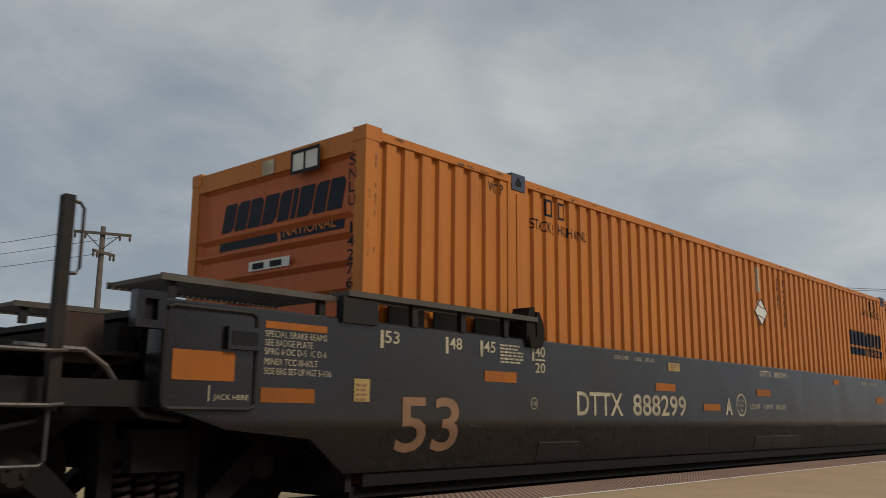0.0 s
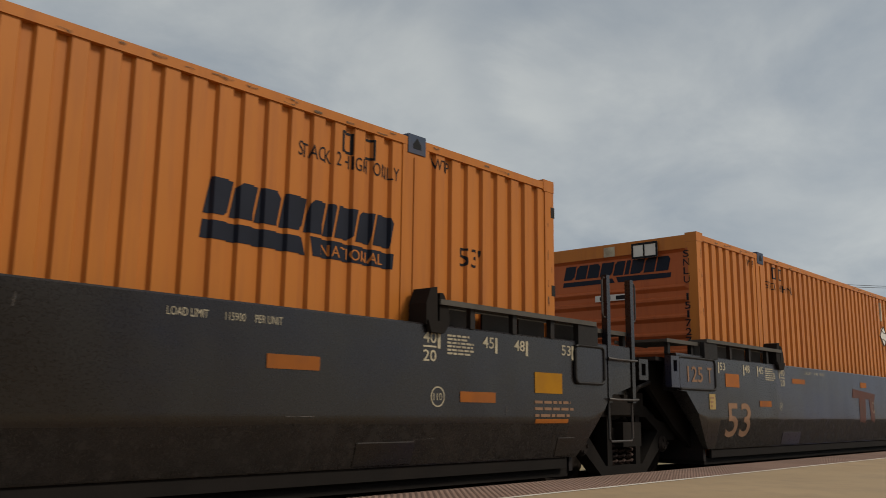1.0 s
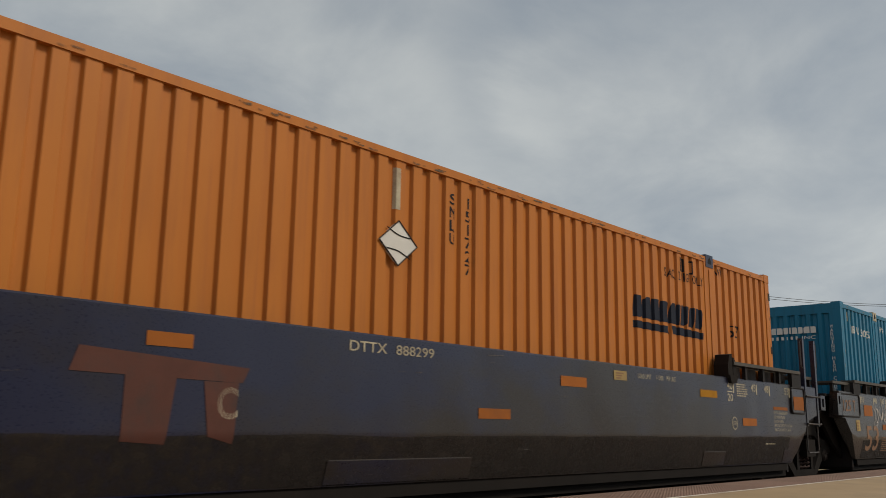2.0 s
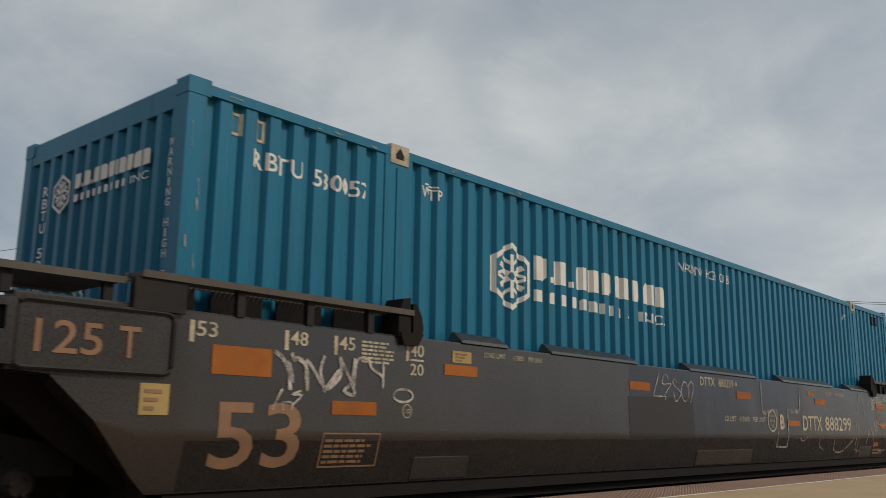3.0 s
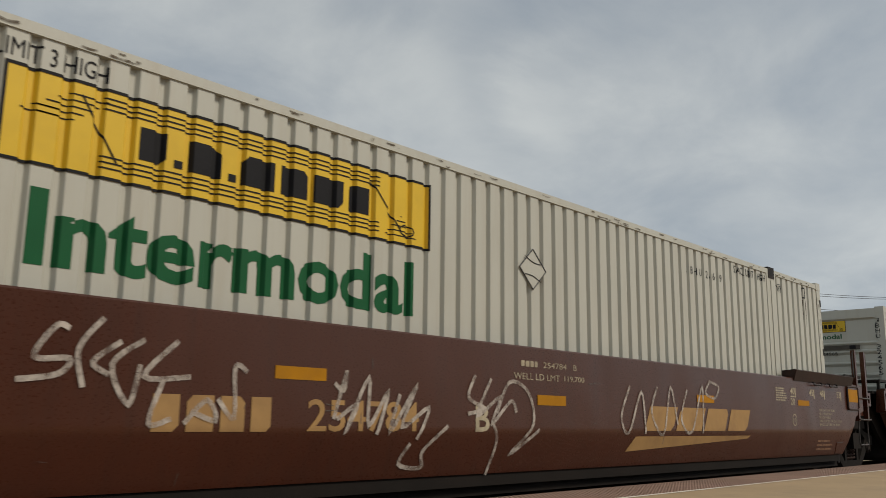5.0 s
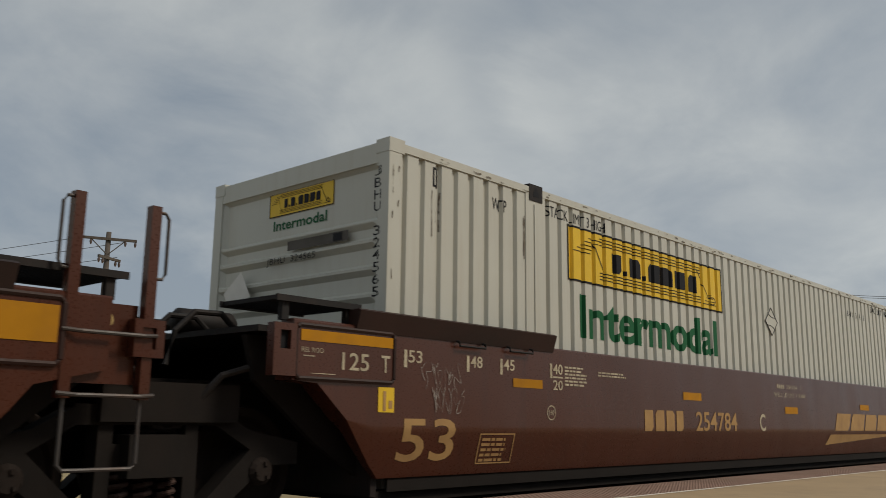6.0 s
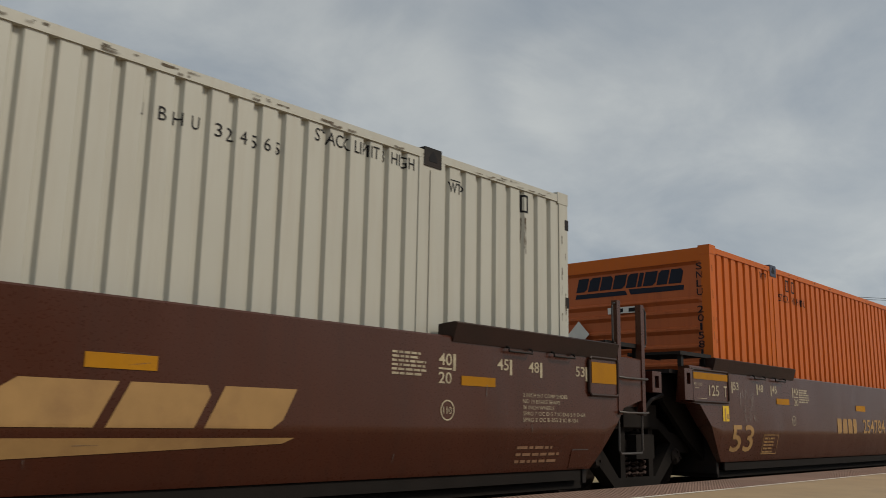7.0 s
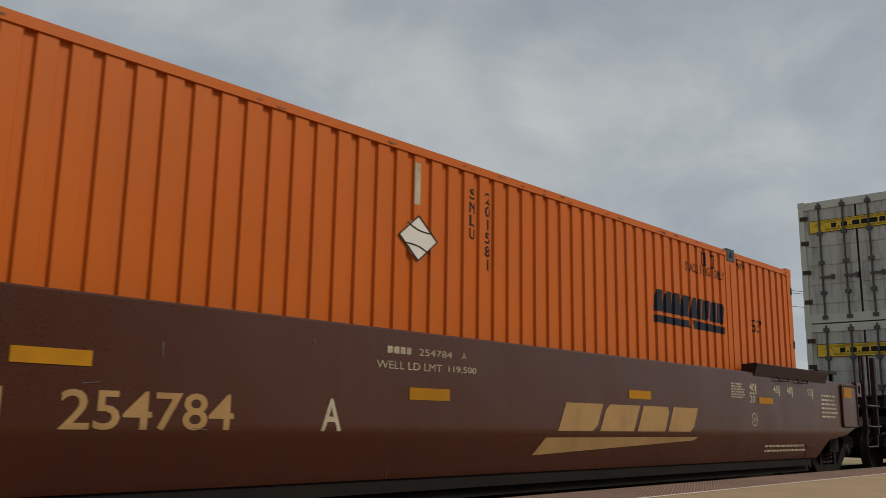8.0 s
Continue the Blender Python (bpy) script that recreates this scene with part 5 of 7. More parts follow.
def truck(r, x, paint="undercar"):
    """A two-axle truck with cast side frames, springs and turning wheelsets."""
    bm = fresh()
    box(bm, x - 0.2, x + 0.2, -1.2, 1.2, 0.45, 0.72)
    soften(bm, 0.03)
    t = part("truck", bm, paint, r, "grimy cast steel freight truck")
    for side in (1, -1):
        y0, y1 = sorted((side * -0.93, side * -1.09))
        bm = fresh()
        # outline with two triangular windows and the spring window
        for poly in (
            [(-1.22, 0.50), (-1.22, 0.66), (-0.78, 0.75), (-0.5, 0.9), (-0.5, 0.78), (-0.78, 0.62), (-0.95, 0.5)],
            [(1.22, 0.50), (1.22, 0.66), (0.78, 0.75), (0.5, 0.9), (0.5, 0.78), (0.78, 0.62), (0.95, 0.5)],
            [(-0.52, 0.78), (-0.52, 0.91), (0.52, 0.91), (0.52, 0.78)],
            [(-0.95, 0.5), (-0.8, 0.62), (-0.36, 0.2), (-0.5, 0.15)],
            [(0.95, 0.5), (0.8, 0.62), (0.36, 0.2), (0.5, 0.15)],
            [(-0.52, 0.13), (-0.4, 0.24), (0.4, 0.24), (0.52, 0.13)],
            [(-0.36, 0.22), (-0.36, 0.8), (-0.26, 0.8), (-0.26, 0.22)],
            [(0.36, 0.22), (0.36, 0.8), (0.26, 0.8), (0.26, 0.22)],
            [(-0.27, 0.52), (-0.27, 0.66), (0.27, 0.66), (0.27, 0.52)],
        ):
            prism(bm, [(x + a, b) for a, b in poly], y0, y1)
        part("side_frame", bm, paint, t, "cast side frame with open windows")
        for sx in (-0.17, 0.0, 0.17):
            bm = fresh()
            pts = [(x + sx + 0.062 * math.cos(k * 0.9), side * -1.02 + 0.062 * math.sin(k * 0.9), 0.24 + 0.0085 * k) for k in range(33)]
            tube(bm, pts, 0.017, 6)
            part("spring", bm, "rusty", t, "coil spring")
    for sx in (-0.89, 0.89):
        bm = fresh()
        tube(bm, [(0, -1.05, 0), (0, 1.05, 0)], 0.085, 14)
        for s in (-1, 1):
            ys = [(0.68, 0.2), (0.68, 0.40), (0.69, 0.485), (0.72, 0.485), (0.735, 0.458), (0.83, 0.452), (0.83, 0.39), (0.79, 0.36), (0.78, 0.2), (0.82, 0.12)]
            lathe_y(bm, [(s * a, b) for a, b in ys], 0, 0, 28)
            lathe_y(bm, [(s * 0.86, 0.1), (s * 1.10, 0.1), (s * 1.13, 0.07)], 0, 0, 14)
            for k in range(3):
                a = k * 2.094
                box(bm, 0.055 * math.cos(a) - 0.014, 0.055 * math.cos(a) + 0.014, *sorted((s * 1.13, s * 1.145)), 0.055 * math.sin(a) - 0.014, 0.055 * math.sin(a) + 0.014)
        w = part("wheelset", bm, "wheel", t, "turning steel wheelset with bearing caps")
        w.location = (x + sx, 0, 0.46)
        WHEELS.append(w)
    return t


def brake_wheel(r, x, y, z):
    bm = fresh()
    n = 24
    rim = [(x, y + 0.26 * math.cos(2 * math.pi * k / n), z + 0.26 * math.sin(2 * math.pi * k / n)) for k in range(n + 1)]
    tube(bm, rim, 0.016, 7)
    for k in range(8):
        a = 2 * math.pi * (k + 0.5) / 8
        tube(bm, [(x + 0.02, y + 0.06 * math.cos(a), z + 0.06 * math.sin(a)), (x, y + 0.245 * math.cos(a), z + 0.245 * math.sin(a))], 0.011, 5)
    tube(bm, [(x - 0.02, y, z), (x + 0.12, y, z)], 0.07, 12)
    w = part("brake_wheel", bm, "black", r, "spoked black hand brake wheel")
    bm = fresh()
    s = -1 if x < 0 else 1
    lathe_y(bm, [(y - 0.12, 0.06), (y - 0.11, 0.12), (y + 0.11, 0.12), (y + 0.12, 0.06)], x - s * 0.24, z - 0.04, 14)
    lathe_y(bm, [(y - 0.09, 0.04), (y - 0.08, 0.08), (y + 0.08, 0.08), (y + 0.09, 0.04)], x - s * 0.3, z + 0.12, 12)
    box(bm, *sorted((x - s * 0.12, x - s * 0.34)), y - 0.1, y + 0.1, z - 0.2, z - 0.05)
    tube(bm, [(x - s * 0.1, y, z), (x - s * 0.3, y, z)], 0.05, 10)
    part("brake_gear_box", bm, "black", w)
    bm = fresh()
    tube(bm, [(x + (0.16 if x < 0 else -0.16), y - 0.06, z - 0.3), (x + (0.16 if x < 0 else -0.16), y - 0.05, z - 0.95)], 0.014, 6)
    part("brake_chain", bm, "black", w)


def end_gear(r, sx, kind, paint):
    """What stands at one end of a car: deck, bulkhead, draft sill."""
    def bx(name, x0, x1, y0, y1, z0, z1, mt, lab="", bev=0.01):
        bm = fresh()
        box(bm, *sorted((sx * x0, sx * x1)), y0, y1, z0, z1)
        soften(bm, bev)
        return part(name, bm, mt, r, lab)

    bx("bulkhead", 8.2, 8.26, -1.36, 1.36, 0.25, 1.5, "black")
    bx("draft_sill", 8.2, 9.7 if kind == "joint" else 11.3, -0.42, 0.42, 0.56, 1.12, "undercar")
    bx("bolster", 9.35, 10.05, -1.15, 1.15, 0.8, 1.06, "undercar", bev=0.03)
    reach = 9.36 if kind == "joint" else 9.95
    bx("end_deck", 8.26, reach, -1.34, 1.34, 1.44, 1.485, "black")
    for s in (-1, 1):
        bm = fresh()
        prism(bm, [(sx * 8.26, 1.42), (sx * reach, 1.42), (sx * (reach - 0.1), 1.1), (sx * 8.7, 0.66), (sx * 8.26, 0.4)], *sorted((s * 1.2, s * 1.14)))
        part("end_gusset", bm, "undercar", r)
    if kind == "joint":
        # hoses and a small reservoir between the two halves
        bm = fresh()
        tube(bm, [(sx * (reach - 0.5), -0.3, 1.58), (sx * (reach - 0.45), -0.3, 1.58), (sx * (reach + 0.02), -0.3, 1.58), (sx * (reach + 0.06), -0.3, 1.58)], [0.06, 0.1, 0.1, 0.06], 14)
        part("small_reservoir", bm, "black", r, smooth=True)
        for y in (-0.8, -0.45, 0.5):
            bm = fresh()
            tube(bm, [(sx * (reach - 0.2), y, 1.47), (sx * (reach - 0.05), y, 1.6), (sx * (reach + 0.15), y + 0.04, 1.6), (sx * (reach + 0.3), y + 0.05, 1.45), (sx * (reach + 0.36), y + 0.05, 1.2)], 0.024, 8)
            part("jumper_hose", bm, "black", r)
    bm = fresh()
    tube(bm, [(sx * (reach + 0.0), -1.25, 1.18), (sx * (reach + 0.18), -1.2, 1.12), (sx * (reach + 0.34), -1.1, 0.9), (sx * (reach + 0.4), -1.05, 0.78), (sx * (reach + 0.7), -0.95, 0.72)], 0.025, 8)
    part("air_hose", bm, "black", r)


def coupler_end(r, sx, paint, detail, ladder_top, brakes):
    """The longer end that couples to the next car."""
    steel = "rust_black" if paint == "brown" else "black"
    def bx(name, x0, x1, y0, y1, z0, z1, mt, lab="", bev=0.01, parent=None):
        bm = fresh()
        box(bm, *sorted((sx * x0, sx * x1)), y0, y1, z0, z1)
        soften(bm, bev)
        return part(name, bm, mt, parent or r, lab)

    bx("end_sill", 11.0, 11.14, -1.45, 1.45, 0.86, 1.06, steel)
    bx("draft_gear", 10.3, 11.0, -0.7, 0.7, 0.5, 0.86, "undercar", bev=0.05)
    if not brakes or sx > 0:
        bx("side_step_beam", 9.95, 11.1, -1.40, -1.30, 0.86, 1.02, "rusty" if brakes else steel)
    bx("side_step_beam", 9.95, 11.1, 1.30, 1.40, 0.86, 1.02, steel)
    bx("crossover_deck", 10.72, 11.12, -1.2, 1.2, 1.20, 1.235, steel, "open steel crossover step")
    bx("crossover_deck", 10.0, 10.7, -1.3, 1.3, 1.17, 1.20, steel)
    bx("end_frame", 9.9, 10.02, -1.1, 1.1, 1.06, 1.40, "undercar")
    if not (brakes and sx < 0):
        bx("control_valve", 10.2, 10.45, -1.25, -1.0, 1.12, 1.42, "rusty", bev=0.04)
    # coupler
    bm = fresh()
    box(bm, *sorted((sx * 11.1, sx * 11.55)), -0.08, 0.08, 0.82, 0.98)
    prism(bm, [(sx * 11.5, 0.76), (sx * 11.78, 0.76), (sx * 11.78, 1.04), (sx * 11.5, 1.04)], -0.16, 0.18)
    soften(bm, 0.03)
    part("coupler", bm, "rusty", r, "rusty knuckle coupler")
    for y in (-0.3, 0.3):
        bm = fresh()
        tube(bm, [(sx * 11.15, y, 0.86), (sx * 11.35, y * 1.05, 0.62), (sx * 11.6, y * 0.8, 0.5), (sx * 11.8, y * 0.5, 0.62)], 0.028, 8)
        part("brake_hose", bm, steel, r)
    bm = fresh()
    tube(bm, [(sx * 11.2, -1.4, 0.92), (sx * 11.32, -1.0, 0.9), (sx * 11.32, 0.1, 0.86), (sx * 11.42, 0.12, 1.0)], 0.014, 6)
    part("uncoupling_lever", bm, steel, r)
    for side in (1, -1):
        xa, xb, low, rungs, foot = detail
        if side < 0 and sx < 0:
            xa, xb = xa + 0.15, xb + 0.15
        lad = ladder(r, xa, xb, side, ladder_top, ladder_top, low, rungs, steel, foot, grabs=(1, 1) if brakes else (-1, 1))
        for x in (xa, xb) if side < 0 else ():
            bm = fresh()
            tube(bm, [(x, side * -1.46, 1.78), (x, side * -1.40, 1.76), (x, side * -1.05, 1.22)], 0.035, 6)
            part("brace", bm, steel, lad)
    bm = fresh()
    tube(bm, [(sx * 10.75, -1.28, 1.2), (sx * 10.35, -1.33, 1.19), (sx * 10.22, -1.35, 1.1), (sx * 10.08, -1.36, 0.9), (sx * 9.95, -1.35, 0.81), (sx * 9.6, -1.2, 0.78)], 0.022, 8)
    part("air_pipe", bm, "rung", r, "bent grey air pipe")
    if not brakes:
        return
    wx, wy, z = (10.70, -0.60, 2.18) if sx > 0 else (10.80, 0.50, 2.14)
    brake_wheel(r, sx * wx, wy, z)
    bm = fresh()
    prism(bm, [(sx * (wx - 0.95), 1.48), (sx * (wx - 0.05), 1.48), (sx * (wx - 0.05), 1.74), (sx * (wx - 0.12), z - 0.1), (sx * (wx - 0.26), z - 0.2), (sx * (wx - 0.8), z - 0.34)], wy + 0.10, wy + 0.16)
    part("brake_stand", bm, "valve", r, "rusty plate that carries the hand brake")
    px, py, top = (10.30, -0.40, 2.42) if sx > 0 else (10.45, 0.26, 2.40)
    bm = fresh()
    box(bm, *sorted((sx * (px - 0.05), sx * (px + 0.05))), py - 0.045, py + 0.045, 1.2, top)
    soften(bm, 0.006)
    post = part("brake_post", bm, steel, r)
    bm = fresh()
    g = -0.1
    tube(bm, [(sx * px, py, top - 0.03), (sx * px + g, py, top - 0.04), (sx * px + g, py, top - 0.5), (sx * px, py, top - 0.52)], 0.012, 6)
    part("grab_iron", bm, "rung", post)
    if sx > 0:
        bm = fresh()
        box(bm, 9.9, 10.42, -1.47, -1.43, 1.56, 1.645)
        part("handrail", bm, steel, r)
        bm = fresh()
        tube(bm, [(10.68, -0.60, 2.18), (10.6, -1.0, 2.1), (10.47, -1.4, 1.98), (10.44, -1.47, 1.97)], 0.014, 6)
        part("brake_rod", bm, steel, r)
    else:
        # bent hoop over the tank
        bm = fresh()
        tube(bm, [(-10.5, -0.62, 1.5), (-10.5, -0.62, 1.88), (-10.45, -0.6, 1.98), (-10.32, -0.5, 2.02), (-10.05, -0.35, 2.0), (-9.92, -0.3, 1.92), (-9.88, -0.28, 1.6)], 0.022, 8)
        part("handrail", bm, steel, r)
    # air reservoir lying along the car on a saddle
    zc, x0, x1, rr, yt = (1.945, 8.48, 9.42, 0.78, -1.05) if sx > 0 else (1.70, 9.70, 10.5, 0.66, -0.3)
    bm = fresh()
    prof = [(x0, 0.05), (x0 + 0.03, 0.17), (x0 + 0.1, 0.24), (x0 + 0.2, 0.26), (x1 - 0.2, 0.26), (x1 - 0.1, 0.24), (x1 - 0.03, 0.17), (x1, 0.05)]
    tube(bm, [(sx * a, yt, zc) for a, _ in prof], [b * rr for _, b in prof], 20)
    tk = part("air_reservoir", bm, steel if sx > 0 else "rusty", r, "domed steel air tank", smooth=True)
    for x in (x0 + 0.22, x1 - 0.22):
        bm = fresh()
        box(bm, *sorted((sx * (x - 0.03), sx * (x + 0.03))), yt - 0.2, yt + 0.2, 1.45, zc - 0.05)
        part("tank_saddle", bm, steel, tk)
        bm = fresh()
        n = 16
        tube(bm, [(sx * x, yt + (0.262 * rr + 0.004) * math.cos(math.pi * k / n), zc + (0.262 * rr + 0.004) * math.sin(math.pi * k / n)) for k in range(n + 1)], 0.012, 6)
        part("tank_strap", bm, steel, tk)
    bm = fresh()
    tube(bm, [(sx * x1, yt + 0.1, zc + 0.05), (sx * (x1 + 0.12), yt + 0.1, zc + 0.12), (sx * (x1 + 0.14), yt + 0.1, zc - 0.2), (sx * (x1 + 0.1), yt + 0.1, 1.4)], 0.018, 6)
    part("tank_pipe", bm, steel, tk)
    if sx > 0:
        bm = fresh()
        prism(bm, [(9.30, 1.46), (9.62, 1.46), (9.56, 1.7), (9.47, 2.1), (9.43, 2.14), (9.33, 2.14)], -1.16, -1.12)
        prism(bm, [(9.30, 1.46), (9.34, 1.46), (9.34, 2.1), (9.30, 2.1)], -1.12, -0.95)
        part("tank_bracket", bm, "slate", tk)
        # loose pipes and a hose on the deck
        for y, zz in ((-1.1, 1.53), (-0.95, 1.56)):
            bm = fresh()
            tube(bm, [(9.3, y, zz), (9.6, y - 0.03, zz + 0.02), (9.9, y + 0.02, zz), (10.1, y, zz - 0.1), (10.16, y, 1.2)], 0.022, 8)
            part("jumper_hose", bm, steel, r)
        return
    brake_gear(r, steel)


def brake_gear(r, steel):
    """Valves, pipes and brackets crowded onto the brown car's end."""
    rng = random.Random(12)
    # second, shorter tank with a flanged end
    bm = fresh()
    tube(bm, [(-9.98, -0.62, 1.72), (-9.95, -0.62, 1.72), (-9.93, -0.62, 1.72), (-9.78, -0.62, 1.72), (-9.76, -0.62, 1.72), (-9.74, -0.62, 1.72), (-9.71, -0.62, 1.72)], [0.1, 0.17, 0.17, 0.17, 0.17, 0.21, 0.21], 16)
    part("brake_cylinder", bm, steel, r, "short brake cylinder with a flange")
    bm = fresh()
    for k in range(8):
        a = 2 * math.pi * k / 8
        tube(bm, [(-9.72, -0.62 + 0.185 * math.cos(a), 1.72 + 0.185 * math.sin(a)), (-9.68, -0.62 + 0.185 * math.cos(a), 1.72 + 0.185 * math.sin(a))], 0.014, 6)
    part("flange_bolt", bm, "rusty", r)
    # shelf and its brackets
    for x0, x1, y0, y1, z0, z1, mt in ((-10.72, -9.96, -1.25, -0.2, 1.42, 1.46, steel), (-10.72, -10.66, -1.2, -1.1, 0.86, 1.42, steel), (-10.06, -10.0, -1.3, -1.2, 0.86, 1.46, steel), (-10.3, -10.22, -1.0, -0.5, 1.46, 1.58, "rusty"), (-10.62, -10.42, -0.95, -0.7, 1.46, 1.6, steel)):
        bm = fresh()
        box(bm, x0, x1, y0, y1, z0, z1)
        soften(bm, 0.008)
        part("bracket", bm, mt, r)
    # control valve: ribbed castings bolted to a pipe bracket
    bm = fresh()
    box(bm, -10.50, -10.17, -1.30, -1.12, 1.09, 1.33)
    for k in range(4):
        box(bm, -10.47 + 0.075 * k, -10.44 + 0.075 * k, -1.325, -1.30, 1.11, 1.31)
    box(bm, -10.43, -10.25, -1.33, -1.2, 1.17, 1.25)
    soften(bm, 0.012)
    valve = part("control_valve", bm, "valve", r, "rusty red ribbed brake valve")
    bm = fresh()
    lathe_y(bm, [(-1.36, 0.02), (-1.355, 0.05), (-1.33, 0.055), (-1.2, 0.055)], -10.34, 1.21, 12)
    part("valve_cap", bm, "valve", valve)
    for k in range(10):
        bm = fresh()
        cx, cz = -10.49 + 0.30 * (k % 2) + rng.uniform(-0.01, 0.01), 1.11 + 0.05 * (k // 2)
        lathe_y(bm, [(-1.332, 0.01), (-1.33, 0.016), (-1.3, 0.016)], cx, cz, 6)
        part("bolt", bm, "rung", valve)
    for k in range(9):
        cx, cy, cz = -10.14 + 0.045 * (k % 3) + rng.uniform(-0.02, 0.02), -1.22 + rng.uniform(-0.08, 0.1), 1.12 + 0.13 * (k // 3)
        rad = rng.uniform(0.028, 0.055)
        bm = fresh()
        if k % 3 == 0:
            tube(bm, [(cx, cy, cz - 0.07), (cx, cy, cz - 0.04), (cx, cy, cz + 0.05), (cx, cy, cz + 0.08)], [rad * 0.6, rad, rad, rad * 0.5], 10)
        elif k % 3 == 1:
            lathe_y(bm, [(cy - 0.09, rad * 0.5), (cy - 0.08, rad), (cy + 0.05, rad), (cy + 0.07, rad * 0.6)], cx, cz, 10)
        else:
            box(bm, cx - rad, cx + rad, cy - rad, cy + rad, cz - rad, cz + rad)
            soften(bm, 0.01)
        part("valve_fitting", bm, (steel, "rusty", "valve")[rng.randrange(3)], r)
    # thin pipes
    for pts, rad in (
        ([(-10.34, -1.25, 1.33), (-10.34, -1.25, 1.48), (-10.3, -1.2, 1.56), (-10.1, -1.0, 1.58), (-9.9, -0.9, 1.58)], 0.017),
        ([(-10.25, -1.28, 1.33), (-10.24, -1.3, 1.42), (-10.12, -1.32, 1.45), (-10.0, -1.32, 1.36)], 0.014),
        ([(-10.42, -1.25, 1.09), (-10.42, -1.25, 0.98), (-10.36, -1.25, 0.92), (-10.2, -1.25, 0.92)], 0.017),
        ([(-10.22, -1.25, 1.09), (-10.22, -1.25, 1.0), (-10.14, -1.2, 0.95), (-10.0, -1.15, 0.95)], 0.015),
        ([(-10.7, -1.15, 1.2), (-10.6, -1.18, 1.22), (-10.5, -1.2, 1.2)], 0.02),
        ([(-10.86, -1.3, 1.36), (-10.6, -1.3, 1.37), (-10.1, -1.3, 1.40)], 0.018),
        ([(-9.96, -0.6, 1.6), (-9.9, -1.0, 1.55), (-9.95, -1.25, 1.5), (-10.02, -1.32, 1.2)], 0.016),
    ):
        bm = fresh()
        tube(bm, pts, rad, 8)
        part("air_pipe", bm, "rung" if rad == 0.014 else steel, r)
    # pale tag and handle that hang below the valve
    bm = fresh()
    prism(bm, [(-10.27, 0.90), (-10.235, 0.90), (-10.23, 0.98), (-10.25, 1.0), (-10.275, 0.97)], -1.34, -1.325)
    part("tag", bm, "mk_cream", valve, "pale hanging tag")
    # long brake pipe with a clamp
    bm = fresh()
    tube(bm, [(-10.78, -1.36, 0.80), (-10.7, -1.36, 0.81), (-10.05, -1.36, 0.81), (-9.98, -1.34, 0.79), (-9.9, -1.3, 0.76)], 0.026, 8)
    part("brake_pipe", bm, "rung", r, "worn grey brake pipe")
    bm = fresh()
    box(bm, -10.04, -10.0, -1.41, -1.3, 0.76, 0.87)
    soften(bm, 0.01)
    part("pipe_clamp", bm, "rung", r)
    # slanting struts below the end sill
    for a, b in (((-11.3, -1.0, 0.86), (-10.9, -1.3, 0.6)), ((-10.75, -1.15, 0.88), (-11.0, -1.2, 0.62))):
        bm = fresh()
        tube(bm, [a, b], 0.03, 8)
        part("strut", bm, steel, r)


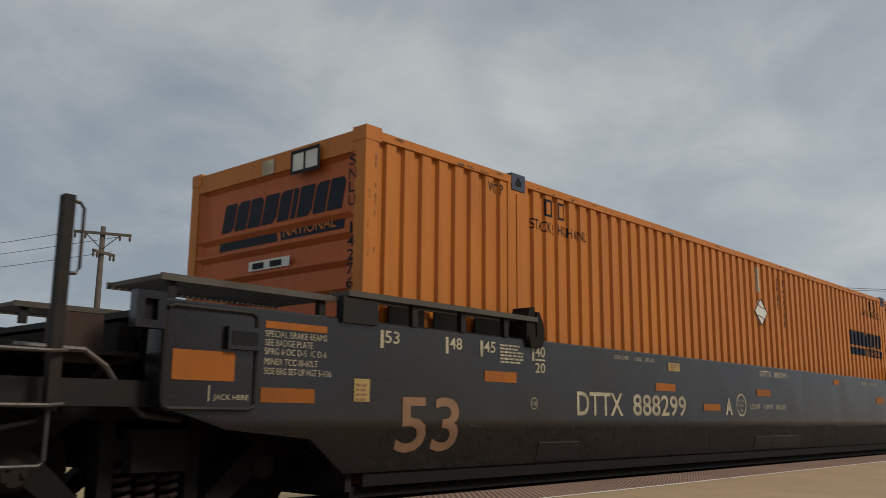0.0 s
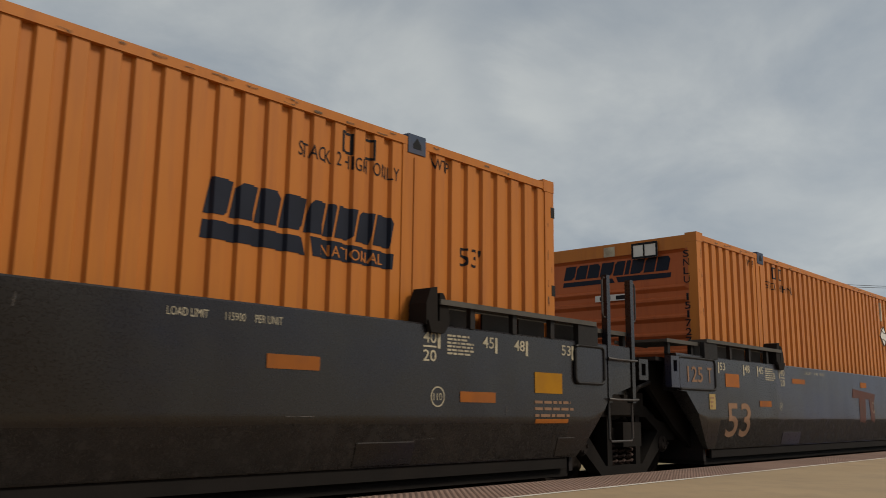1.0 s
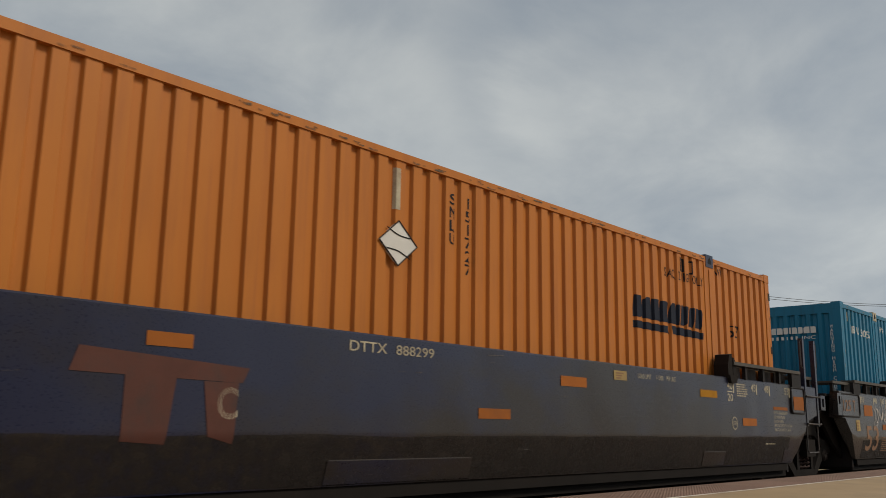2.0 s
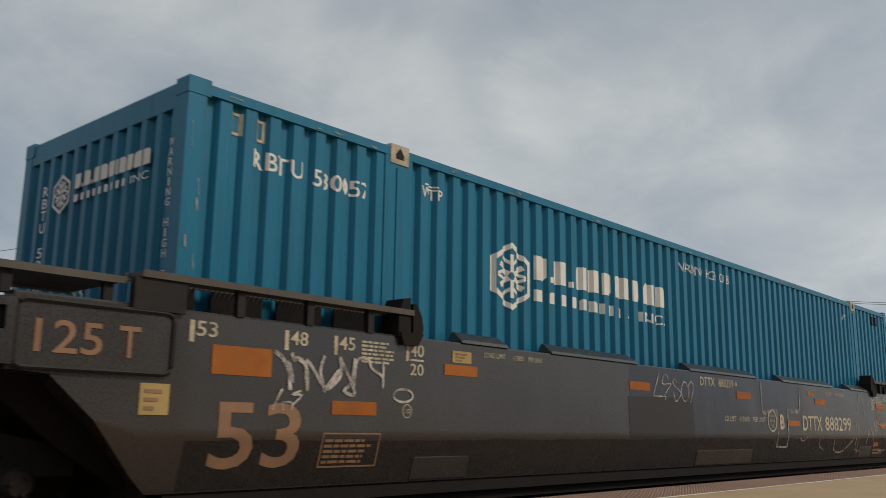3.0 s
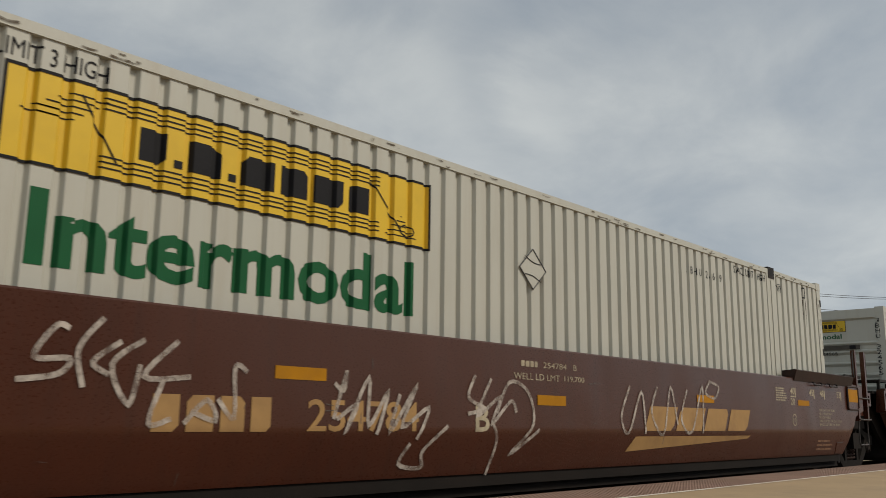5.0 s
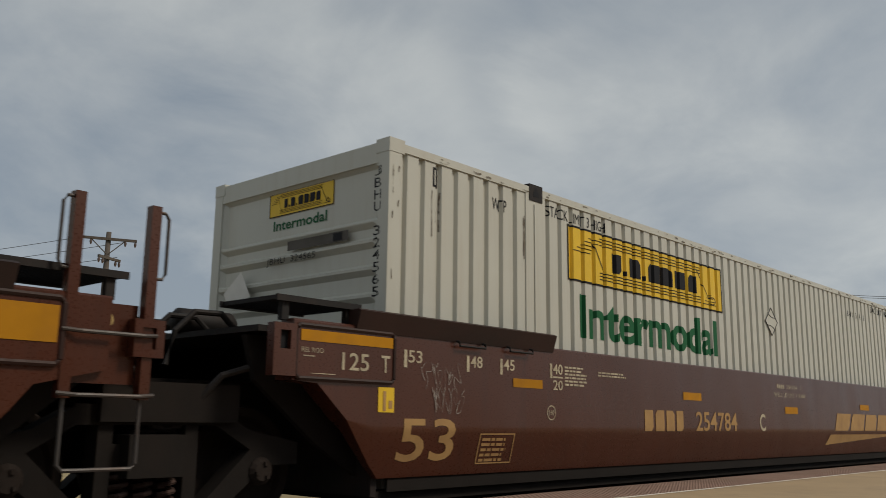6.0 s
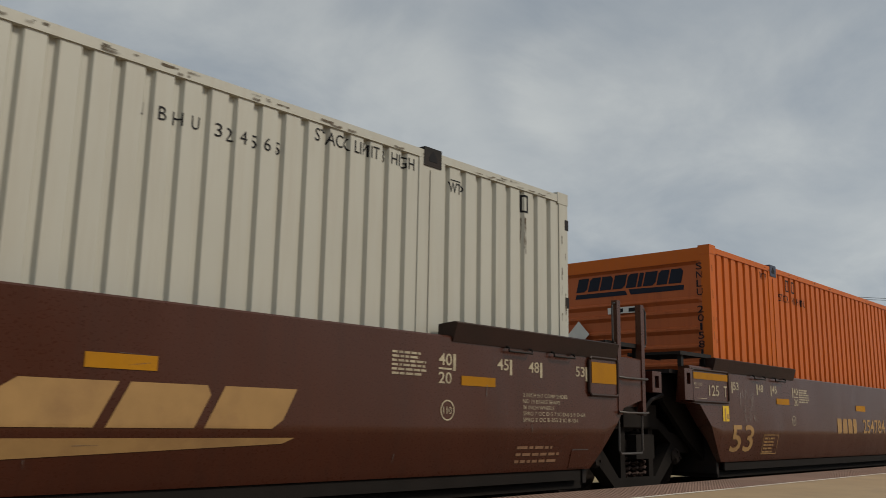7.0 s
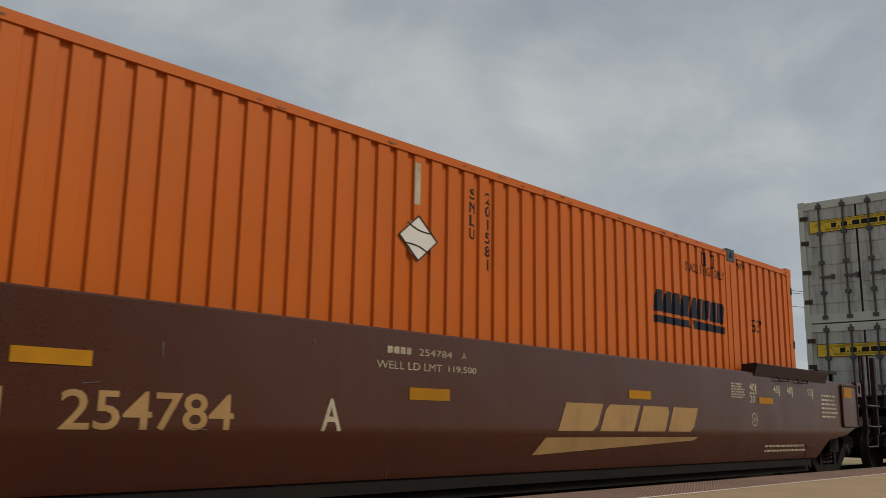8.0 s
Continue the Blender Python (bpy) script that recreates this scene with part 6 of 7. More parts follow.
def well_car(paint, front, rear, label, brakes=(False, False), shift=0.0):
    brown = paint == "brown"
    r = root("well_car", label, "rail car", "cars of the train")
    side_sill(r, front, rear, paint)
    bm = fresh()
    box(bm, -8.2, 8.2, -1.34, 1.34, 0.2, 0.285)
    part("well_floor", bm, "undercar", r)
    bm = fresh()
    box(bm, -0.12, 0.12, -1.30, 1.30, 0.19, 0.297)
    first = part("cross_bearer", bm, "undercar", r)
    first.location.x = -8
    for k in range(1, 9):
        again(first, pose(-8 + 2 * k, 0, 0))
    for sx, kind, brk in ((-1, front, brakes[0]), (1, rear, brakes[1])):
        end_gear(r, sx, kind, paint)
        a, b = ((9.25, 9.94) if kind == "coupler" else (8.2, 9.17))
        z0 = 0.85 if kind == "coupler" else 1.115
        if kind == "coupler" and sx > 0 and not brown:
            a, b = 9.11, 9.81
        if kind == "joint" and sx > 0:
            a, b = 8.09 + 1.5 * max(shift, 0), 8.62 + 1.5 * max(shift, 0)
        rim_plate("end_plate", r, *sorted((sx * a, sx * b)), z0, 1.49, paint)
        if not (brown and brk):
            slotted_lug(r, sx * ((9.92 if brk else 10.05 if kind == "coupler" else 9.27) if sx < 0 or kind == "coupler" else 9.42), 1.45 if kind == "coupler" else 1.375 if sx < 0 else 1.3, paint, 0.115 if kind == "coupler" or sx > 0 else 0.25)
        for side in (1, -1):
            xa, xb = sorted((sx * 8.45, sx * 6.05))
            if brown:
                tall_hood(r, xa - 0.15 * (sx < 0), xb + 0.15 * (sx > 0), side, "brown", sx > 0)
            else:
                y0, y1 = sorted((side * -(SILL_Y + 0.045), side * -(HW + 0.03)))
                walkway(r, xa, xb, y0, y1, 1.745, 60, [sx * x for x in (6.5, 7.1, 7.7, 8.3)])
                # black plates with gaps, between the walkway and the sill top
                bm = fresh()
                for k in range(4):
                    a = 6.3 + k * 0.55
                    box(bm, *sorted((sx * a, sx * (a + 0.42))), *sorted((side * -(HW + 0.03), side * -(HW + 0.05))), SILL_TOP - 0.01, 1.70)
                part("guide_rail", bm, "black", r)
                bm = fresh()
                box(bm, *sorted((sx * 8.13, sx * 8.49)), *sorted((side * -(SILL_Y + 0.03), side * -(SILL_Y - 0.03))), 1.5, 1.7)
                soften(bm, 0.01)
                part("guide_rail", bm, "black", r)
                guide_bracket(r, sx * 6.05, side)
        ex = (9.3 if brown else 9.95 if sx < 0 else 9.2) if kind == "coupler" else 9.3
        xa, xb = sorted((sx * 8.5, sx * ex))
        walkway(r, xa, xb, -(SILL_Y - 0.05), -0.75, 1.70, 30, [sx * 8.6, sx * (ex - 0.1)], "galv" if not brown else "black")
        walkway(r, xa, xb, 0.75, SILL_Y - 0.05, 1.70, 30, [sx * 8.6, sx * (ex - 0.1)], "galv" if not brown else "black")
        if kind == "coupler":
            rear_steps = (10.42, 10.98, 0.74, (0.86, 1.2), 0.53)
            front_steps = (-11.38, -10.85, 0.90, (0.94, 1.17), 0.42) if brown else (-11.1, -10.6, 0.83, (0.86, 1.16), 0.53)
            coupler_end(r, sx, paint, rear_steps if sx > 0 else front_steps, 2.03 if sx > 0 else (1.985 if brown else 2.07), brk)
            truck(r, sx * 9.72)
        elif sx > 0:
            top = 2.13 if brown else 2.28
            for side in (1, -1):
                ladder(r, 8.75 + shift, 9.24 + shift, side, top, top, 0.93, (1.31, 0.95) if brown else (1.38, 0.96), paint)
                bm = fresh()
                box(bm, 8.79 + shift, 9.2 + shift, *sorted((side * -(SILL_Y - 0.06), side * -(SILL_Y - 0.08))), 1.02, 1.5)
                soften(bm, 0.006)
                backing = part("ladder_plate", bm, paint, r)
                if side > 0:
                    bm = fresh()
                    put_ring(bm, 9.0 + shift, 1.4, 0.045, 0.045, 0.045, 14)
                    lay("round_mark", bm, "mk_tag", backing, lambda x, z: -SILL_Y + 0.06, 0.004)
            truck(r, 9.73)
    return r


def sill_marks(r):
    def put(bm, mt, name="marking", lift=0.004, label=""):
        return lay(name, bm, mt, r, sill_y, lift, (), label, 0.0, FOLDS)
    return put


def plate_marks(r):
    def put(bm, mt, name="marking", lift=0.021, label=""):
        lift = max(lift, 0.021)
        return lay(name, bm, mt, r, lambda x, z: -SILL_Y, lift, (), label)
    return put


def length_marks(put, z, tint, up=False):
    """The container lengths painted along both ends of the sill."""
    bm = fresh()
    for s in (-1, 1):
        for feet in (53, 48, 45, 40):
            x = s * feet * 0.1524
            put_rect(bm, *((x, z - 0.14, x + 0.035, z) if s < 0 else (x - 0.035, z - 0.14, x, z)))
            a, b = (x + 0.05, x + 0.21) if s < 0 else (x - 0.21, x - 0.05)
            put_text(bm, str(feet), a, z - 0.10, b, z - 0.0, 0.01)
            if feet == 40:
                put_rect(bm, a, z - 0.135, b, z - 0.12)
                put_text(bm, "20", a, z - 0.25, b, z - 0.155, 0.01)
        put_lines(bm, *((-6.58, z - 0.18, -6.22, z) if up and s < 0 else (6.18, z - 0.18, 6.54, z) if up else (-5.85, z - 0.2, -5.45, z) if s < 0 else (5.35, z - 0.2, 5.75, z)), 6, 3)
    put(bm, tint, "length_mark")


def patches(put, mt, rects):
    for x0, z0, x1, z1 in rects:
        bm = fresh()
        put_rect(bm, x0, z0, x1, z1)
        put(bm, mt, "reflector_patch", 0.005)


def scuffs(put, seed):
    """Small scratches and chips along the sill."""
    rng = random.Random(seed)
    for _ in range(16):
        x, z = rng.uniform(-8, 8), rng.uniform(0.5, 1.5)
        bm = fresh()
        if rng.random() < 0.5:
            put_stroke(bm, [(x, z), (x + rng.uniform(-0.02, 0.02), z - rng.uniform(0.03, 0.12))], rng.uniform(0.004, 0.01))
        else:
            put_stroke(bm, [(x, z), (x + rng.uniform(0.05, 0.3), z + rng.uniform(-0.02, 0.02))], rng.uniform(0.003, 0.007))
        put(bm, "scuff", "scratch", 0.0045)


def ring_mark(put, x, z, rad, text, mt="mk_cream", tall=1.0):
    bm = fresh()
    put_ring(bm, x, z, rad, rad * tall, rad * 0.14)
    if text:
        put_text(bm, text, x - rad * 0.6, z - rad * 0.35, x + rad * 0.6, z + rad * 0.35)
    put(bm, mt, "round_mark")


# ---- the place ----
build_ground()
build_platform()
build_station_wall()
build_distance()


# ---- the train ----
def road_dirt(put, z, a, b, seed):
    """A thin brown film with a ragged upper edge along the foot of a sill."""
    rng = random.Random(seed)
    bm = fresh()
    cols = []
    n = int((b - a) / 0.16)
    h = z
    for k in range(n + 1):
        h = z + (h - z) * 0.8 + rng.uniform(-0.006, 0.006)
        x = a + (b - a) * k / n
        cols.append((bm.verts.new((x, 0, 0.40)), bm.verts.new((x, 0, h))))
    PIECE[0] += 1
    for p, q in zip(cols, cols[1:]):
        face(bm, [p[0], q[0], q[1], p[1]])
    put(bm, "film", "dirt_film", 0.0015)


def slate_marks(r, letter, tag):
    """Markings of the slate well cars, platform side."""
    put, plate = sill_marks(r), plate_marks(r)
    length_marks(put, 1.475, "mk_cream", True)
    bm = fresh()
    put_text(bm, "53", -7.86, 0.53, -7.13, 0.97, 0.012)
    put(bm, "mk_tan", "size_number", label="large faded tan 53")
    ring_mark(put, -6.07, 0.94, 0.055, "110")
    ring_mark(put, 6.07, 0.94, 0.085, "110")
    bm = fresh()
    x = -4.62 if letter == "A" else -5.1
    put_text(bm, "LOAD LIMIT", x, 1.43, x + 0.3, 1.475)
    put_text(bm, "115900", x + 0.42, 1.43, x + 0.58, 1.475)
    put_text(bm, "PER UNIT", x + 0.66, 1.43, x + 0.88, 1.475)
    put_text(bm, "LOAD LIMIT", 3.55, 1.40, 3.85, 1.455)
    put_text(bm, "115900", 3.98, 1.40, 4.14, 1.455)
    put_text(bm, "PER UNIT", 4.22, 1.40, 4.45, 1.455)
    put(bm, "mk_cream", "lettering")
    scuffs(put, len(r.children))
    road_dirt(put, 0.76 if letter == "C" else 0.72, -8.05, 8.0, letter)
    if letter == "C":
        patches(put, "mk_orange", [(-6.82, 0.93, -6.42, 1.01), (-5.6, 1.28, -5.09, 1.35), (-2.48, 1.30, -2.15, 1.39), (6.33, 0.91, 6.79, 1.01)])
        patches(put, "mk_yellow", [(5.09, 1.25, 5.57, 1.34)])
        return put, plate
    if letter == "B":
        patches(put, "mk_orange", [(0.17, 1.24, 0.63, 1.33), (6.35, 0.9, 6.83, 0.99)])
        return put, plate
    patches(put, "mk_orange", [(-6.8, 1.12, -6.34, 1.215), (-3.75, 1.12, -3.28, 1.205), (-0.94, 1.12, -0.47, 1.21), (4.33, 1.1, 4.8, 1.2), (6.35, 0.9, 6.83, 0.99)])
    return put, plate


def tag_lines(put, x0, z0, x1, z1):
    """Faint bars on a faded label."""
    w, h = x1 - x0, z1 - z0
    for k in range(3):
        bm = fresh()
        put_rect(bm, x0 + 0.15 * w, z0 + (0.15 + 0.27 * k) * h, x0 + (0.5 + 0.12 * k) * w, z0 + (0.27 + 0.27 * k) * h)
        put(bm, "mk_tan", "label_bar", 0.008)


def notice(put, x0, z0, x1, rows, seed, mt="mk_cream", head=True):
    """A block of stencilled notes: one framed heading and lines below."""
    bm = fresh()
    put_lines(bm, x0, z0, x1, z0 + rows * 0.062, rows, seed, 0.42)
    put(bm, mt, "stencilled_note")
    if head:
        bm = fresh()
        z = z0 + rows * 0.062 + 0.012
        put_rect(bm, x0, z, x1, z + 0.055)
        put(bm, "mk_orange", "notes_heading")


def car_a():
    r = well_car("slate", "coupler", "joint", "slate-grey articulated well car with orange patches carrying an orange container", (False, False))
    put, plate = slate_marks(r, "A", None)
    bm = fresh()
    put_text(bm, "DTTX", -5.35, 0.835, -4.47, 1.07, 0.012)
    put_text(bm, "888299", -4.26, 0.835, -3.03, 1.07, 0.012)
    put_text(bm, "A", -1.94, 0.86, -1.74, 1.07, 0.03)
    put_text(bm, "LD LMT", -1.17, 0.945, -0.84, 1.01)
    put_text(bm, "115900", -0.72, 0.945, -0.41, 1.01)
    put_text(bm, "PER UNIT", -0.3, 0.945, 0.06, 1.01)
    put_text(bm, "DTTX", -0.8, 1.39, -0.4, 1.47, 0.01)
    put_text(bm, "888299", -0.3, 1.39, 0.15, 1.47, 0.01)
    put_text(bm, "A", 0.2, 1.40, 0.26, 1.45)
    put(bm, "mk_cream", "car_number", label="cream car number")
    ring_mark(put, -1.46, 0.99, 0.155, "", tall=0.95)
    bm = fresh()
    put_text(bm, "EXCEEDS", -1.56, 1.03, -1.36, 1.06)
    put_text(bm, "PLATE", -1.53, 0.97, -1.39, 1.005)
    put_text(bm, "H", -1.49, 0.89, -1.43, 0.945)
    put(bm, "mk_cream", "lettering")
    patches(put, "mk_orange", [(-2.56, 0.91, -2.1, 0.99), (-9.19, 0.9, -8.72, 1.0), (2.16, 1.37, 2.42, 1.45)])
    patches(put, "mk_tag", [(-3.43, 1.355, -3.15, 1.45)])
    tag_lines(put, -3.43, 1.355, -3.15, 1.45)
    patches(plate, "mk_orange", [(-9.88, 1.03, -9.42, 1.22)])
    patches(put, "mk_yellow", [(7.42, 1.0, 7.87, 1.195)])
    patches(put, "mk_tag", [(-8.34, 0.92, -8.18, 1.09)])
    bm = fresh()
    put_lines(bm, -8.32, 0.93, -8.2, 1.07, 4, 9, 0.5)
    put(bm, "mk_tan", "lettering", 0.008)
    bm = fresh()
    put_text(bm, "SPECIAL BRAKE BEAMS", -9.17, 1.345, -8.62, 1.39)
    put_text(bm, "SEE BADGE PLATE", -9.17, 1.285, -8.75, 1.33)
    put_text(bm, "SPRG 6 OC D-5  IC D-6", -9.17, 1.225, -8.62, 1.27)
    put_text(bm, "MINER TCC-III-60LT", -9.17, 1.155, -8.7, 1.2)
    put_text(bm, "SIDE BRG SET-UP HGT 5-1/16", -9.17, 1.09, -8.57, 1.135)
    put(bm, "mk_cream", "stencilled_note")
    bm = fresh()
    put_rect(bm, -9.17, 1.405, -8.62, 1.455)
    put(bm, "mk_orange", "notes_heading")
    bm = fresh()
    put_text(bm, "JACK HERE", -9.57, 0.9, -9.3, 0.945)
    put_rect(bm, -9.61, 0.9, -9.6, 1.0)
    plate(bm, "mk_cream", "lettering")
    notice(put, 7.42, 0.78, 8.1, 3, 12, "mk_tan", False)
    patches(put, "mk_orange", [(7.43, 0.72, 7.97, 0.76)])
    bm = fresh()
    box(bm, -9.5, -9.24, -SILL_Y - 0.055, -SILL_Y - 0.01, 1.24, 1.39)
    soften(bm, 0.012)
    g = part("retainer_box", bm, "slate", r)
    # recess drawn as a black plate on the front, its shade as colour
    bm = fresh()
    box(bm, -9.47, -9.27, -SILL_Y - 0.06, -SILL_Y - 0.05, 1.27, 1.36)
    part("box_recess", bm, "mk_black", g)
    return r


def car_b():
    r = well_car("navy", "joint", "joint", "navy and slate well car with orange patches carrying an orange container")
    put, plate = slate_marks(r, "C", None)
    bm = fresh()
    put_text(bm, "125", -8.95, 1.2, -8.55, 1.39, 0.01)
    put_text(bm, "T", -8.42, 1.2, -8.3, 1.39, 0.01)
    plate(bm, "mk_tan", "size_number")
    bm = fresh()
    put_text(bm, "DTTX", -0.8, 1.39, -0.4, 1.47, 0.01)
    put_text(bm, "888299", -0.3, 1.39, 0.15, 1.47, 0.01)
    put_text(bm, "C", -1.94, 0.86, -1.78, 1.07, 0.02)
    put(bm, "mk_cream", "car_number")
    patches(put, "mk_orange", [(-7.87, 1.17, -7.46, 1.34), (2.02, 1.25, 2.49, 1.35), (0.74, 0.91, 1.2, 1.0)])
    patches(plate, "mk_orange", [(8.17, 1.16, 8.58, 1.36)])
    patches(put, "mk_tag", [(-8.36, 0.88, -8.19, 1.07), (3.03, 1.36, 3.30, 1.46)])
    tag_lines(put, 3.03, 1.36, 3.30, 1.46)
    tag_lines(put, -8.36, 0.88, -8.19, 1.07)
    bm = fresh()
    rng = random.Random(3)
    put_quad(bm, (-2.95, 1.12), (-1.75, 1.1), (-1.7, 1.2), (-2.9, 1.27))
    put_quad(bm, (-2.6, 0.72), (-2.3, 0.7), (-2.25, 1.12), (-2.6, 1.12))
    put_quad(bm, (-2.0, 0.75), (-1.8, 0.7), (-1.78, 1.1), (-2.05, 1.1))
    put(bm, "red_smear", "faded_red_smear", label="faded red paint smear")
    bm = fresh()
    put_text(bm, "SPECIAL BRAKE BEAMS", 7.42, 1.085, 7.93, 1.125)
    put_text(bm, "SEE BADGE PLATE", 7.42, 1.025, 7.82, 1.065)
    put_text(bm, "36 INCH WHEELS", 7.42, 0.965, 7.76, 1.005)
    put_text(bm, 'SPRG 7 OC D-5 7 IC D-6 5 II D-6A', 7.42, 0.905, 8.09, 0.945)
    put_text(bm, 'SPRG 2 OC B-353 2 IC B-354', 7.42, 0.845, 8.03, 0.885)
    put(bm, "mk_cream", "stencilled_note")
    bm = fresh()
    put_rect(bm, 7.42, 1.145, 7.95, 1.19)
    put(bm, "mk_orange", "notes_heading")
    bm = fresh()
    put_lines(bm, 7.12, 0.66, 7.55, 0.69, 1, 4)
    put(bm, "mk_cream", "lettering")
    return r


def car_c():
    r = well_car("grey_slate", "joint", "coupler", "slate-grey well car with white sprayed scrawls carrying a blue container", (False, True))
    put, plate = slate_marks(r, "B", None)
    for side in (1, -1):
        for a, b in ((-5.4, -4.75), (-4.05, -2.4), (-1.12, 0.86), (1.82, 3.96), (4.85, 5.8)):
            hood(r, a, b, side, "grey_slate")
    bm = fresh()
    put_quad(bm, (-2.6, 0.74), (-1.07, 0.73), (-1.10, 1.215), (-1.5, 1.20), (-2.62, 1.175))
    put(bm, "overpaint", "cover_patch", 0.0025, "grey-brown patch of cover paint")
    bm = fresh()
    put_text(bm, "125", -9.06, 1.2, -8.66, 1.39, 0.01)
    put_text(bm, "T", -8.56, 1.2, -8.42, 1.39, 0.01)
    plate(bm, "mk_tan", "size_number")
    bm = fresh()
    put_text(bm, "DTTX", -0.88, 1.37, -0.47, 1.475, 0.01)
    put_text(bm, "888299", -0.36, 1.37, 0.08, 1.475, 0.01)
    put_text(bm, "B", 0.13, 1.4, 0.2, 1.455, 0.01)
    put_text(bm, "LD LMT", -0.21, 0.945, 0.12, 1.01)
    put_text(bm, "115900", 0.24, 0.945, 0.55, 1.01)
    put_text(bm, "PER UNIT", 0.66, 0.945, 1.09, 1.01)
    put_text(bm, "B", 1.61, 0.85, 1.77, 1.06, 0.03)
    put_text(bm, "DTTX", 2.5, 0.84, 3.32, 1.06, 0.012)
    put_text(bm, "888299", 3.46, 0.84, 4.71, 1.06, 0.012)
    put_text(bm, "EXCEEDS", 1.22, 1.02, 1.45, 1.05)
    put_text(bm, "PLATE", 1.26, 0.955, 1.41, 0.985)
    put_text(bm, "H", 1.30, 0.87, 1.36, 0.925)
    put(bm, "mk_cream", "car_number", label="cream car number")
    ring_mark(put, 1.33, 0.97, 0.165, "", tall=0.95)
    patches(put, "mk_orange", [(-7.9, 1.14, -7.42, 1.33), (-6.86, 0.9, -6.41, 1.0), (-5.63, 1.25, -5.2, 1.34), (-2.59, 1.25, -2.14, 1.34), (1.91, 0.9, 2.37, 0.98), (3.07, 1.24, 3.51, 1.33), (2.76, 1.37, 3.0, 1.43), (6.18, 1.25, 6.65, 1.33), (5.97, 0.58, 6.23, 0.65)])
    patches(plate, "mk_orange", [(9.15, 1.13, 9.62, 1.33)])
    patches(put, "mk_tag", [(-8.39, 0.87, -8.19, 1.06), (8.97, 0.92, 9.13, 1.1), (-5.53, 1.36, -5.28, 1.46)])
    tag_lines(put, -5.53, 1.36, -5.28, 1.46)
    tag_lines(put, -8.39, 0.87, -8.19, 1.06)
    tag_lines(put, 8.97, 0.92, 9.13, 1.1)
    bm = fresh()
    put_text(bm, "SPECIAL BRAKE BEAMS", 8.52, 1.335, 9.1, 1.38)
    put_text(bm, "SEE BADGE PLATE", 8.52, 1.275, 8.95, 1.32)
    put_text(bm, "SPRG 8 OC D-5  IC D-6", 8.52, 1.215, 9.08, 1.26)
    put_text(bm, "MINER TCC-III-60LT", 8.52, 1.145, 9.0, 1.19)
    put_text(bm, "SIDE BRG SET-UP HGT 5-1/16", 8.52, 1.08, 9.15, 1.125)
    put_text(bm, "L 200-5", 8.57, 0.925, 8.92, 1.005, 0.01)
    put_text(bm, "EMPTY LOAD", 8.57, 0.825, 8.94, 0.885, 0.01)
    put_text(bm, '5/8" ADJ. BLOCK', 8.56, 0.745, 9.06, 0.8, 0.01)
    put(bm, "mk_cream", "stencilled_note")
    bm = fresh()
    put_rect(bm, 8.52, 1.4, 9.1, 1.45)
    put(bm, "mk_orange", "notes_heading")
    bm = fresh()
    put_text(bm, "JACK HERE", 9.62, 0.895, 9.88, 0.94)
    put_rect(bm, 9.53, 0.9, 9.54, 1.0)
    plate(bm, "mk_cream", "lettering")
    bm = fresh()
    put_frame(bm, 7.38, 0.84, 7.85, 1.11, 0.022)
    put_rect(bm, 7.65, 0.88, 7.665, 1.1)
    put_rect(bm, 7.4, 0.9, 7.84, 0.91)
    put_frame(bm, 7.88, 0.85, 7.99, 0.97, 0.008)
    put(bm, "mk_tan", "inspection_stencil", label="tan stencilled inspection box")
    bm = fresh()
    put_lines(bm, 7.9, 0.87, 7.97, 0.95, 3, 2)
    put_lines(bm, 6.16, 1.03, 6.52, 1.22, 6, 5)
    put_lines(bm, 5.98, 0.45, 6.67, 0.56, 2, 8)
    put_lines(bm, -6.9, 0.55, -6.4, 0.74, 5, 14)
    put_frame(bm, -6.93, 0.52, -6.35, 0.77, 0.012)
    put(bm, "mk_tan", "small_note")
    bm = fresh()
    tube(bm, [(7.93, -SILL_Y - 0.03, 1.08), (8.45, -SILL_Y - 0.03, 1.06)], 0.022, 8)
    for x in (7.95, 8.43):
        box(bm, x - 0.04, x + 0.04, -SILL_Y - 0.05, -SILL_Y, 1.03, 1.12)
    part("release_rod", bm, "black", r)
    bm = fresh()
    put_text(bm, "B-END", 9.97, 0.90, 10.25, 0.965)
    lay("lettering", bm, "mk_tan", r, lambda x, z: -1.40, 0.004)
    # sprayed scrawls
    bm = fresh()
    for pts in ([(0.98, 1.49), (0.985, 1.07)], [(0.97, 1.08), (1.5, 1.125)], [(1.5, 1.13), (1.515, 0.62)], [(1.5, 0.61), (1.91, 0.6)], [(1.9, 0.6), (1.91, 1.13)], [(1.9, 1.13), (2.4, 1.13)], [(2.39, 1.13), (2.42, 1.46)], [(1.0, 1.05), (1.3, 1.09)], [(1.95, 1.10), (2.36, 1.10)]):
        put_stroke(bm, pts, 0.026)
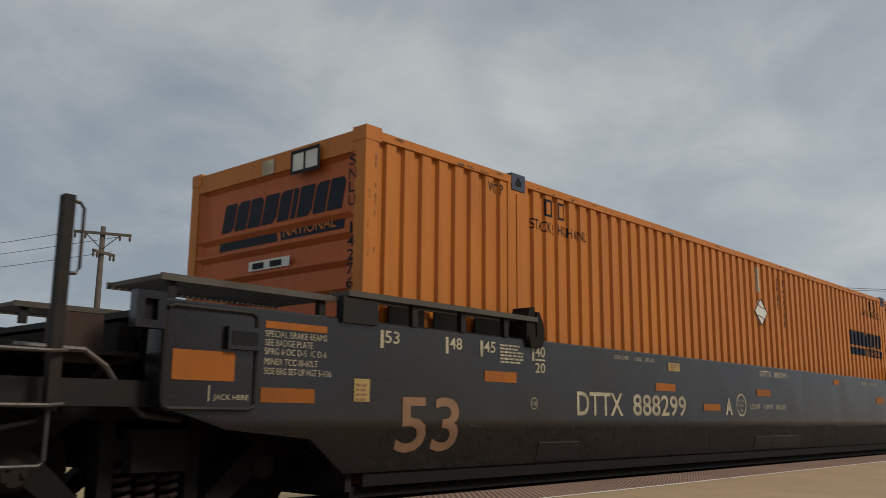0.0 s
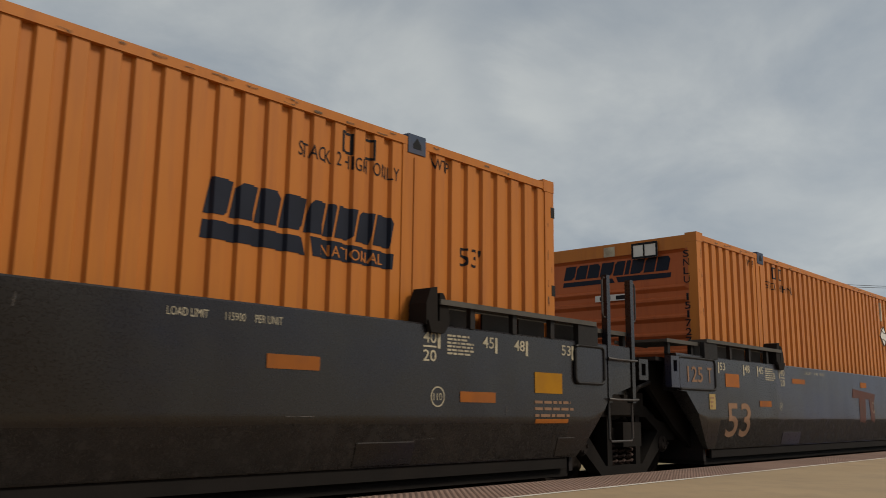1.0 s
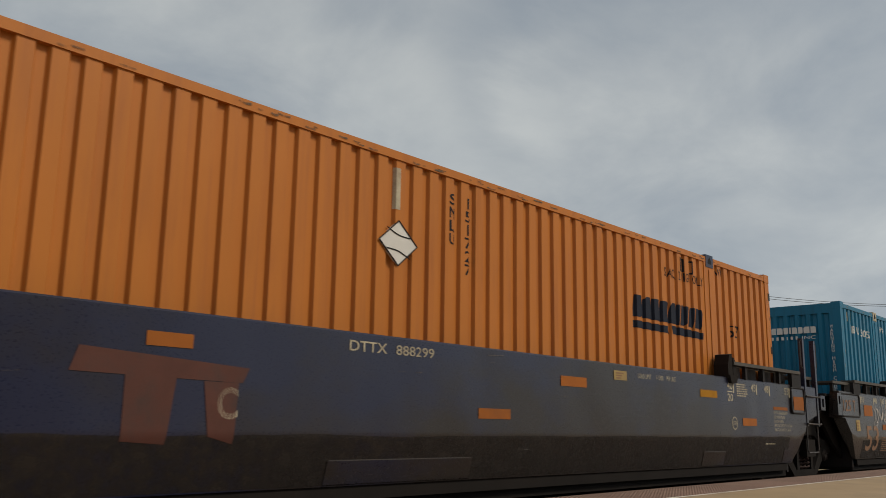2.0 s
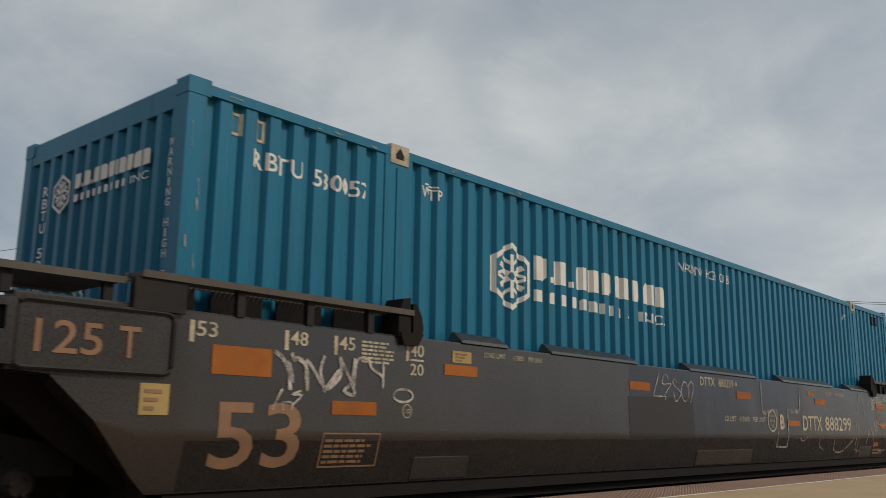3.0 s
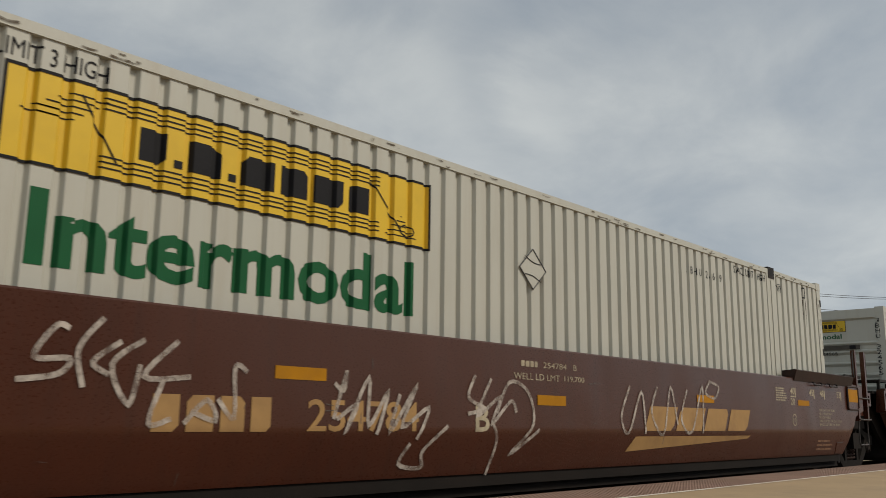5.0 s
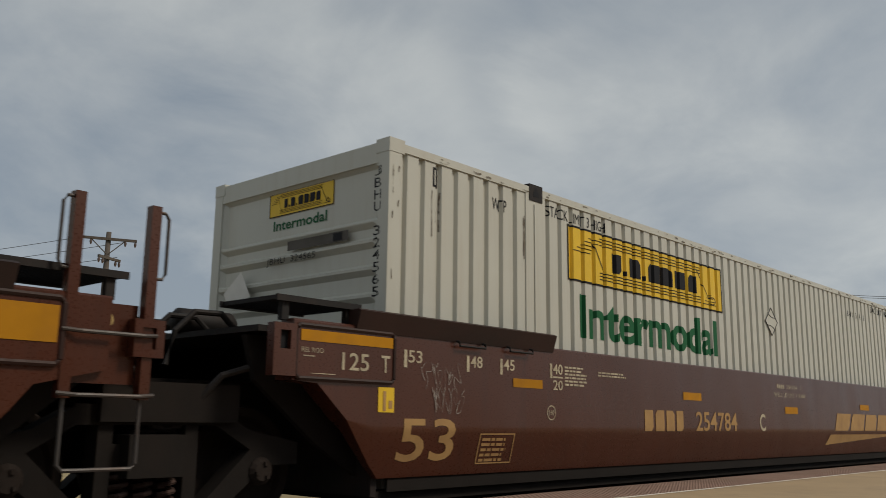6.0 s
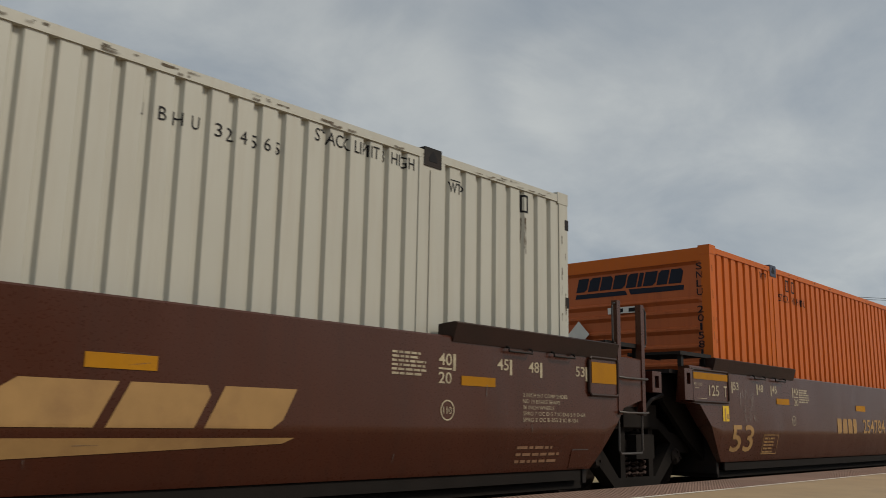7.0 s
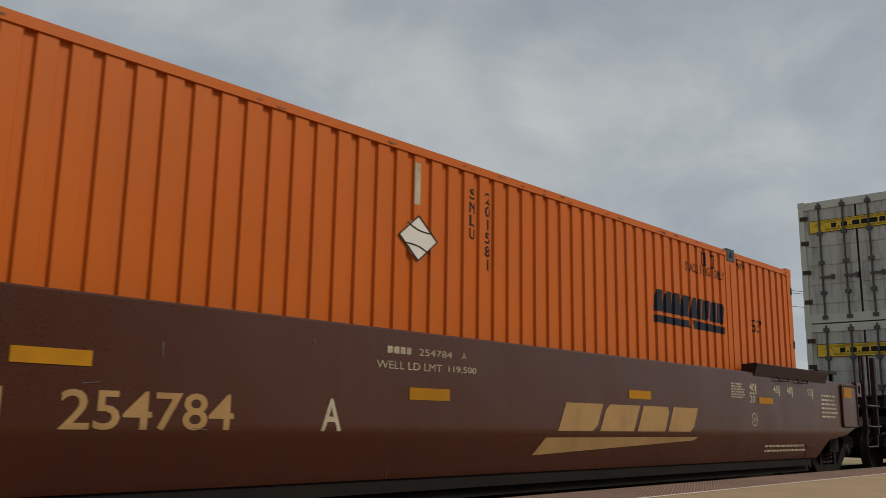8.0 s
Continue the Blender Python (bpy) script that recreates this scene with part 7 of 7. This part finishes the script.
    for pts in (
        [(2.38, 0.73), (2.45, 0.69), (2.56, 0.7), (2.66, 0.75)], [(3.2, 0.74), (3.22, 0.62), (3.32, 0.57), (3.45, 0.55)],
        [(3.9, 0.72), (3.92, 0.55), (4.1, 0.5), (4.4, 0.53), (4.8, 0.7), (4.86, 0.8)],
        [(5.08, 0.44), (5.08, 0.7), (5.08, 1.0), (5.1, 1.22), (5.16, 1.36), (5.26, 1.42)],
        [(4.98, 1.0), (4.97, 0.6), (5.05, 0.52), (5.3, 0.52), (5.5, 0.55), (5.56, 0.7), (5.66, 0.9), (5.72, 0.94), (5.8, 0.88), (5.9, 0.68), (6.0, 0.56)],
        [(5.95, 1.17), (6.05, 1.1), (6.18, 0.98), (6.5, 0.955), (6.7, 0.95), (6.74, 0.85), (6.73, 0.65), (6.68, 0.52), (6.3, 0.5)],
        [(5.16, 1.36), (5.22, 1.44), (5.34, 1.43), (5.42, 1.3), (5.46, 1.14), (5.55, 1.2), (5.75, 1.38), (5.92, 1.42)],
    ):
        put_stroke(bm, smooth_pts(pts, 6), 0.024)
    put(bm, "chalk", "sprayed_scrawl", 0.006, "loose pale sprayed outline")
    bm = fresh()
    for pts in (
        [(-1.93, 1.47), (-1.96, 1.4), (-2.05, 1.24), (-2.06, 1.2), (-1.85, 1.2), (-1.78, 1.195), (-1.8, 1.16)],
        [(-1.71, 1.4), (-1.75, 1.45), (-1.81, 1.44), (-1.86, 1.365), (-1.83, 1.34), (-1.65, 1.35), (-1.72, 1.29), (-1.83, 1.2)],
        [(-1.5, 1.375), (-1.55, 1.41), (-1.6, 1.375), (-1.54, 1.32), (-1.4, 1.25), (-1.52, 1.155), (-1.56, 1.17), (-1.59, 1.26)],
        [(-1.2, 1.27), (-1.26, 1.37), (-1.34, 1.38), (-1.4, 1.27), (-1.34, 1.17), (-1.25, 1.175), (-1.2, 1.27)],
        [(-1.2, 1.36), (-1.13, 1.4), (-1.08, 1.33), (-1.13, 1.21), (-1.17, 1.155), (-1.2, 1.28), (-1.2, 1.36)],
    ):
        put_stroke(bm, smooth_pts(pts, 5), 0.012)
    put(bm, "spray", "sprayed_scrawl", 0.006)
    bm = fresh()
    put_scrawl(bm, -7.4, 1.06, -6.35, 1.32, 7, 17, 0.028)
    put_scrawl(bm, -7.4, 0.92, -7.15, 1.06, 3, 5, 0.02)
    put_ring(bm, -6.12, 1.06, 0.12, 0.06, 0.02)
    put(bm, "spray", "sprayed_tag", 0.007, "pale sprayed tag beside the length marks")
    return r


def brown_marks(r, scrawls=True):
    put, plate = sill_marks(r), plate_marks(r)
    length_marks(put, 1.385, "mk_cream")
    scuffs(put, len(r.children) + 5)
    bm = fresh()
    put_text(bm, "53", -8.06 if scrawls else -8.1, 0.51, -7.44, 0.85, 0.012)
    put(bm, "mk_gold", "size_number", label="large gold 53")
    patches(put, "mk_yellow", [(-6.67, 1.14, -6.22, 1.22), (-3.42, 1.11, -2.96, 1.2), (-0.37, 0.995, 0.1, 1.09), (2.9, 1.1, 3.36, 1.19), (6.17, 1.13, 6.62, 1.21)])
    patches(put, "mk_sign", [(-8.35, 0.89, -8.18, 1.08)])
    bm = fresh()
    put_rect(bm, -8.3, 0.9, -8.27, 1.05)
    put_rect(bm, -8.24, 0.92, -8.2, 0.98)
    put(bm, "mk_gold", "lettering", 0.008)
    return put, plate


def brown_number(put, letter, x):
    bm = fresh()
    put_blocks(bm, (0.8, 0.85, 0.8, 0.7), -4.33, 0.75, -3.44, 0.98, 0, 0.22)
    put_text(bm, "254784", -3.12, 0.75, -1.98, 0.98, 0.012)
    put(bm, "mk_gold", "car_number", label="gold car number")
    bm = fresh()
    put_text(bm, letter, x, 0.75, x + 0.19, 0.98, 0.015)
    put_text(bm, "254784", -0.27, 1.345, 0.12, 1.4)
    put_blocks(bm, (0.8, 0.85, 0.8, 0.7), -0.62, 1.345, -0.36, 1.4, 0, 0.2)
    put_text(bm, letter, 0.24, 1.345, 0.3, 1.4)
    put_text(bm, "WELL LD LMT", -0.73, 1.225, -0.0, 1.285)
    put_text(bm, {"A": "119,500", "B": "119,700", "C": "119,600"}[letter], 0.08, 1.225, 0.43, 1.285)
    put(bm, "mk_cream", "lettering")
    # swoosh wordmark as plain shapes
    bm = fresh()
    put_blocks(bm, (1.05, 1.05, 0.95, 0.95), 1.62, 0.76, 4.30, 1.03, 0.14, 0.12)
    put_quad(bm, (1.28, 0.54), (1.45, 0.70), (4.45, 0.70), (4.35, 0.66))
    put(bm, "mk_gold", "wordmark", label="gold block wordmark over a tapering bar")


def brown_rear(put, plate, wide=0.0):
    ring_mark(put, 6.0, 0.92, 0.085, "110")
    patches(plate, "mk_yellow", [(8.13 + wide, 1.235, 8.59 + wide, 1.445)])
    bm = fresh()
    put_text(bm, "2 INCH H F COMP SHOES", 7.02, 1.06, 7.72, 1.095)
    put_text(bm, "NO 24 BRAKE BEAMS", 7.02, 1.005, 7.6, 1.04)
    put_text(bm, "36 INCH WHEELS", 7.02, 0.95, 7.5, 0.985)
    put_text(bm, "SPRG 7 OC D-5 7 IC D-6 5 II D-6A", 7.02, 0.895, 8.03, 0.93)
    put_text(bm, "SPRG 2 OC B-353 2 IC B-354", 7.02, 0.84, 7.9, 0.875)
    put(bm, "mk_cream", "stencilled_note")
    notice(put, 6.98, 0.47, 7.65, 3, 8, "mk_tan", False)


def spray(put, strokes):
    """A sprayed tag: one ribbon a stroke."""
    bm = fresh()
    for pts in strokes:
        put_stroke(bm, smooth_pts(pts, 5), 0.034)
    put(bm, "spray", "sprayed_tag", 0.007, "white sprayed tag")


def car_d():
    r = well_car("brown", "coupler", "joint", "oxide-brown well car with white sprayed scrawls carrying a white container", (True, False), 0.18)
    put, plate = brown_marks(r)
    bm = fresh()
    put_text(bm, "2 INCH H F COMP. SHOES", -9.2, 1.34, -8.46, 1.385)
    put_text(bm, "No. 24 BRAKE BEAMS", -9.2, 1.28, -8.6, 1.325)
    put_text(bm, "SPRG 6 OC D-5 4 IC D-5", -9.2, 1.22, -8.46, 1.265)
    put_text(bm, 'SIDE BRG SET UP HGT 5 1/16"', -9.2, 0.995, -8.46, 1.035)
    put_text(bm, "MINER TCC-IV-60LT", -9.2, 0.93, -8.7, 0.975)
    put_text(bm, "JACK HERE", -9.58, 0.77, -9.3, 0.815)
    put_rect(bm, -9.62, 0.77, -9.61, 0.85)
    put(bm, "mk_cream", "stencilled_note")
    patches(plate, "mk_yellow", [(-9.8, 1.27, -9.33, 1.47)])
    patches(plate, "mk_cream", [(-9.6, 1.06, -9.27, 1.2), (-9.9, 0.95, -9.63, 1.06)])
    bm = fresh()
    box(bm, -9.16, -8.96, -SILL_Y - 0.03, -SILL_Y, 1.06, 1.18)
    soften(bm, 0.01)
    part("data_box", bm, "brown", r)
    bm = fresh()
    prism(bm, [(-9.86, 1.2), (-9.62, 1.14), (-9.62, 1.11), (-9.86, 1.16)], -SILL_Y - 0.06, -SILL_Y)
    part("lever", bm, "rusty", r)
    # tags in white spray
    spray(put, (
        [(-6.82, 1.05), (-6.94, 1.09), (-7.04, 1.02), (-6.81, 0.90), (-6.84, 0.79), (-7.00, 0.76), (-7.05, 0.83)],
        [(-6.75, 0.85), (-6.66, 1.03), (-6.61, 0.91), (-6.52, 0.98), (-6.56, 0.79)],
        [(-6.41, 0.94), (-6.49, 0.85), (-6.42, 0.76), (-6.31, 0.84), (-6.41, 0.94)],
        [(-6.18, 1.00), (-6.22, 0.87), (-6.25, 0.78)],
        [(-6.03, 0.92), (-6.21, 0.86), (-6.14, 0.69)],
        [(-6.06, 0.73), (-6.02, 0.83), (-5.93, 0.87), (-5.94, 0.69)],
        [(-6.05, 0.78), (-5.94, 0.75)],
        [(-6.07, 0.69), (-5.99, 0.65), (-5.91, 0.65)],
        [(-5.79, 0.86), (-5.76, 0.81), (-5.69, 0.91)],
        [(-5.78, 0.87), (-5.82, 0.79), (-5.69, 0.79), (-5.72, 0.73), (-5.81, 0.70)],
        [(-5.83, 0.66), (-5.72, 0.65), (-5.75, 0.57)],
    ))
    spray(put, (
        [(-4.88, 1.33), (-4.96, 1.34), (-5.07, 1.16), (-4.87, 1.16), (-4.93, 1.07), (-5.16, 1.03)],
        [(-4.68, 1.41), (-4.82, 1.22), (-4.78, 1.00)],
        [(-4.56, 1.28), (-4.73, 1.15), (-4.63, 1.08)],
        [(-4.41, 1.30), (-4.61, 1.14), (-4.49, 0.91), (-4.43, 1.15)],
        [(-4.18, 1.31), (-4.40, 1.08), (-4.08, 1.09)],
        [(-4.27, 1.06), (-4.35, 0.80), (-4.20, 0.83)],
        [(-4.11, 0.80), (-3.95, 0.95), (-3.88, 0.82), (-4.07, 0.88)],
        [(-3.87, 0.96), (-3.74, 0.84), (-3.75, 1.17), (-3.65, 1.14)],
    ))
    spray(put, (
        [(-2.88, 1.10), (-2.79, 1.05), (-2.77, 1.18), (-2.88, 0.84)],
        [(-2.85, 0.84), (-2.65, 0.95), (-2.76, 0.75), (-2.54, 1.15), (-2.53, 0.80), (-2.33, 1.06), (-2.44, 0.73)],
        [(-2.20, 1.04), (-2.30, 0.75), (-2.01, 1.12), (-2.17, 0.79), (-1.87, 0.94), (-1.99, 0.69)],
        [(-2.05, 0.66), (-2.14, 0.50), (-1.88, 0.47), (-1.89, 0.60), (-1.63, 0.80)],
    ))
    spray(put, (
        [(-1.28, 1.23), (-1.37, 1.04), (-1.16, 0.95), (-1.38, 0.90)],
        [(-1.06, 1.21), (-1.25, 0.89), (-0.94, 1.05), (-1.05, 0.82), (-0.78, 1.02), (-0.70, 0.92)],
        [(-0.98, 0.91), (-0.80, 1.19), (-0.52, 1.11), (-0.44, 0.82), (-0.74, 0.55), (-0.34, 0.77)],
        [(-1.05, 0.84), (-0.96, 0.66), (-1.03, 0.38)],
    ))
    spray(put, (
        [(1.32, 1.24), (1.13, 0.91), (1.28, 0.74), (1.56, 1.18), (1.64, 0.73)],
        [(1.92, 1.25), (1.78, 0.96), (2.04, 0.72), (2.23, 1.25), (2.38, 0.83)],
        [(2.64, 1.24), (2.48, 0.89), (2.74, 0.75), (3.04, 1.29), (3.03, 0.73)],
        [(3.25, 1.36), (3.13, 1.22), (3.37, 1.16), (3.50, 1.30), (3.25, 1.36)],
    ))
    bm = fresh()
    put_text(bm, "NON-INTERCHANGE CAR", -7.27, 0.545, -6.64, 0.588)
    put_text(bm, "SEE EQUIPMENT REGISTER", -7.28, 0.488, -6.61, 0.53)
    put(bm, "mk_gold", "stencilled_note")
    ring_mark(put, -5.98, 0.955, 0.065, "110")
    bm = fresh()
    put_scrawl(bm, -7.9, 0.95, -7.3, 1.25, 9, 47, 0.010)
    put(bm, "chalk", "chalk_scrawl", 0.006)
    brown_number(put, "B", -1.27)
    brown_rear(put, plate, 0.27)
    bm = fresh()
    put_text(bm, "B-END", -11.3, 1.05, -11.05, 1.11)
    lay("lettering", bm, "mk_cream", r, lambda x, z: -SILL_Y + 0.0, 0.02)
    bm = fresh()
    box(bm, -11.36, -10.9, -SILL_Y + 0.0, -SILL_Y + 0.08, 1.0, 1.16)
    part("step_plate", bm, "black", r)
    # folded corner plates above the end
    for name_mt, poly, y in (("rust_black", [(-10.09, 1.48), (-9.78, 1.48), (-9.76, 1.54), (-9.84, 1.68), (-10.09, 1.66)], -1.46), ("rusty", [(-9.62, 1.46), (-9.14, 1.46), (-9.16, 1.56), (-9.32, 1.74), (-9.56, 1.74)], -1.2)):
        bm = fresh()
        prism(bm, poly, y, y + 0.03)
        soften(bm, 0.006)
        part("corner_plate", bm, name_mt, r)
    return r


def joint_plate(plate, put, extra):
    patches(plate, "mk_yellow", [(-9.13, 1.38, -8.22, 1.46)])
    bm = fresh()
    put_text(bm, "125", -8.74, 1.19, -8.47, 1.32, 0.01)
    put_text(bm, "T", -8.34, 1.19, -8.25, 1.32, 0.01)
    put_text(bm, "REL ROD", -9.12, 1.30, -8.92, 1.335)
    put_rect(bm, -9.1, 1.27, -9.0, 1.278)
    put_rect(bm, -9.03, 1.15, -8.8, 1.155)
    plate(bm, "mk_cream", "lettering")
    bm = fresh()
    put_scrawl(bm, -7.9, 1.08, -7.4, 1.3, 7, extra, 0.006)
    put_scrawl(bm, -7.75, 0.9, -7.35, 1.1, 8, extra + 1, 0.006)
    put(bm, "chalk", "chalk_scrawl", 0.006, "thin chalk drawing")
    bm = fresh()
    put_frame(bm, -7.12, 0.47, -6.63, 0.73, 0.012)
    put_lines(bm, -7.08, 0.49, -6.68, 0.71, 5, 8)
    put(bm, "mk_gold", "framed_notice", label="small framed gold notice")
    ring_mark(put, -6.08, 0.92, 0.07, "110")


def car_e():
    r = well_car("brown", "joint", "joint", "oxide-brown well car with gold lettering carrying a white container", shift=-0.07)
    put, plate = brown_marks(r, False)
    joint_plate(plate, put, 61)
    brown_number(put, "C", -1.27)
    bm = fresh()
    put_lines(bm, -5.25, 1.3, -4.7, 1.36, 2, 5)
    put(bm, "mk_cream", "lettering")
    brown_rear(put, plate)
    return r


def car_f():
    r = well_car("brown", "joint", "coupler", "oxide-brown well car with gold lettering carrying a red-orange container", (False, False))
    put, plate = brown_marks(r, False)
    joint_plate(plate, put, 71)
    brown_number(put, "A", -1.25)
    ring_mark(put, 6.0, 0.92, 0.085, "110")
    notice(put, 8.4, 0.98, 9.1, 6, 9, head=False)
    notice(put, 6.4, 0.5, 7.9, 2, 10, head=False)
    patches(plate, "mk_yellow", [(9.35, 1.3, 9.7, 1.46)])
    return r


def car_g():
    r = well_car("slate", "coupler", "joint", "dark well car carrying two stacked white containers")
    put, plate = slate_marks(r, "D", None)
    return r


CARS = [car_a(), car_b(), car_c(), car_d(), car_e(), car_f(), car_g()]
LOADS = [
    [orange_container("orange", "142768", True, "2", "faded orange corrugated container with dark blue wordmark and tab line")],
    [orange_container("orange", "151727", False, "2", "orange corrugated container with dark blue wordmark in a navy car", "151727")],
    [blue_container()],
    [white_container("266997", -5.31, 2.30, "off-white corrugated container with yellow panel in a scrawled car", True, "JBHU 266997")[0]],
    [],
    [orange_container("red_orange", "201581", False, "3", "bright red-orange corrugated container with dark wordmark")],
    [door_container("white container with closed doors and locking bars, in the well"), door_container("white container with closed doors stacked on another")],
]
box_e, end_e = white_container("324565", -5.43, 2.31, "off-white container with yellow panel and a diamond placard holder", False, "JBHU 324565")
bm = fresh()
put_quad(bm, (-0.9, 1.9), (-0.55, 1.98), (-0.72, 2.24), (-1.0, 2.04))
end_e(bm, "mk_white", "placard_holder", 0.045, d=0.012)
LOADS[4].append(box_e)
for seed, (load, tint, count) in enumerate(zip(LOADS, ("drip", "drip", "chalk", "drip", "drip", "drip", "drip"), (60, 60, 40, 70, 80, 30, 30))):
    for c in load:
        rail_chips(c, 90 + seed, tint, count)

build_tactile()


def motions():
    for car, loads, cx in zip(CARS, LOADS, CENTRES):
        walk(car, [(t, pose(s + cx, TRACK_Y, 0)) for t, s in WAY])
        for k, c in enumerate(loads):
            walk(c, [(t, pose(s + cx, TRACK_Y, BASE + k * 2.91)) for t, s in WAY])
    steps = range(241)
    run = [float(np.interp(i / 30, [t for t, _ in WAY], [s for _, s in WAY])) for i in steps]
    for w in WHEELS:
        x, y, z = w.location
        walk(w, [(i / 30, pose(x, y, z, 0, math.degrees((run[i] - run[0]) / 0.457), 0)) for i in steps])


motions()
